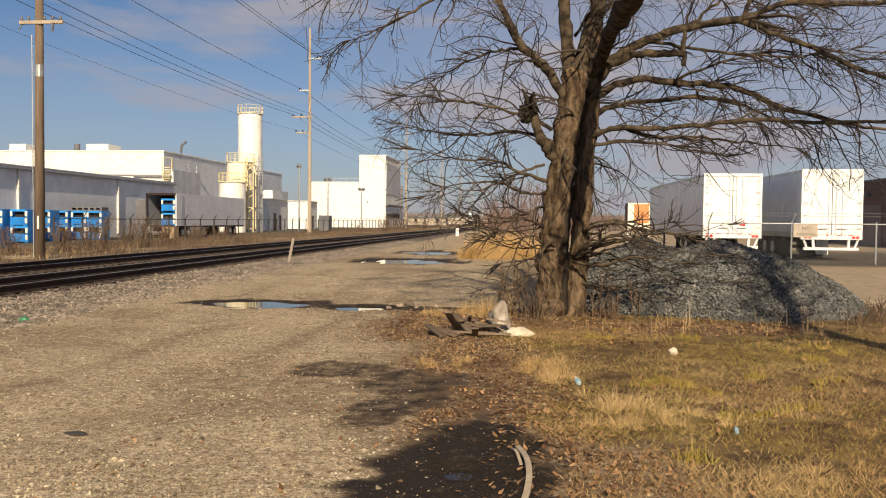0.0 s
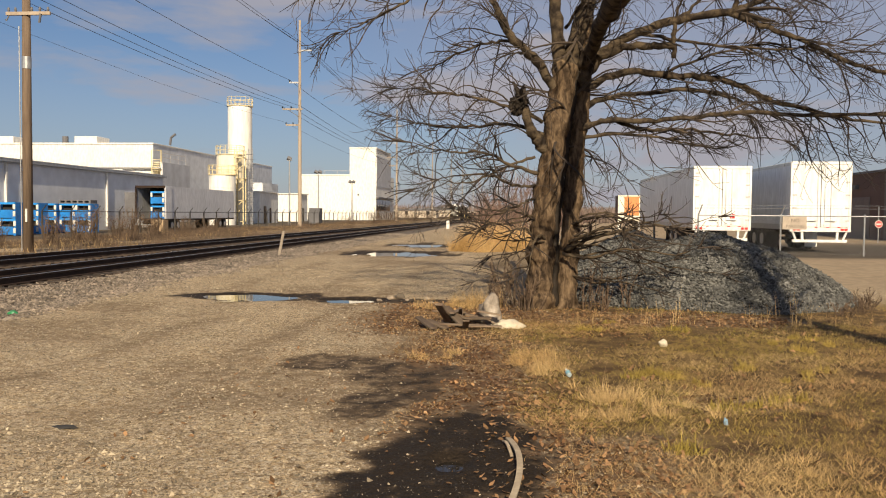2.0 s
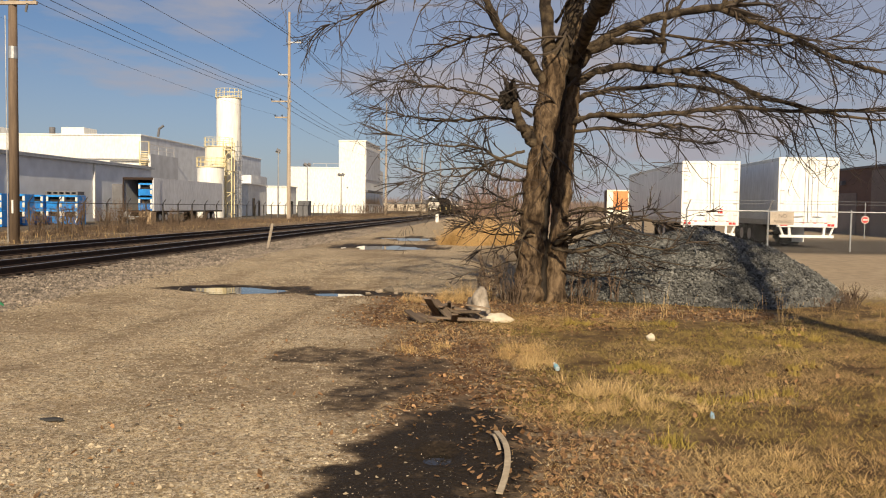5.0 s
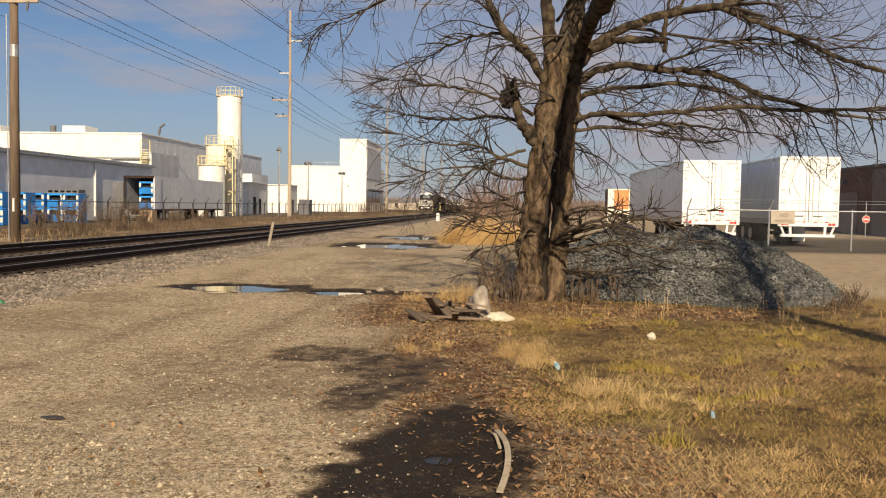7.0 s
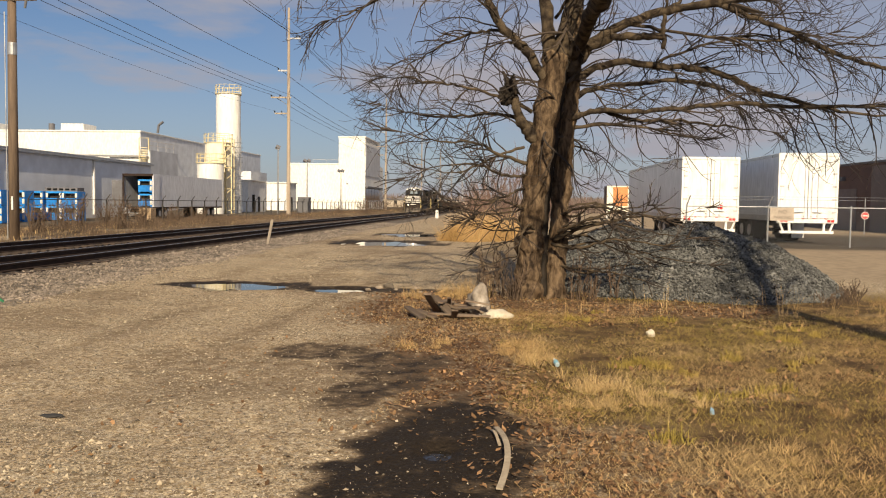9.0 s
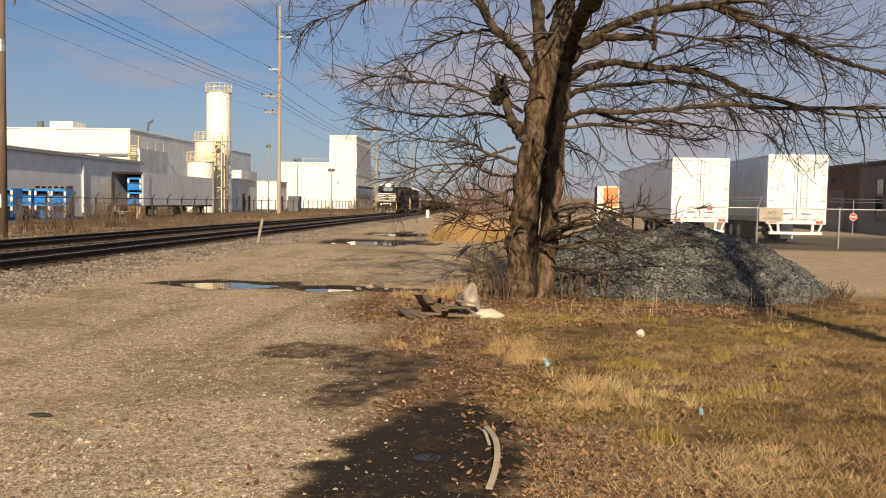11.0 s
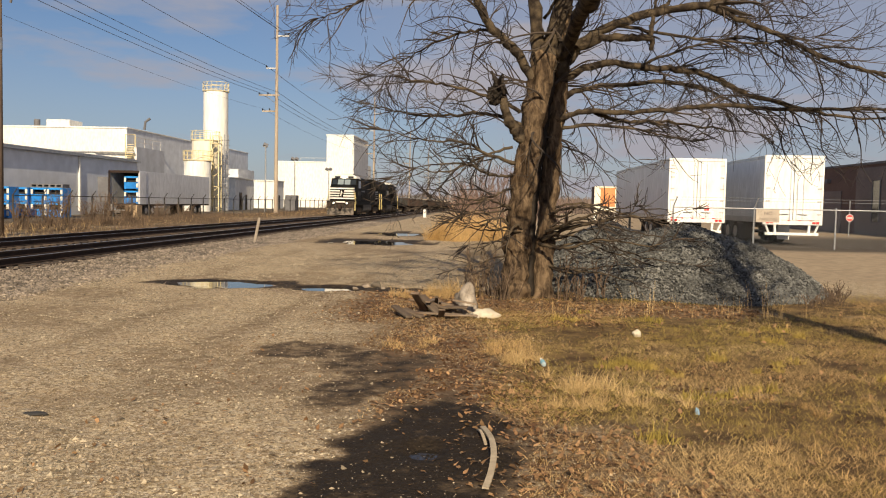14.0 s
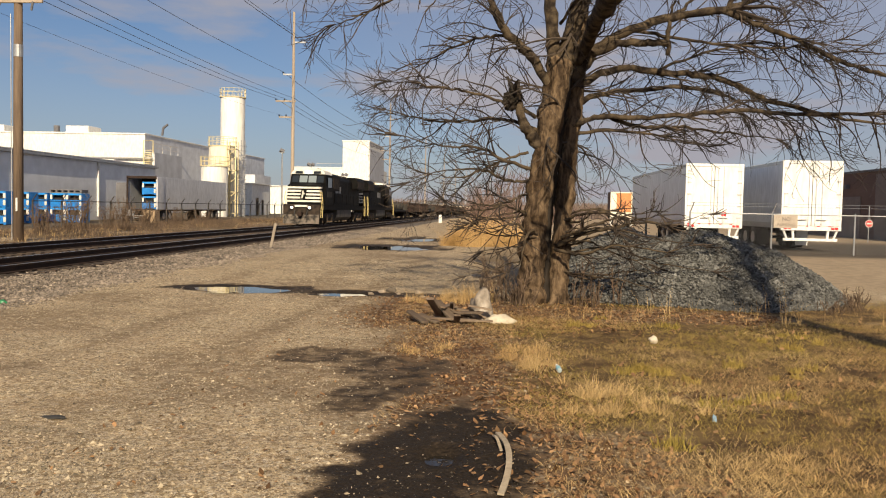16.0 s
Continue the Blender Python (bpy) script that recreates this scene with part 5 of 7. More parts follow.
            part("rim", Mesh().wheel(s * 1.13, s * 1.17, y2, 0.5, 0.28, 14), ALU, t)
        part("axle", Mesh().tube([(-1.0, y2, 0.5), (1.0, y2, 0.5)], 0.07, 8), LOCO_DIRT, t)
    part("bogie_frame", Mesh().box(-0.55, 0.55, 3.4, 6.6, 0.72, z0 - 0.14), LOCO_DIRT, t)
    for s in (-1, 1):
        part("mud_flap", Mesh().box(s * 0.95 - 0.3, s * 0.95 + 0.3, 6.5, 6.52, 0.2, 0.85), RUBBER, t)
        part("mud_flap", Mesh().box(s * 0.88 - 0.28, s * 0.88 + 0.28, 3.55, 3.57, 0.15, 0.85), TRAILER_WHITE if s > 0 and not low_guard else RUBBER, t, "mud flap")
    for s in (-0.89, 0.89):
        part("landing_leg", Mesh().box(s - 0.06, s + 0.06, L - 3.2, L - 3.08, 0, z0), GALV, t)
    if low_guard:
        part("warning_plate", Mesh().box(0.34, 0.56, -0.05, -0.04, z0 + 0.35, z0 + 0.55), RED, t, "red sticker")
    return t


semi_trailer(9.52, 38.2, 3.92, "white semi-trailer with closed rear swing doors", True)
semi_trailer(13.43, 37.1, 4.06, "taller white semi-trailer with closed rear doors", False)


def box_container():
    c = thing("shipping_box", 13.0, 92, 0.1, "white-framed box truck body with orange rear panel", "truck body")
    part("body", Mesh().box(-1.2, 1.2, 0, 2.6, 0.9, 3.7), BROWN_WALL, c)
    part("rear_frame", Mesh().box(-1.22, 1.22, -0.06, 0.0, 0.9, 3.72), SILO_CREAM, c, "cream frame")
    part("panel", Mesh().box(-0.55, 1.05, -0.09, -0.06, 1.5, 3.6), ORANGE, c, "orange rear panel")
    for s in (-0.9, 0.9):
        part("wheel", Mesh().wheel(s - 0.15, s + 0.15, 1.2, 0.45, 0.45, 14), RUBBER, c)
    part("support", Mesh().box(-1.2, -1.0, 0, 0.2, 0, 0.9).box(1.0, 1.2, 0, 0.2, 0, 0.9), TRAILER_WHITE, c)


box_container()


def brown_building():
    b = thing("brown_building", 25.5, 34, 0.1, "low dark brown masonry building with tall dark windows", "building", kind="structure")
    part("wall", Mesh().box(0, 20, 0, 60, 0, 4.7), BROWN_WALL, b)
    part("coping", Mesh().box(-0.1, 20, -0.1, 60, 4.7, 4.85), ROOF_DARK, b)
    for y0, y1 in ((0.2, 9.0), (11.0, 24.6)):
        part("grey_panel", Mesh().box(-0.08, 0, y0, y1, 0, 4.5), BROWN_GREY, b, "grey-brown panel")
    for y in (3.0, 6.4, 14.0, 17.5, 21):
        part("window", Mesh().box(-0.11, -0.08, y, y + 1.0, 0.9, 3.6), GLASS_DARK, b, "tall dark window")
        part("window_frame", Mesh().box(-0.14, -0.11, y - 0.08, y, 0.85, 3.65).box(-0.14, -0.11, y + 1.0, y + 1.08, 0.85, 3.65), ROOF_DARK, b)
    part("loading_door", Mesh().box(-0.06, 0, 27, 31, 0, 3.0), BROWN_GREY, b, "roller door")
    part("wall_lamp", Mesh().box(-0.3, 0, 29, 29.4, 3.6, 3.9), ROOF_DARK, b)
    part("roof_vent", Mesh().box(3, 4, 20, 21, 4.85, 5.4), ROOF_DARK, b)


brown_building()


# chain-link fence before the trailers
def lot_fence():
    f = thing("lot_fence", 0, 34.2, 0.10, "galvanised chain-link fence with top rail before the trailers", "fence")
    h = 1.62
    for x in (7.6, 10.85, 14.1, 17.3, 20.5, 23.7):
        part("post", Mesh().cyl(x, 0, -0.05, h + 0.02, 0.035, 8), GALV, f)
        part("post_cap", Mesh().tube([(x, 0, h + 0.02), (x, 0, h + 0.07)], [0.042, 0.015], 8), GALV, f)
    part("top_rail", Mesh().tube([(7.6, 0, h - 0.02), (24, 0, h - 0.02)], 0.024, 8), GALV, f)
    part("wire", Mesh().tube([(7.6, 0, h + 0.28), (24, 0, h + 0.28)], 0.006, 4).tube([(7.6, 0, h + 0.4), (24, 0, h + 0.4)], 0.006, 4), GALV, f, "barbed wire strands")
    for x in (7.6, 10.85):
        part("barb_arm", Mesh().tube([(x, 0, h), (x + 0.15, 0, h + 0.42)], 0.025, 6), ROOF_DARK, f)
    links = Mesh()
    a = 0.11
    for k in range(int(16.4 / a)):
        x = 7.6 + k * a
        links.tube([(x, 0, 0.05), (x + (h - 0.1), 0, h - 0.05)], 0.0018, 3, caps=False)
        links.tube([(x + (h - 0.1), 0.006, 0.05), (x, 0.006, h - 0.05)], 0.0018, 3, caps=False)
    part("chain_link", links, GALV, f)["kind"] = "stuff"
    s = thing("warning_sign", 11.36, 34.12, 1.16, "weathered tan sign board reading no parking, wired to the fence", "sign")
    part("board", Mesh().box(-0.47, 0.47, -0.012, 0.012, 0, 0.52), surf("sign_tan", (0.42, 0.36, 0.29), (0.34, 0.29, 0.24), 3, 0.7, fine=20), s, "tan board", 0.004)
    for word, z, size in (("NO", 0.29, 0.21), ("PARKING", 0.07, 0.165)):
        cu = bpy.data.curves.new("word", "FONT")
        cu.body, cu.size, cu.align_x, cu.extrude = word, size, "CENTER", 0.002
        ob = new("lettering", cu)
        cu.materials.append(plain("sign_ink", (0.12, 0.10, 0.09), 0.7))
        ob.parent = s
        ob.matrix_local = pose(0.02, -0.016, z, 90, 0, 0)


lot_fence()


def no_entry(x, y):
    s = thing("no_entry_sign", x, y, 0.1, "round red no-entry sign with white bar on a post", "road sign")
    part("post", Mesh().cyl(0, 0, 0, 2.2, 0.03, 8), GALV, s)
    part("disc", Mesh().tube([(0, -0.05, 1.15), (0, -0.03, 1.15)], 0.23, 28), CONCRETE, s, "white rim")
    part("red_disc", Mesh().tube([(0, -0.056, 1.15), (0, -0.05, 1.15)], 0.20, 28), plain("sign_red", (0.5, 0.05, 0.05), 0.5), s)
    part("bar", Mesh().box(-0.15, 0.15, -0.062, -0.056, 1.11, 1.19), CONCRETE, s)


no_entry(22.25, 52.0)

# ---- heap of crushed rock ----
PILE = (4.0, 17.3)


def pile_z(x, y):
    u, v = (x - PILE[0]), (y - PILE[1])
    u = np.where(u < 0, u / 2.75, u / 2.9)
    v = np.where(v < 0, v / 2.75, v / 3.6)
    d = np.sqrt(u * u + v * v) + (fbm(x, y, 1.5) - 0.5) * 0.22
    h = 1.62 * np.clip(1 - d, 0, 1) ** 0.75
    top = 1.40 + (fbm(x, y, 0.8) - 0.5) * 0.12
    h = np.where(h > 1.0, 1.0 + (h - 1.0) * 0.7, h)
    second = 1.45 * np.clip(1 - np.sqrt(((x - 2.7) / 2.5) ** 2 + ((y - 18.4) / 2.8) ** 2), 0, 1) ** 0.8
    return np.maximum(np.minimum(h, top), second) - 0.06


px_, py_ = np.meshgrid(np.arange(0.2, 7.6, 0.06), np.arange(14.0, 21.6, 0.06))
pz_ = pile_z(px_, py_) + (vnoise(px_, py_, 0.13) - 0.5) * 0.08 - 0.02
pv = np.stack([px_, py_, pz_], -1).reshape(-1, 3)
pidx = np.arange(len(pv)).reshape(px_.shape)
pq = np.stack([pidx[:-1, :-1], pidx[:-1, 1:], pidx[1:, 1:], pidx[1:, :-1]], -1).reshape(-1, 4)
pq = pq[(pv[pq][:, :, 2] > -0.10).any(axis=1)]
heap = thing("gravel_pile", PILE[0], PILE[1], 0, "broad heap of loose grey crushed rock", "gravel pile")
core = np_mesh("core", pv - np.array([*PILE, 0]), pq, ROCK_PILE, heap)

OCT = np.array([(1, 0, 0.2), (-0.9, 0.3, 0), (0.1, 1, 0), (-0.2, -1, 0.1), (0.2, 0, 0.9), (-0.1, 0, -1)], float)
OCT_F = np.array([(0, 2, 4), (2, 1, 4), (1, 3, 4), (3, 0, 4), (2, 0, 5), (1, 2, 5), (3, 1, 5), (0, 3, 5)])


def stones(name, xyz, size, material, parent=None, flat=0.7, sunk=False):
    """Many loose angular stones in one mesh."""
    n = len(xyz)
    v = OCT[None] * rng.uniform(0.6, 1.3, (n, 6, 1)) * np.asarray(size).reshape(-1, 1, 1)
    v = v * np.stack([np.ones(n), rng.uniform(0.6, 1.0, n), rng.uniform(0.5, 1.0, n) * flat], -1)[:, None]
    a, b = rng.uniform(0, 6.283, n), rng.normal(0, 0.4, n)
    ca, sa, cb, sb = np.cos(a)[:, None], np.sin(a)[:, None], np.cos(b)[:, None], np.sin(b)[:, None]
    x, y, z = v[..., 0], v[..., 1], v[..., 2]
    x, z = x * cb + z * sb, -x * sb + z * cb
    x, y = x * ca - y * sa, x * sa + y * ca
    v = np.stack([x, y, z], -1) + np.asarray(xyz)[:, None]
    f = (OCT_F[:4] if sunk else OCT_F)[None] + (np.arange(n) * 6)[:, None, None]
    return np_mesh(name, v.reshape(-1, 3), f.reshape(-1, 3), material, parent)


n = 62000
sx, sy = rng.uniform(0.4, 7.4, n), rng.uniform(14.1, 19.3, n)
sz = pile_z(sx, sy)
keep = sz > -0.05
sx, sy, sz = sx[keep], sy[keep], sz[keep]
loose = stones("loose_rock", np.stack([sx - PILE[0], sy - PILE[1], sz], -1), rng.gamma(2.4, 0.0066, len(sx)) + 0.009, ROCK_PILE, heap, flat=1.05)
loose["kind"] = "stuff"


# ---- freight train ----
def locomotive(name, words, lead):
    e = thing(name, FAR_TRACK, 263, RAIL_Z, words, "locomotive", "freight train")
    L = 22.3
    # running gear
    for yc in (3.9, L - 3.9):
        truck = part("truck_frame", Mesh().box(-1.35, -1.15, yc - 2.4, yc + 2.4, 0.55, 0.95).box(1.15, 1.35, yc - 2.4, yc + 2.4, 0.55, 0.95).box(-1.2, 1.2, yc - 0.4, yc + 0.4, 0.5, 0.9), LOCO_DIRT, e, "dusty truck frame", 0.04)
        for dy in (-1.85, 0, 1.85):
            for s in (-1.36, 1.36):
                part("axle_box", Mesh().box(s - 0.06, s + 0.06, yc + dy - 0.25, yc + dy + 0.25, 0.4, 0.8), LOCO_DIRT, truck)
    part("underframe", Mesh().box(-1.45, 1.45, 0.75, L - 0.75, 1.25, 1.62), LOCO_BLACK, e, "", 0.02)
    part("fuel_tank", Mesh().prism([(-1.4, 1.25), (-1.4, 0.6), (-1.0, 0.28), (1.0, 0.28), (1.4, 0.6), (1.4, 1.25)], 7.6, 14.4), TANK_GREY, e, "grey dusty fuel tank")
    part("walkway", Mesh().box(-1.55, 1.55, 0.6, L - 0.6, 1.62, 1.68), LOCO_BLACK, e)
    # pilot and plough
    part("pilot", Mesh().prism([(-1.5, 0.75), (-1.5, 1.65), (1.5, 1.65), (1.5, 0.75)], 0.35, 0.7), LOCO_DIRT, e, "", 0.02)
    part("plough", Mesh().add([(-1.45, 0.15, 0.12), (0, -0.25, 0.12), (1.45, 0.15, 0.12), (-1.45, 0.35, 0.85), (0, 0.25, 0.85), (1.45, 0.35, 0.85), (-1.3, 0.6, 0.12), (1.3, 0.6, 0.12), (-1.3, 0.6, 0.85), (1.3, 0.6, 0.85)], [(0, 1, 4, 3), (1, 2, 5, 4), (0, 3, 8, 6), (2, 7, 9, 5), (3, 4, 5, 9, 8), (0, 6, 7, 2, 1)]), PLOUGH_DIRT, e, "dusty snow plough")
    part("coupler", Mesh().box(-0.16, 0.16, -0.35, 0.4, 0.72, 1.05), RAIL_RUST, e, "rusty coupler", 0.05)
    part("anticlimber", Mesh().box(-0.5, 0.5, 0.15, 0.4, 1.45, 1.6), LOCO_WHITE, e, "white front sill", 0.02)
    for s in (-1, 1):
        part("air_hose", Mesh().tube([(s * 0.5, 0.3, 1.2), (s * 0.5, 0.05, 0.9), (s * 0.35, 0.0, 0.55)], 0.04, 6), RUBBER, e)
        for k in range(4):
            part("step", Mesh().box(s * 1.2 - 0.3, s * 1.2 + 0.3, 0.42 + 0.06 * k, 0.75 + 0.06 * k, 0.42 + 0.32 * k, 0.46 + 0.32 * k), LOCO_DIRT, e)
        for y in (0.55, 1.15):
            part("step_rail", Mesh().tube([(s * 1.52, y, 0.6), (s * 1.54, y + 0.1, 1.7), (s * 1.4, y + 0.2, 2.7)], 0.026, 6), YELLOW, e, "yellow handrail")
        for y in (L - 0.6, L - 1.2):
            part("step_rail", Mesh().tube([(s * 1.52, y, 0.6), (s * 1.54, y, 1.7), (s * 1.45, y, 2.7)], 0.026, 6), YELLOW, e, "yellow handrail")
        rail = Mesh().tube([(s * 1.5, 5.6, 2.65), (s * 1.5, L - 1.2, 2.65)], 0.02, 5)
        for y in np.arange(5.6, L - 1.1, 1.9):
            rail.tube([(s * 1.5, y, 1.66), (s * 1.5, y, 2.65)], 0.018, 5)
        part("handrail", rail, LOCO_BLACK, e)
    # nose and cab
    nose = part("nose", Mesh().add([(-1.3, 0.75, 1.66), (1.3, 0.75, 1.66), (1.3, 0.95, 3.2), (-1.3, 0.95, 3.2), (-1.42, 2.4, 1.66), (1.42, 2.4, 1.66), (1.42, 2.4, 3.45), (-1.42, 2.4, 3.45)],
                               [(0, 1, 2, 3), (1, 5, 6, 2), (4, 0, 3, 7), (3, 2, 6, 7), (4, 5, 1, 0), (5, 4, 7, 6)]), LOCO_BLACK, e, "black nose", 0.06)
    for k, z in enumerate((1.85, 2.12, 2.39, 2.66, 2.93)):
        y = 0.75 + 0.2 * (z - 1.66) / 1.54
        part("nose_stripe", Mesh().box(-1.31, 1.31, y - 0.02, y + 0.1, z, z + 0.15), LOCO_WHITE, nose, "white stripe")
        for s in (-1, 1):
            part("nose_stripe", Mesh().box(s * 1.335 - 0.04, s * 1.335 + 0.04, y + 0.1, 1.6, z, z + 0.15), LOCO_WHITE, nose, "white stripe")
    part("emblem_panel", Mesh().prism([(-0.24, 2.10), (0.18, 2.10), (0.30, 2.82), (-0.14, 2.82)], 0.765, 0.84), LOCO_BLACK, nose, "dark emblem panel")
    part("emblem", Mesh().prism([(-0.12, 2.16), (-0.04, 2.16), (0.05, 2.42), (0.16, 2.50), (0.12, 2.60), (0.06, 2.62), (0.05, 2.76), (-0.04, 2.74), (-0.08, 2.5)], 0.745, 0.80), LOCO_WHITE, nose, "white leaping emblem")
    for s in (-1, 1):
        part("ditch_light", Mesh().tube([(s * 0.72, 0.02, 1.40), (s * 0.72, 0.14, 1.40)], 0.09, 14), LAMP_GLOW, e, "lit ditch light")
    cab = part("cab", Mesh().add([(-1.5, 2.3, 1.66), (1.5, 2.3, 1.66), (1.5, 5.2, 1.66), (-1.5, 5.2, 1.66), (-1.5, 2.3, 3.3), (1.5, 2.3, 3.3), (1.42, 2.65, 4.15), (-1.42, 2.65, 4.15), (1.5, 5.2, 4.15), (-1.5, 5.2, 4.15)],
                               [(0, 1, 5, 4), (4, 5, 6, 7), (1, 2, 8, 6, 5), (3, 0, 4, 7, 9), (2, 3, 9, 8), (7, 6, 8, 9), (3, 2, 1, 0)]), LOCO_BLACK, e, "black cab", 0.04)
    part("cab_roof", Mesh().prism([(-1.45, 4.15), (1.45, 4.15), (1.25, 4.45), (0.7, 4.62), (-0.7, 4.62), (-1.25, 4.45)], 2.55, 5.3), LOCO_WHITE, cab, "white cab roof", 0.03)
    for a, b in ((-1.3, -0.78), (-0.7, -0.05), (0.05, 0.7), (0.78, 1.3)):
        part("windscreen", Mesh().add([(a, 2.345, 3.47), (b, 2.345, 3.47), (b, 2.58, 4.03), (a, 2.58, 4.03)], [(0, 1, 2, 3)]), GLASS_DARK if abs(a + b) > 1 else plain("windscreen_glass", (0.20, 0.24, 0.26), 0.15), cab, "glass pane")
    for s in (-1, 1):
        part("side_window", Mesh().box(s * 1.51 - 0.01, s * 1.51 + 0.01, 3.2, 4.7, 3.1, 3.9), GLASS_DARK, cab)
    part("headlight", Mesh().box(-0.22, 0.22, 2.45, 2.62, 4.18, 4.38), LAMP_GLOW if lead else GLASS_DARK, cab, "pair of headlights")
    for s in (-1, 1):
        part("number_box", Mesh().box(s * 0.75 - 0.3, s * 0.75 + 0.3, 2.5, 2.58, 4.2, 4.4), GLASS_DARK, cab)
    # long hood
    part("hood", Mesh().box(-0.95, 0.95, 5.2, L - 1.0, 1.68, 3.95), LOCO_BLACK, e, "black long hood", 0.05)
    part("hood_top", Mesh().prism([(-0.95, 3.95), (0.95, 3.95), (0.7, 4.25), (-0.7, 4.25)], 5.2, L - 1.0), LOCO_BLACK, e)
    part("blower_housing", Mesh().prism([(-1.45, 2.9), (-1.45, 4.15), (-1.2, 4.35), (1.2, 4.35), (1.45, 4.15), (1.45, 2.9)], 5.25, 8.4), LOCO_BLACK, e, "", 0.03)
    part("radiator", Mesh().prism([(-1.5, 3.3), (-1.5, 4.1), (-1.3, 4.45), (1.3, 4.45), (1.5, 4.1), (1.5, 3.3)], L - 5.2, L - 1.0), LOCO_BLACK, e, "flared radiator wings", 0.03)
    for k in range(3):
        part("roof_fan", Mesh().cyl(0, 12 + 1.9 * k, 4.25, 4.45, 0.6, 16), LOCO_DIRT, e)
    for s in (-1, 1):
        for k in range(9):
            y = 8.6 + k * 0.95
            part("hood_door", Mesh().box(s * 0.96 - 0.015, s * 0.96 + 0.015, y, y + 0.85, 1.85, 3.8), LOCO_BLACK, e)
        for a, b in ((8.9, 10.0), (10.2, 11.3)):
            part("lettering_bar", Mesh().box(s * 0.985 - 0.012, s * 0.985 + 0.012, a, b, 2.75, 3.35), LETTER_GREY, e, "grey lettering bar")
        part("number_bar", Mesh().box(s * 1.52 - 0.01, s * 1.52 + 0.01, 3.0, 4.8, 2.3, 2.75), CAR_GREY, cab)
        part("grille", Mesh().box(s * 1.47 - 0.02, s * 1.47 + 0.02, 5.6, 8.1, 3.05, 3.95), LOCO_DIRT, e)
        part("radiator_grille", Mesh().box(s * 1.52 - 0.02, s * 1.52 + 0.02, L - 5.0, L - 1.3, 3.4, 4.05), LOCO_DIRT, e)
        for k in range(4):
            part("rear_stripe", Mesh().box(s * 0.6 - 0.34, s * 0.6 + 0.34, L - 1.0, L - 0.97, 2.0 + 0.3 * k, 2.15 + 0.3 * k), LOCO_WHITE, e)
    part("horn", Mesh().tube([(0.3, 5.9, 4.35), (0.3, 5.9, 4.65)], 0.04, 6).tube([(0.3, 5.5, 4.65), (0.3, 6.2, 4.65)], [0.1, 0.04], 8), YELLOW, e)
    part("antenna", Mesh().box(-0.5, 0.5, 3.6, 4.2, 4.62, 4.72), LOCO_WHITE, e)
    part("exhaust", Mesh().box(-0.4, 0.4, 10.4, 11.2, 4.25, 4.5), LOCO_DIRT, e)
    wheels = []
    for yc in (3.9, L - 3.9):
        for dy in (-1.85, 0, 1.85):
            ws = part("wheelset", Mesh().wheel(-0.80, -0.66, 0, 0, 0.53, 24).wheel(0.66, 0.80, 0, 0, 0.53, 24).tube([(-1.1, 0, 0), (1.1, 0, 0)], 0.09, 8), LOCO_DIRT, e)
            ws.location = (0, yc + dy, 0.53)
            wheels.append(ws)
    return e, wheels, L


def gondola(kind, words, material):
    """A low freight car: open gondola or loaded flatcar."""
    c = thing("freight_car", FAR_TRACK, 300, RAIL_Z, words, "freight car", "freight train")
    L = 16.8
    part("underframe", Mesh().box(-0.3, 0.3, 0.3, L - 0.3, 0.85, 1.1).box(-1.35, 1.35, 0.6, L - 0.6, 1.05, 1.18), LOCO_DIRT, c)
    if kind == "gondola":
        for s in (-1, 1):
            part("side", Mesh().box(s * 1.4 - 0.04, s * 1.4 + 0.04, 0.6, L - 0.6, 1.1, 2.35), material, c, "", 0.01)
            for k in range(12):
                y = 0.7 + k * 1.38
                part("side_stake", Mesh().box(s * 1.46 - 0.05, s * 1.46 + 0.05, y, y + 0.12, 1.0, 2.35), material, c)
            part("top_chord", Mesh().box(s * 1.42 - 0.08, s * 1.42 + 0.08, 0.6, L - 0.6, 2.3, 2.42), material, c)
        for y in (0.6, L - 0.68):
            part("end", Mesh().box(-1.4, 1.4, y, y + 0.08, 1.1, 2.5), material, c)
        part("load", Mesh().box(-1.3, 1.3, 0.9, L - 0.9, 1.2, 1.9), RUST_CAR, c, "dark scrap load")
    else:
        part("deck", Mesh().box(-1.45, 1.45, 0.4, L - 0.4, 1.15, 1.3), material, c)
        for k in range(4):
            y = 1.6 + 3.7 * k
            part("load", Mesh().tube([(-1.0, y + 1.2, 1.85), (1.0, y + 1.2, 1.85)], 0.55, 20), CAR_GREY, c, "dark steel coil")
        for y in (0.4, L - 0.5):
            part("bulkhead", Mesh().box(-1.4, 1.4, y, y + 0.1, 1.3, 2.2), material, c)
    for yc in (2.2, L - 2.2):
        tr = part("truck", Mesh().box(-1.2, -1.0, yc - 1.3, yc + 1.3, 0.4, 0.75).box(1.0, 1.2, yc - 1.3, yc + 1.3, 0.4, 0.75).box(-1.1, 1.1, yc - 0.2, yc + 0.2, 0.4, 0.85), LOCO_DIRT, c)
        for dy in (-0.9, 0.9):
            part("wheelset", Mesh().wheel(-0.79, -0.66, yc + dy, 0.42, 0.42, 18).wheel(0.66, 0.79, yc + dy, 0.42, 0.42, 18).tube([(-0.9, yc + dy, 0.42), (0.9, yc + dy, 0.42)], 0.08, 6), LOCO_DIRT, tr)
    part("coupler", Mesh().box(-0.12, 0.12, -0.2, 0.4, 0.75, 1.0).box(-0.12, 0.12, L - 0.4, L + 0.2, 0.75, 1.0), RAIL_RUST, c)
    return c, L


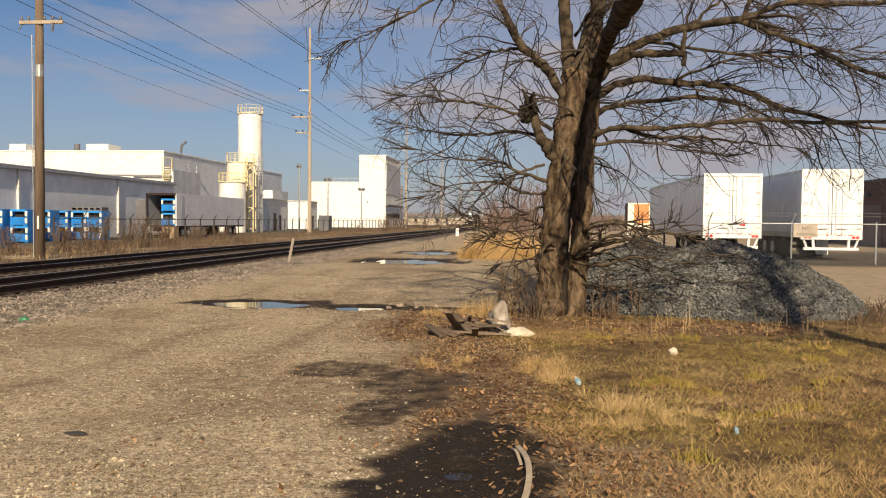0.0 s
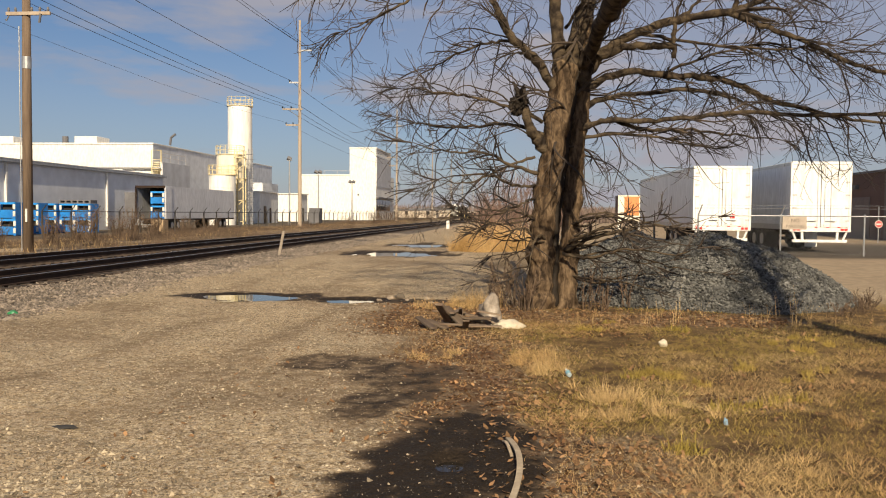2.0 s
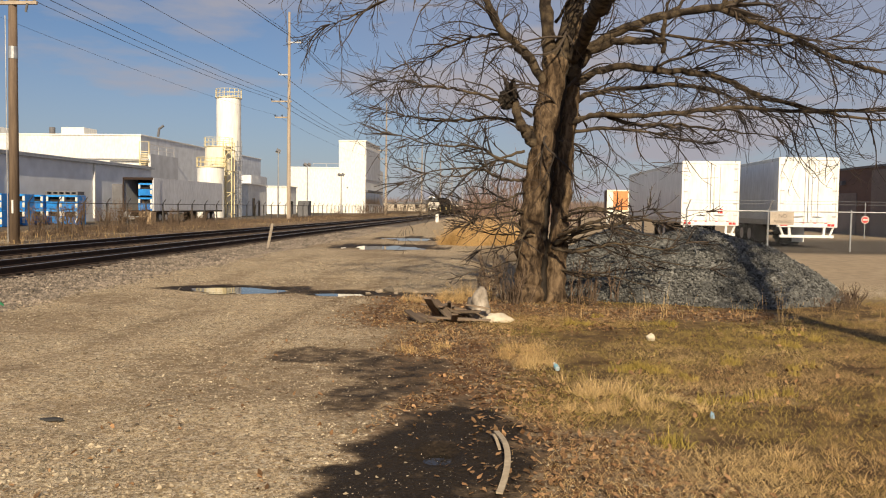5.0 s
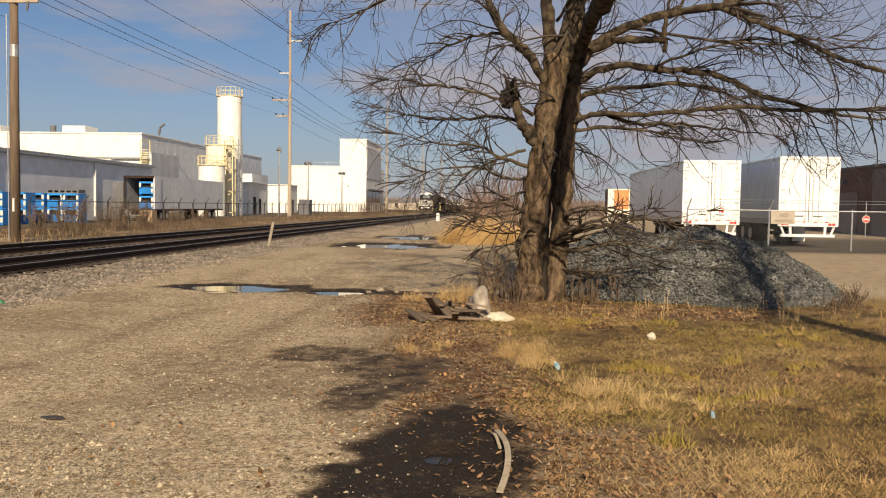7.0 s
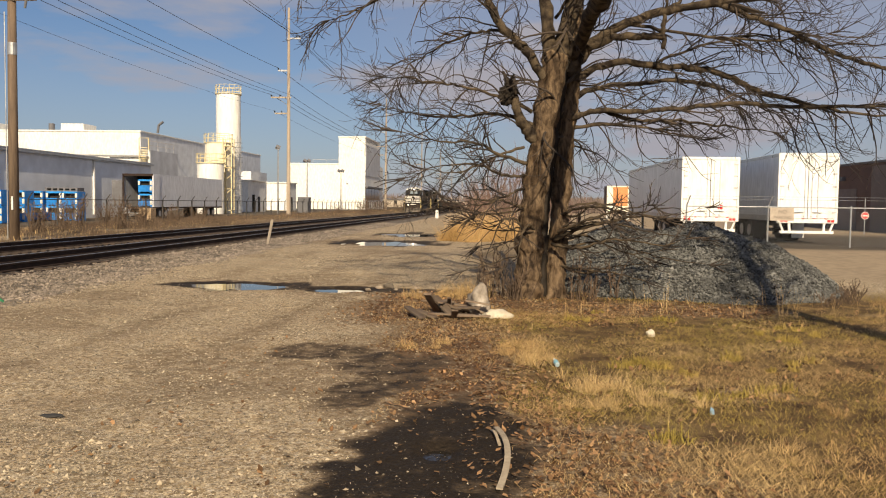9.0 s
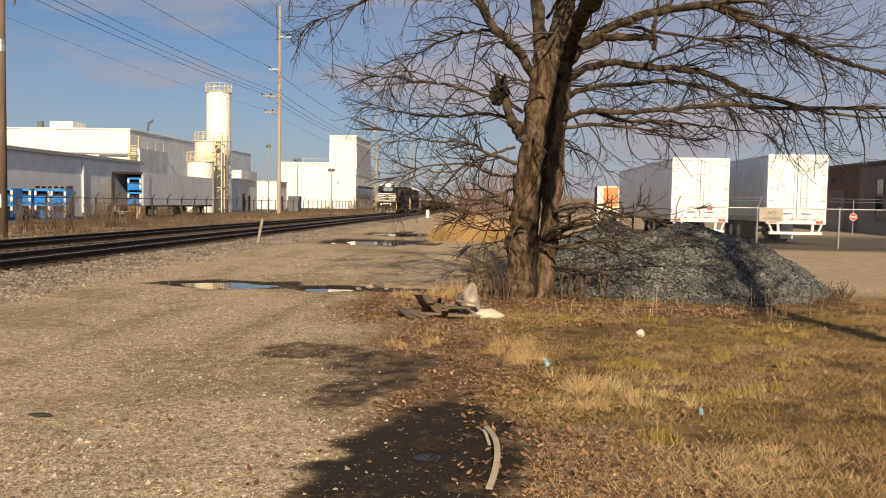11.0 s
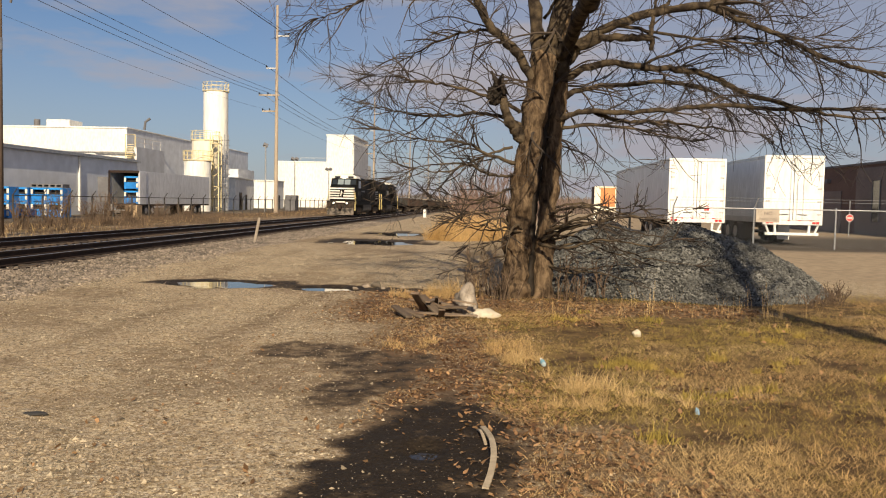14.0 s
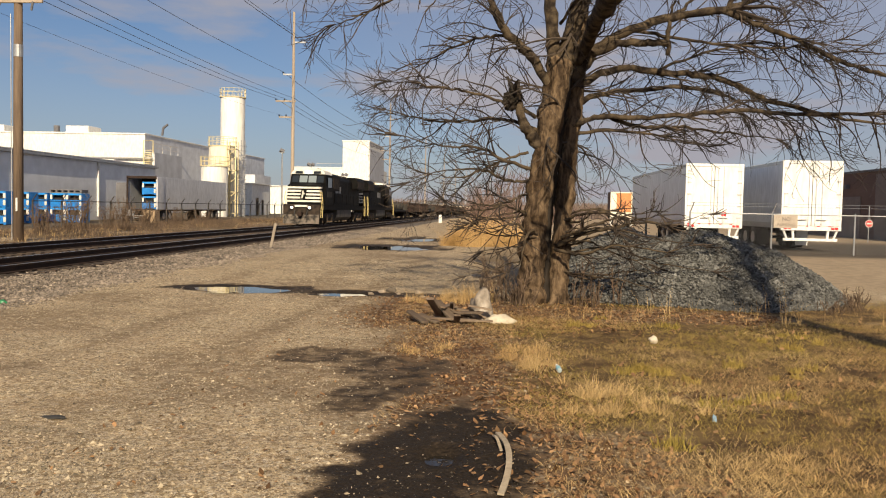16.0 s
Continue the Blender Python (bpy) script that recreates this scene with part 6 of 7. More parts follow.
lead_loco, lead_wheels, LOCO_L = locomotive("lead_locomotive", "black diesel locomotive with white nose stripes and lit lamps", True)
second_loco = copy_thing(lead_loco, pose(FAR_TRACK, 300, RAIL_Z))
second_loco.name = "trailing_locomotive"
second_loco["label"] = "second black diesel locomotive coupled behind the lead one"
consist = [(lead_loco, 0.0, 0), (second_loco, 2 * LOCO_L + 0.3, 180)]  # the second one runs long hood first
gon, CAR_L = gondola("gondola", "rusty open gondola freight car with dark load", RUST_CAR)
flat, _ = gondola("flat", "low dark flatcar carrying steel coils", CAR_GREY)
at = 2 * (LOCO_L + 0.3)
for k in range(18):
    src = gon if k % 3 else flat
    car = src if k in (0, 1) else copy_thing(src, pose(FAR_TRACK, 300, RAIL_Z))
    consist.append((car, at, 0))
    at += CAR_L + 0.35

SPEED, FRONT_END = 12.35, 64.4


def front(t):
    return FRONT_END + SPEED * (16.0 - t)


# ---- loose stones on lane and ballast ----
def spread(n, x0, x1, y0, y1, power=1.6):
    """Random places, denser near the camera."""
    return rng.uniform(x0, x1, n), y0 + (y1 - y0) * rng.random(n) ** power


def in_water(x, y):
    m = np.zeros(len(x), bool)
    for c in PUDDLES:
        m |= oval(x, y, c) < 0.95
    return m


x, y = spread(150000, -10.5, 1.0, 4.2, 26, 1.7)
ok = (~in_water(x, y)) & (rng.random(len(x)) > 0.85 * grass_mask(x, y)) & (rng.random(len(x)) > 0.97 * step(mud_mask(x, y), 0.1, 0.7)) & (rng.random(len(x)) < 0.35 + 1.4 * fbm(x, y, 0.8) ** 1.5) & (rng.random(len(x)) > 0.6 * litter_mask(x, y))
x, y = x[ok], y[ok]
ob = stones("lane_gravel", np.stack([x, y, ground_z(x, y) + 0.001], -1), (0.0035 + np.minimum(rng.gamma(1.7, 0.0026, len(x)), 0.018)) * (0.8 + 0.03 * y), PEBBLE, flat=0.95, sunk=True)
tagged(ob, "loose tan and pale pebbles on the gravel lane", "gravel", "", "stuff")
x, y = spread(50000, -10.9, -7.6, 9, 75, 1.5)
ok = (rng.random(len(x)) < step(x + 1.2 * (fbm(x, y, 1.5) - 0.5), -7.4, -9.0))
x, y = x[ok], y[ok]
ob = stones("track_ballast", np.stack([x, y, ground_z(x, y) + 0.004], -1), 0.012 + rng.gamma(3, 0.0075, len(x)), ROCK_BALLAST)
tagged(ob, "grey-brown crushed stone ballast beside the rails", "gravel", "", "stuff")
x, y = spread(14000, -18.2, -10.5, 13, 90, 1.4)
ob = stones("oily_ballast", np.stack([x, y, ground_z(x, y) + 0.004], -1), 0.014 + rng.gamma(3, 0.008, len(x)), ROCK_OILY)
tagged(ob, "dark oil-stained ballast between the rails", "gravel", "", "stuff")


# ---- grasses ----
def blades(name, x, y, z, h, w, lean, material, words, category="grass", parent=None, heading=None):
    """Many bent, tapering blades in one mesh."""
    n = len(x)
    a, t = rng.uniform(0, 6.283, n), rng.uniform(0, 6.283, n)
    if heading is not None:
        a = heading
    d = np.stack([np.cos(a), np.sin(a)], -1)
    s = np.stack([np.cos(t), np.sin(t)], -1) * (np.asarray(w) / 2).reshape(-1, 1)
    lean = np.clip(np.abs(lean), 0, 1.45)
    p0 = np.stack([x, y, z], -1)
    rise1, run1 = np.cos(lean * 0.6) * h * 0.5, np.sin(lean * 0.6) * h * 0.5
    rise2, run2 = rise1 + np.cos(lean * 1.25) * h * 0.5, run1 + np.sin(np.minimum(lean * 1.25, 1.57)) * h * 0.5
    v = np.empty((n, 5, 3))
    v[:, 0], v[:, 1] = p0, p0
    v[:, 0, :2] -= s
    v[:, 1, :2] += s
    mid, tip = p0.copy(), p0.copy()
    mid[:, :2] += d * run1[:, None]
    mid[:, 2] += rise1
    tip[:, :2] += d * run2[:, None]
    tip[:, 2] += np.maximum(rise2, 0.004)
    v[:, 2], v[:, 3], v[:, 4] = mid, mid, tip
    v[:, 2, :2] += s * 0.75
    v[:, 3, :2] -= s * 0.75
    o = (np.arange(n) * 5)[:, None]
    f = np.concatenate([o + np.array([[0, 1, 2]]), o + np.array([[0, 2, 3]]), o + np.array([[3, 2, 4]])])
    ob = np_mesh(name, v.reshape(-1, 3), f, material, parent)
    if words:
        tagged(ob, words, category, "", "stuff")
    return ob


x, y = spread(250000, -0.8, 11.5, 4.0, 17.6, 1.45)
g = grass_mask(x, y)
patch = fbm(x, y, 1.6)
ok = (rng.random(len(x)) < g * (0.10 + 1.3 * step(0.5 * fbm(x, y, 0.6) + 0.5 * fbm(x + 7, y, 1.7), 0.38, 0.60))) & (pile_z(x, y) < 0.02)
x, y, patch = x[ok], y[ok], patch[ok]
green = rng.random(len(x)) < step(patch, 0.40, 0.54) * 0.92
h = 0.035 + 0.075 * rng.random(len(x)) * (0.3 + 1.3 * fbm(x, y, 0.8))
lean = rng.normal(1.28, 0.25, len(x))
blades("winter_turf", x[green], y[green], ground_z(x[green], y[green]), 0.88 * h[green], rng.uniform(0.0017, 0.0036, green.sum()), lean[green], GREEN_GRASS, "short olive-green winter grass, matted and patchy")
q = ~green
blades("dry_turf", x[q], y[q], ground_z(x[q], y[q]), h[q] * 1.25, rng.uniform(0.0016, 0.0034, q.sum()), lean[q] + 0.2, STRAW, "short tan dried grass, matted flat")


def clump(cx, cy, rx, ry, n, h0, h1, lean=0.8, w=0.0045, words="tall blond dried grass clump", material=None, name="grass_clump"):
    tufts = max(1, n // 70)
    k = rng.integers(0, tufts, n)
    tx, ty, ts = cx + rx * rng.normal(0, 0.42, tufts), cy + ry * rng.normal(0, 0.42, tufts), rng.uniform(0.55, 1.15, tufts)
    sweep = rng.uniform(0, 6.283, tufts)
    r, a = np.sqrt(rng.random(n)), rng.uniform(0, 6.283, n)
    spread_r = min(0.10 if h1 < 0.8 else 0.3, rx) * ts[k] * r
    x, y = tx[k] + spread_r * np.cos(a), ty[k] + spread_r * np.sin(a)
    hh = rng.uniform(h0, h1, n) * ts[k] * rng.choice([0.55, 1.0, 1.0, 1.25], n)
    a = a + 0.9 * np.sin(sweep[k] - a)
    return blades(name, x, y, ground_z(x, y), hh, rng.uniform(0.7, 1.4, n) * w, np.abs(rng.normal(lean, 0.4, n)) * (0.35 + 0.9 * r), material or STRAW, words, heading=a + rng.normal(0, 1.5, n))


# blond clumps in the near grass
for cx, cy, rx, ry, n, h0, h1, le in ((0.35, 9.0, 0.5, 0.6, 1100, 0.10, 0.26, 1.15), (0.15, 9.6, 0.4, 0.3, 500, 0.08, 0.2, 1.2), (0.95, 7.7, 0.55, 0.5, 700, 0.12, 0.30, 1.15), (1.3, 7.2, 0.5, 0.4, 380, 0.10, 0.24, 1.1), (0.8, 6.8, 0.4, 0.4, 380, 0.08, 0.22, 1.25), (-0.75, 9.7, 0.45, 0.25, 420, 0.08, 0.2, 1.25),
                                       (2.1, 5.5, 0.8, 0.5, 700, 0.06, 0.15, 1.2), (2.9, 7.4, 0.8, 0.5, 500, 0.08, 0.18, 1.1), (-0.55, 14.9, 0.7, 0.5, 1100, 0.2, 0.45, 0.7), (-1.2, 14.6, 0.5, 0.4, 450, 0.15, 0.32, 0.8), (-0.7, 12.7, 0.8, 0.3, 260, 0.1, 0.26, 0.9)):
    clump(cx, cy, rx, ry, n, h0, h1, le, 0.0036)
# thin tall stalks standing before the rock heap
for k in range(34):
    cx = rng.uniform(0.9, 6.2)
    clump(cx, rng.uniform(12.6, 14.3), 0.06, 0.06, 7, 0.2, 0.55, 0.4, 0.0035, "thin dry seed stalks", name="seed_stalk")
# greener tufts
for k in range(34):
    cx, cy = rng.uniform(1.2, 5.0), rng.uniform(5.5, 13.0)
    clump(cx, cy, 0.3, 0.22, 160, 0.05, 0.13, 0.7, 0.007, "low olive-green grass tuft", GREEN_GRASS, "grass_tuft")
# long straw lying matted over the whole verge
x, y = spread(120000, -0.6, 9, 4.2, 15.5, 1.5)
ok = (rng.random(len(x)) < grass_mask(x, y) * np.maximum(step(fbm(x + 40, y, 1.5), 0.44, 0.62), 0.9 * step(y + 1.5 * (fbm(x, y, 1.0) - 0.5), 7.0, 5.6) * step(x, 1.1, 1.9))) & (pile_z(x, y) < 0.02)
x, y = x[ok], y[ok]
blades("matted_straw", x, y, ground_z(x, y) + 0.015, rng.uniform(0.05, 0.15, len(x)), rng.uniform(0.0013, 0.0027, len(x)), rng.normal(1.38, 0.12, len(x)), STRAW, "long dry straw lying flat over the grass", heading=rng.normal(0.2, 0.7, len(x)) + 3.14 * (rng.random(len(x)) < 0.5))
# straw lying in the litter
x, y = spread(20000, -1.8, 1.9, 4.2, 15, 1.3)
ok = (rng.random(len(x)) < litter_mask(x, y) * step(fbm(x, y, 0.8), 0.35, 0.6)) & (mud_mask(x, y) < 0.25)
x, y = x[ok], y[ok]
blades("fallen_straw", x, y, ground_z(x, y) + 0.004, rng.uniform(0.05, 0.16, len(x)), rng.uniform(0.0015, 0.003, len(x)), rng.normal(1.42, 0.08, len(x)), STRAW, "loose straw lying on brown soil")
# reed clump up the lane
for cx, cy, rx, ry, n, hh in ((-1.75, 37.0, 0.9, 0.7, 5200, 1.15), (-0.6, 37.6, 1.0, 0.8, 5200, 1.35), (0.6, 38.2, 0.8, 0.8, 2600, 1.15)):
    clump(cx, cy, rx, ry, n, 0.3 * hh, 1.1 * hh, 0.6, 0.009, "golden dry reed grass clump beside the lane", REED, "reed_clump")
# brown brush along the far side of the railway
x, y = rng.uniform(-26.5, -18.6, 60000), 24 + 130 * rng.random(60000) ** 1.5
ok = rng.random(len(x)) < step(fbm(x, y, 2.5), 0.25, 0.6)
x, y = x[ok], y[ok]
blades("trackside_brush", x, y, ground_z(x, y), rng.uniform(0.12, 0.55, len(x)) * (0.3 + 1.2 * fbm(x, y, 3.0)), rng.uniform(0.008, 0.02, len(x)), rng.normal(0.4, 0.3, len(x)), BRUSH, "brown dry weeds along the railway fence", "weeds")
x, y = rng.uniform(-26.5, -18.8, 4500), 24 + 150 * rng.random(4500) ** 1.5
blades("trackside_straw", x, y, ground_z(x, y), rng.uniform(0.1, 0.4, len(x)), rng.uniform(0.008, 0.018, len(x)), rng.normal(0.6, 0.3, len(x)), STRAW, "tan dry grass along the railway fence", "grass")


# ---- fallen leaves ----
def leaves(name, x, y, size, words, material=None, lift=0.006):
    n = len(x)
    u = np.array([(-1, 0, 0.15), (-0.25, -0.55, 0.0), (0.3, -0.42, 0.12), (1, 0, 0.05), (0.35, 0.5, 0.0), (-0.3, 0.45, 0.18)])
    v = u[None] * rng.uniform(0.7, 1.3, (n, 6, 1)) * np.asarray(size).reshape(-1, 1, 1)
    a, b = rng.uniform(0, 6.283, n)[:, None], rng.normal(0, 0.45, n)[:, None]
    X, Y, Z = v[..., 0], v[..., 1], v[..., 2]
    X, Z = X * np.cos(b) + Z * np.sin(b), -X * np.sin(b) + Z * np.cos(b)
    X, Y = X * np.cos(a) - Y * np.sin(a), X * np.sin(a) + Y * np.cos(a)
    base = np.stack([x, y, ground_z(x, y) + lift + rng.random(n) * 0.012], -1)
    v = np.stack([X, Y, Z], -1) + base[:, None]
    o = (np.arange(n) * 6)[:, None]
    f = np.concatenate([o + np.array([[0, 1, 5]]), o + np.array([[1, 2, 4]]), o + np.array([[1, 4, 5]]), o + np.array([[2, 3, 4]])])
    return tagged(np_mesh(name, v.reshape(-1, 3), f, material or LEAF), words, "leaves", "", "stuff")


x, y = spread(36000, -3.0, 4.5, 4.2, 16, 1.1)
ok = (rng.random(len(x)) < 0.05 + 0.95 * litter_mask(x, y)) & (~in_water(x, y)) & (rng.random(len(x)) > 0.9 * step(mud_mask(x, y), 0.15, 0.5))
x, y = x[ok], y[ok]
leaves("leaf_litter", x, y, rng.uniform(0.008, 0.034, len(x)), "brown dead leaf litter under the tree")
x, y = spread(900, 0.2, 7, 4.5, 14, 1.2)
leaves("scattered_leaf_bits", x, y, rng.uniform(0.015, 0.04, len(x)), "pale brown leaves scattered in the grass", lift=0.04)
x, y = rng.uniform(-0.2, 1.9, 700), rng.uniform(4.3, 8.2, 700)
ok = litter_mask(x, y) > 0.3
leaves("fallen_leaves", x[ok], y[ok], rng.uniform(0.018, 0.042, ok.sum()), "broad pale brown leaves lying flat on soil", lift=0.01)
x, y = rng.uniform(-1.9, 0.5, 1700), 4.4 + 5.0 * rng.random(1700) ** 1.3
ok = mud_mask(x, y) > 0.3
x, y = x[ok], y[ok]
ob = leaves("mud_leaves", x, y, rng.uniform(0.003, 0.008, len(x)), "pale leaf scraps and chips lying in black mud", CHIP, 0.034)


# ---- shrubs ----
def shrub(cx, cy, r, h, stems, words, material, seed):
    q = random.Random(seed)
    mb = Mesh()
    for _ in range(stems):
        a = q.uniform(0, 6.283)
        p = Vector((q.gauss(0, 0.2 * r), q.gauss(0, 0.2 * r), 0))
        d = Vector((math.cos(a) * q.uniform(0.1, 0.9) * r / h, math.sin(a) * q.uniform(0.1, 0.9) * r / h, 1)).normalized()
        ln = h * q.uniform(0.5, 1.05)
        pts, n = [p.copy()], 7
        for k in range(n):
            d = (d + Vector((q.gauss(0, 0.12), q.gauss(0, 0.12), 0.03))).normalized()
            p = p + d * ln / n
            pts.append(p.copy())
            for _ in range(2 if k > 1 else 0):
                s = (d * 0.7 + Vector((q.gauss(0, 0.6), q.gauss(0, 0.6), q.gauss(0.1, 0.3)))).normalized()
                l2 = ln * q.uniform(0.08, 0.25)
                mb.tube([p, p + s * l2 * 0.5 + Vector((0, 0, 0.02)), p + s * l2], [0.005 + 0.0022 * h, 0.003 + 0.0015 * h, 0.002], 3, caps=False)
        mb.tube(pts, [0.012 * h * (1 - k / (n + 1)) ** 0.8 * 0.5 + 0.004 for k in range(n + 1)], 4, caps=False)
    return single("shrub", mb, material, words, "shrub", "bare shrubs", at=(cx, cy, 0))


PINK_TWIG = surf("reddish_twig", (0.20, 0.135, 0.11), (0.15, 0.105, 0.09), 0.6, 0.9, fine=6, bump=0, per_piece=0.3, spec=0.2)
for i, (cx, cy, r, h) in enumerate(((-0.6, 52, 2.2, 4.3), (1.2, 55, 2.4, 5.0), (3.2, 58, 2.4, 4.0), (-1.5, 66, 2.2, 3.6), (0.2, 46, 1.5, 2.6), (-3.0, 95, 2.5, 3.8), (5.5, 70, 3.0, 3.6), (-2.2, 80, 2.2, 3.6))):
    shrub(cx, cy, r, h, 34, "bare reddish-brown shrub thicket beside the lane", PINK_TWIG, i)
for i, (cx, cy, r, h) in enumerate(((-20.5, 125, 2.5, 2.2), (-22.0, 140, 3.5, 2.9), (-21.0, 150, 3.5, 2.7), (-20.5, 165, 3.5, 2.6), (-20.5, 178, 3.0, 2.6), (-21.5, 110, 1.6, 1.4), (-22.6, 34.5, 0.9, 1.3), (-23.0, 42, 1.2, 1.6), (-24.2, 51, 1.0, 1.8), (-24.3, 46.0, 1.0, 1.9), (-23.2, 47.5, 1.2, 1.5), (-24.8, 56, 1.2, 1.7), (-24.0, 59.5, 1.2, 1.3), (-22.3, 38.5, 1.0, 1.5), (-24.5, 66, 1.3, 1.2), (-21.5, 215, 4, 3.4), (-20.5, 260, 5, 4))):
    shrub(cx, cy, r, h, 44, "bare brown shrub along the railway fence", BRUSH, 40 + i)
for i, (cx, cy, r, h) in enumerate(((6.1, 14.9, 0.5, 0.32), (6.5, 15.5, 0.5, 0.4), (5.7, 14.5, 0.4, 0.25))):
    shrub(cx, cy, r, h, 18, "low brown weeds at the rock heap's foot", BRUSH, 90 + i)
# suckers and dead stems round the tree's foot
for i, (dx, dy, h) in enumerate(((-0.45, -0.2, 0.8), (-0.75, 0.1, 1.0), (-0.2, -0.35, 0.5), (0.75, -0.15, 0.9), (1.1, 0.15, 0.7), (0.95, -0.35, 0.5), (-1.0, 0.5, 0.7), (-0.6, 0.4, 1.1), (-0.85, -0.3, 0.8), (0.55, 0.5, 0.9), (1.5, 0.3, 0.8), (-0.35, -0.5, 0.7))):
    shrub(TREE.x + dx, TREE.y + dy, 0.3, 0.85 * h, 8, "thin bare suckers at the tree's foot", BRUSH, 70 + i)

# ---- bare tree out of view to the east, whose trunk shades the rock heap ----
side = Mesh()
side.tube([(0, 0, -0.1), (0, 0, 0.4), (0.02, 0.0, 2.5), (-0.05, 0.05, 5.0), (0.02, 0.1, 7.5), (0.0, 0.1, 9.5)], [0.34, 0.24, 0.21, 0.17, 0.11, 0.03], 12)
side_tree = thing("tree", 5.95, 3.6, 0, "bare brown tree standing behind the grass", "tree")
part("trunk", side, BARK, side_tree, smooth=True)
WOODWORK.thin = Mesh()
for k in range(46):
    z, a = trng.uniform(4.0, 9.3), trng.uniform(0, 6.283)
    grow(Vector((0, 0.05, z)), Vector((math.cos(a), 0.6 * math.sin(a), 0.5)), trng.uniform(1.2, 2.2), 0.035, 0, 0.02)
part("crown", WOODWORK.thin, TWIG, side_tree)

# ---- distance ----
x, y = rng.uniform(-700, 900, 60000), rng.uniform(620, 1000, 60000)
w = fbm(x, y, 90.0)
ok = rng.random(len(x)) < step(w, 0.3, 0.6)
x, y, w = x[ok], y[ok], w[ok]
blades("far_woods", x, y, np.zeros(len(x)), rng.uniform(3, 9, len(x)) * (0.5 + w), rng.uniform(0.5, 1.6, len(x)), rng.normal(0.15, 0.12, len(x)), FAR_TREES, "distant belt of bare brown woods on the horizon", "woods")
x, y = rng.uniform(6, 140, 16000), rng.uniform(150, 330, 16000)
blades("field_thicket", x, y, np.zeros(len(x)), rng.uniform(1.0, 4.5, len(x)) * (0.3 + fbm(x, y, 25)), rng.uniform(0.1, 0.4, len(x)), rng.normal(0.2, 0.2, len(x)), FAR_TREES, "bare brown thicket beyond the truck yard", "thicket")


def far_house(x, y, w, d, h, words, material=HOUSE_PALE):
    s = thing("house", x, y, 0, words, "house", "far houses")
    part("wall", Mesh().box(-w / 2, w / 2, 0, d, 0, h), material, s)
    part("roof", Mesh().prism([(-w / 2 - 0.4, h), (w / 2 + 0.4, h), (0, h + 0.07 * w)], -0.4, d + 0.4), ROOF_DARK, s, "dark gable roof")
    for k in (-0.28, 0.28):
        part("window", Mesh().box(w * k - 0.6, w * k + 0.6, -0.06, 0, 1.0, 2.4), GLASS_DARK, s)


for x, y, w, d, h in ((-34, 300, 14, 10, 2.6), (-52, 330, 18, 12, 3.0), (-20, 360, 12, 10, 2.6), (-36, 420, 26, 12, 3.2)):
    far_house(x, y, w, d, h, "pale low house far along the railway")
for x, y, h in ((-19, 420, 22), (-9, 560, 30), (4, 700, 38)):
    single("mast", Mesh().tube([(0, 0, 0), (0, 0, h)], [0.35, 0.2], 6), GALV, "thin pale mast far away on the horizon", "mast", "far masts", at=(x, y, 0))


# ---- small things on the ground ----
def gz(x, y):
    return float(ground_z(np.array([x]), np.array([y]))[0])


for x, y, ln, w, th, tilt, turn in ((-1.22, 12.0, 0.62, 0.11, 0.035, 8, -62), (-0.98, 12.25, 0.62, 0.12, 0.04, 30, 78), (-0.82, 12.2, 0.55, 0.12, 0.04, 24, -55), (-0.62, 12.5, 0.55, 0.10, 0.035, 6, 12), (-0.55, 12.35, 0.5, 0.09, 0.03, 12, 40), (-0.48, 12.75, 0.6, 0.1, 0.03, 10, 5), (-0.68, 12.0, 0.7, 0.08, 0.03, 2, 6), (-0.8, 12.65, 0.45, 0.09, 0.03, 14, -20), (-0.35, 11.95, 0.5, 0.06, 0.025, 1, 12)):
    mb = Mesh().box(-ln / 2, ln / 2, -w / 2, w / 2, 0, th)
    ob = single("plank", mb, PLANK, "broken weathered plank in a heap by the tree", "plank", "heap of scrap wood", bevel=0.006)
    ob.matrix_world = pose(x, y, gz(x, y) + 0.04 + abs(math.sin(radians(tilt))) * ln / 2, 0, tilt, turn)


prng = random.Random(5)
for k in range(11):
    ln, w = prng.uniform(0.3, 0.62), prng.uniform(0.05, 0.11)
    x, y = -0.78 + prng.gauss(0, 0.22), 12.35 + prng.gauss(0, 0.18)
    ob = single("plank", Mesh().box(-ln / 2, ln / 2, -w / 2, w / 2, 0, 0.028), PLANK, "broken weathered plank in a heap by the tree", "plank", "heap of scrap wood", bevel=0.005)
    ob.matrix_world = pose(x, y, gz(x, y) + 0.04 + 0.018 * k, prng.gauss(0, 8), prng.gauss(0, 12), prng.uniform(-90, 90))


def lump(name, x, y, rx, ry, rz, material, words, category, seed, top=0.0, dents=0.25):
    """A crumpled soft body."""
    bm = bmesh.new()
    bmesh.ops.create_icosphere(bm, subdivisions=3, radius=1)
    for v in bm.verts:
        k = 1 + dents * noise.noise(v.co * 1.7 + Vector((seed, 0, 0))) + 0.5 * dents * noise.noise(v.co * 4.5 + Vector((0, seed, 0)))
        v.co = Vector((v.co.x * rx * (1 - top * max(0, v.co.z)), v.co.y * ry * (1 - top * max(0, v.co.z)), max(v.co.z, -0.55) * rz)) * k
    me = bpy.data.meshes.new(name)
    bm.to_mesh(me)
    bm.free()
    me.polygons.foreach_set("use_smooth", [True] * len(me.polygons))
    me.materials.append(material)
    ob = new(name, me)
    ob.location = (x, y, gz(x, y) + 0.5 * rz)
    return tagged(ob, words, category)


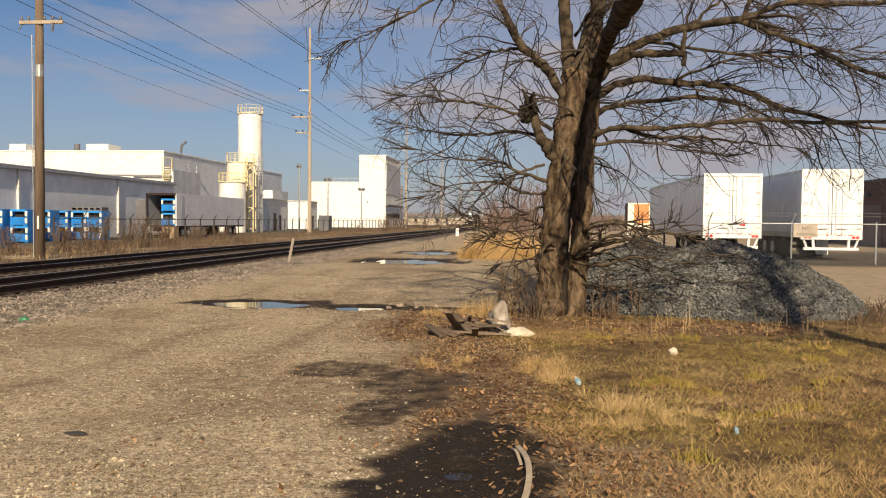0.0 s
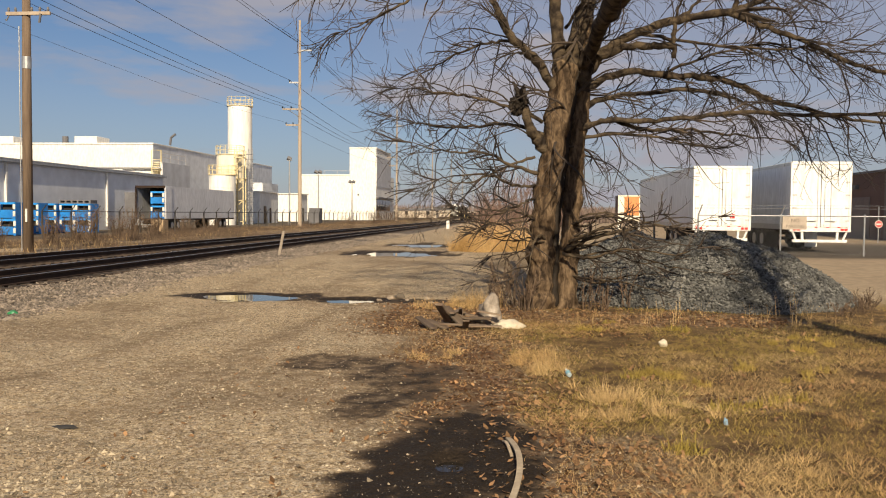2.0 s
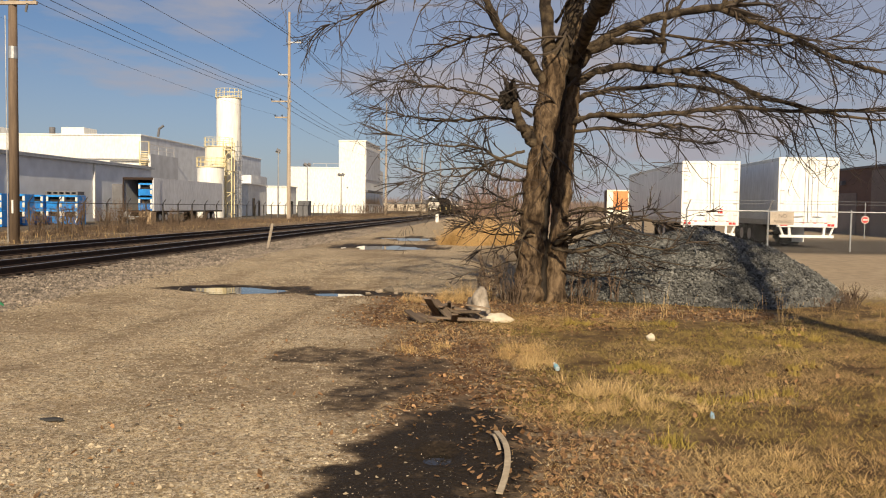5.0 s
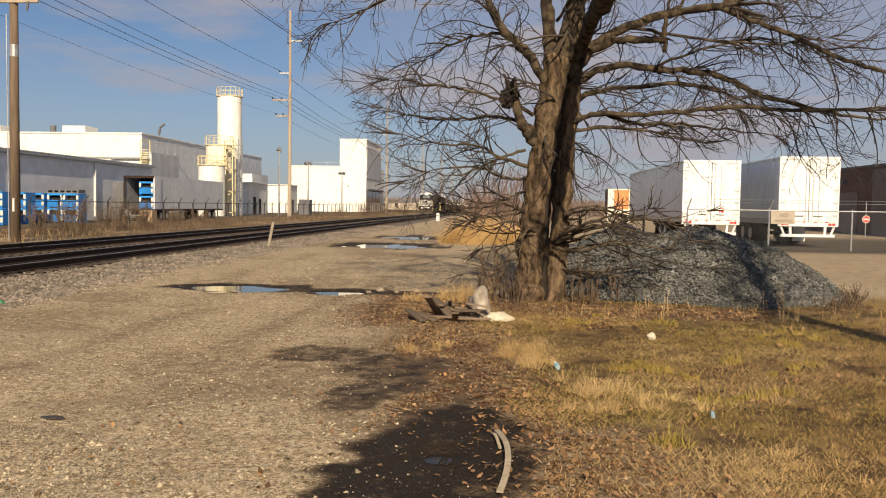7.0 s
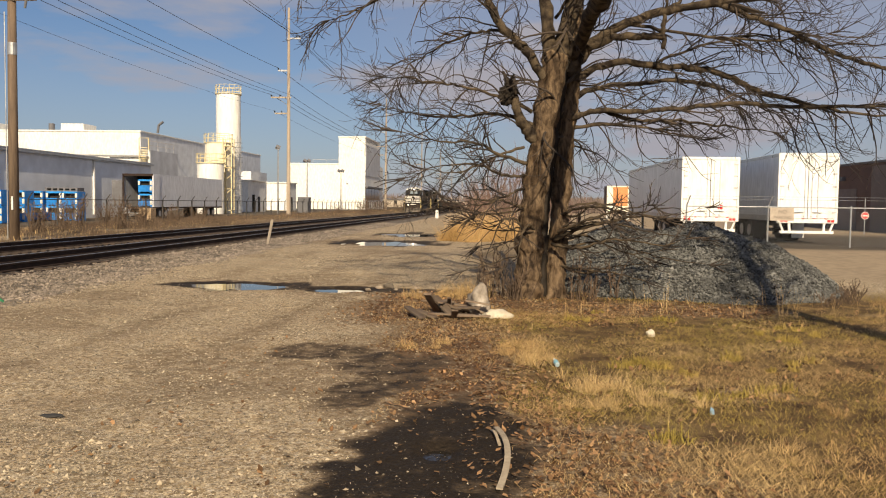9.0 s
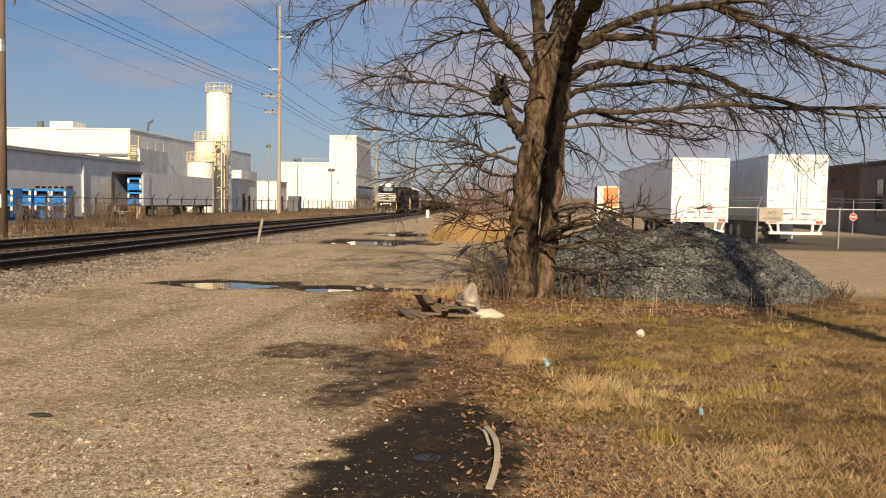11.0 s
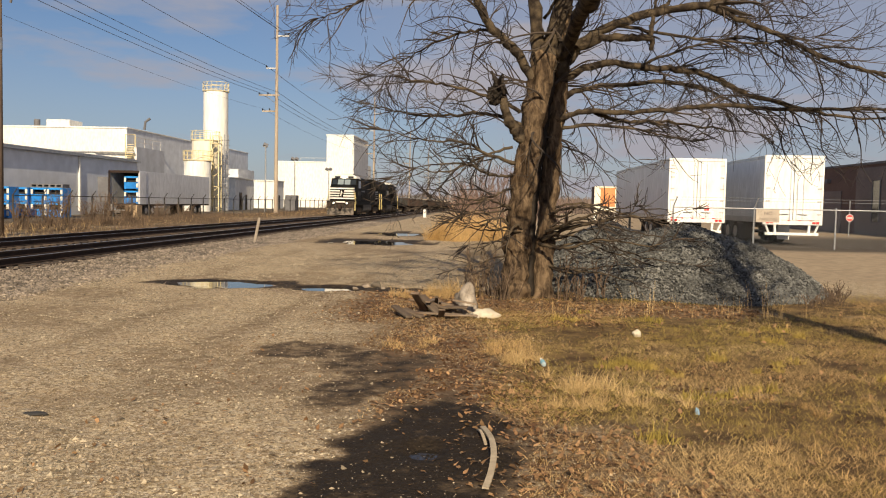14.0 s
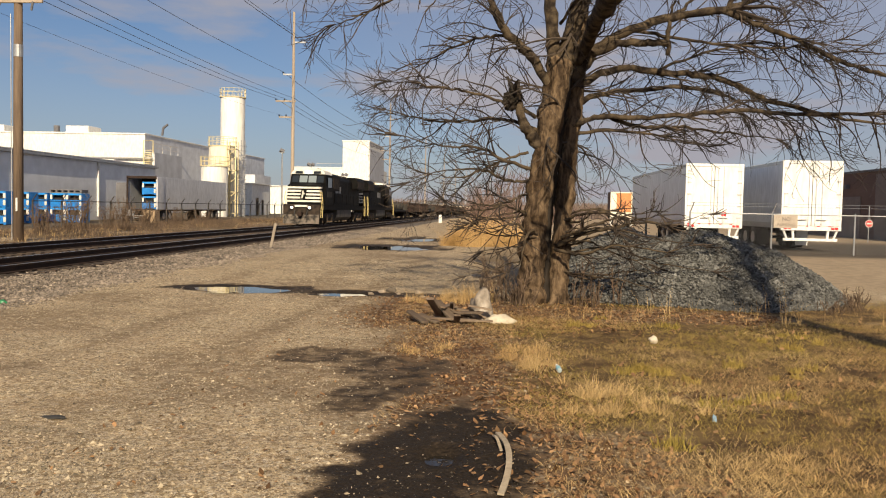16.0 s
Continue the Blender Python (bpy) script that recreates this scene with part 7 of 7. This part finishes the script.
lump("rubbish_bag", -0.30, 12.5, 0.19, 0.15, 0.30, BAG, "crumpled translucent tan plastic bag by the planks", "bag", 3, 0.2, 0.6)
lump("sack", 0.0, 12.25, 0.22, 0.14, 0.085, SACK, "flattened dirty white sack lying by the tree", "sack", 8, 0.1, 0.35)
for i, (x, y, r) in enumerate(((-2.5, 15.7, 0.04), (-2.15, 16.0, 0.075), (-1.95, 15.6, 0.03), (-1.6, 15.9, 0.04), (-2.9, 15.5, 0.03), (-1.45, 15.2, 0.035), (-2.32, 15.95, 0.05))):
    lump("rubble", x, y, r * 1.3, r, r * 0.8, CHIP, "pale rubble lump at the puddle's edge", "rubble", 20 + i, 0, 0.5)
lump("stone", 1.97, 10.7, 0.055, 0.05, 0.06, SACK, "pale round stone lying in the grass", "stone", 31, 0, 0.3)
lump("tar_scrap", -3.52, 6.25, 0.09, 0.05, 0.012, RUBBER, "flat black tar scrap on the lane", "scrap", 33, 0, 0.4)
lump("blue_scrap", 1.77, 6.82, 0.018, 0.025, 0.035, plain("blue_plastic", (0.22, 0.34, 0.46), 0.4), "crumpled pale blue plastic scrap in the grass", "scrap", 35, 0, 0.5)
lump("green_scrap", -8.4, 13.3, 0.09, 0.05, 0.045, plain("green_plastic", (0.03, 0.20, 0.08), 0.4), "bright green plastic scrap at the ballast edge", "scrap", 37, 0, 0.4)

bottle = thing("plastic_bottle", 0.62, 8.62, gz(0.62, 8.62) + 0.06, "clear plastic bottle with blue label in dry grass", "bottle")
part("body", Mesh().tube([(0, -0.09, 0), (0, -0.07, 0), (0, 0.04, 0), (0, 0.08, 0), (0, 0.10, 0)], [0.025, 0.035, 0.035, 0.018, 0.014], 16), plain("bottle_plastic", (0.36, 0.44, 0.46), 0.12), bottle, "cloudy clear plastic")
part("label", Mesh().tube([(0, -0.05, 0), (0, 0.02, 0)], 0.0362, 16), plain("label_blue", (0.16, 0.34, 0.42), 0.4), bottle, "pale blue label")
part("cap", Mesh().tube([(0, 0.10, 0), (0, 0.12, 0)], 0.016, 12), CONCRETE, bottle)
bottle.matrix_world = pose(0.62, 8.62, gz(0.62, 8.62) + 0.05, 20, 0, 15) @ Matrix.Diagonal((0.75, 0.6, 0.75, 1))

# curved wooden strip lying over the mud's edge, and a shorter one against it
def bent_strip(pts, w, t, words):
    mb = Mesh()
    p = [Vector(q) for q in pts]
    vs = []
    for i, q in enumerate(p):
        d = (p[min(i + 1, len(p) - 1)] - p[max(i - 1, 0)]).normalized()
        s = d.cross(Vector((0, 0, 1))).normalized() * w / 2
        vs += [q - s, q + s, q + s + Vector((0, 0, t)), q - s + Vector((0, 0, t))]
    fs = [(0, 1, 2, 3), tuple(len(vs) - 4 + k for k in (3, 2, 1, 0))]
    for i in range(len(p) - 1):
        for k in range(4):
            fs.append((4 * i + k, 4 * i + 4 + k, 4 * i + 4 + (k + 1) % 4, 4 * i + (k + 1) % 4))
    mb.add(vs, fs)
    return single("wood_strip", mb, STRIP_WOOD, words, "wood strip", "curved strips")


bent_strip([(-0.03 + 0.11 * math.sin(0.3 + 2.3 * k / 12), 6.02 - 1.25 * k / 12, 0.045 + 0.03 * math.sin(k / 3)) for k in range(13)], 0.04, 0.012, "curved grey wooden strip lying at the mud's edge")
bent_strip([(-0.03 + 0.06 * k / 8, 6.0 - 0.33 * k / 8, 0.03 + 0.02 * math.sin(k / 2)) for k in range(9)], 0.022, 0.01, "short thin grey strip beside the longer one")

stake = thing("wooden_stake", -9.1, 32.0, 0, "pale weathered wooden stake leaning beside the track", "stake")
part("shaft", Mesh().prism([(-0.07, 0.0), (0.04, 0.0), (0.22, 0.92), (0.18, 0.97), (0.11, 0.93)], -0.025, 0.025), surf("stake_wood", (0.31, 0.265, 0.21), (0.22, 0.185, 0.15), 4, 0.85, fine=20, bump=0.3), stake, "", 0.008)
post = thing("marker_post", -6.8, 90, 0, "short white concrete marker post by the lane", "post")
part("shaft", Mesh().box(-0.17, 0.17, -0.17, 0.17, 0, 0.85), CONCRETE, post, "", 0.03)
part("cap", Mesh().prism([(-0.17, 0.85), (0.17, 0.85), (0.0, 0.93)], -0.17, 0.17), CONCRETE, post)
# coarse pale stones washed out at the near edge of the lane
x, y = rng.normal(-3.0, 0.9, 1500), rng.normal(5.0, 0.6, 1500)
ob = stones("coarse_gravel", np.stack([x, y, ground_z(x, y) + 0.002], -1), 0.005 + np.minimum(rng.gamma(1.8, 0.0045, len(x)), 0.022), PEBBLE, flat=0.95)
tagged(ob, "coarse pale stones washed out on the lane", "gravel", "", "stuff")


# ---- what moves: the train, at a steady speed towards the camera ----
def motions():
    for ob, back, turn in consist:
        walk(ob, [(t, pose(FAR_TRACK, front(t) + back, RAIL_Z - 0.10 - GRADE * (front(t) + back), -math.degrees(math.atan(GRADE)) * (-1 if turn else 1), 0, turn)) for t in (0.0, 4.0, 8.0, 12.0, 16.0)])
    for ws in lead_wheels:
        place = ws.location.copy()
        rows = []
        for k in range(0, 481):
            t = k / 30
            rows.append((t, pose(place.x, place.y, place.z, math.degrees(SPEED * t / 0.53), 0, 0)))
        walk(ws, rows)


motions()
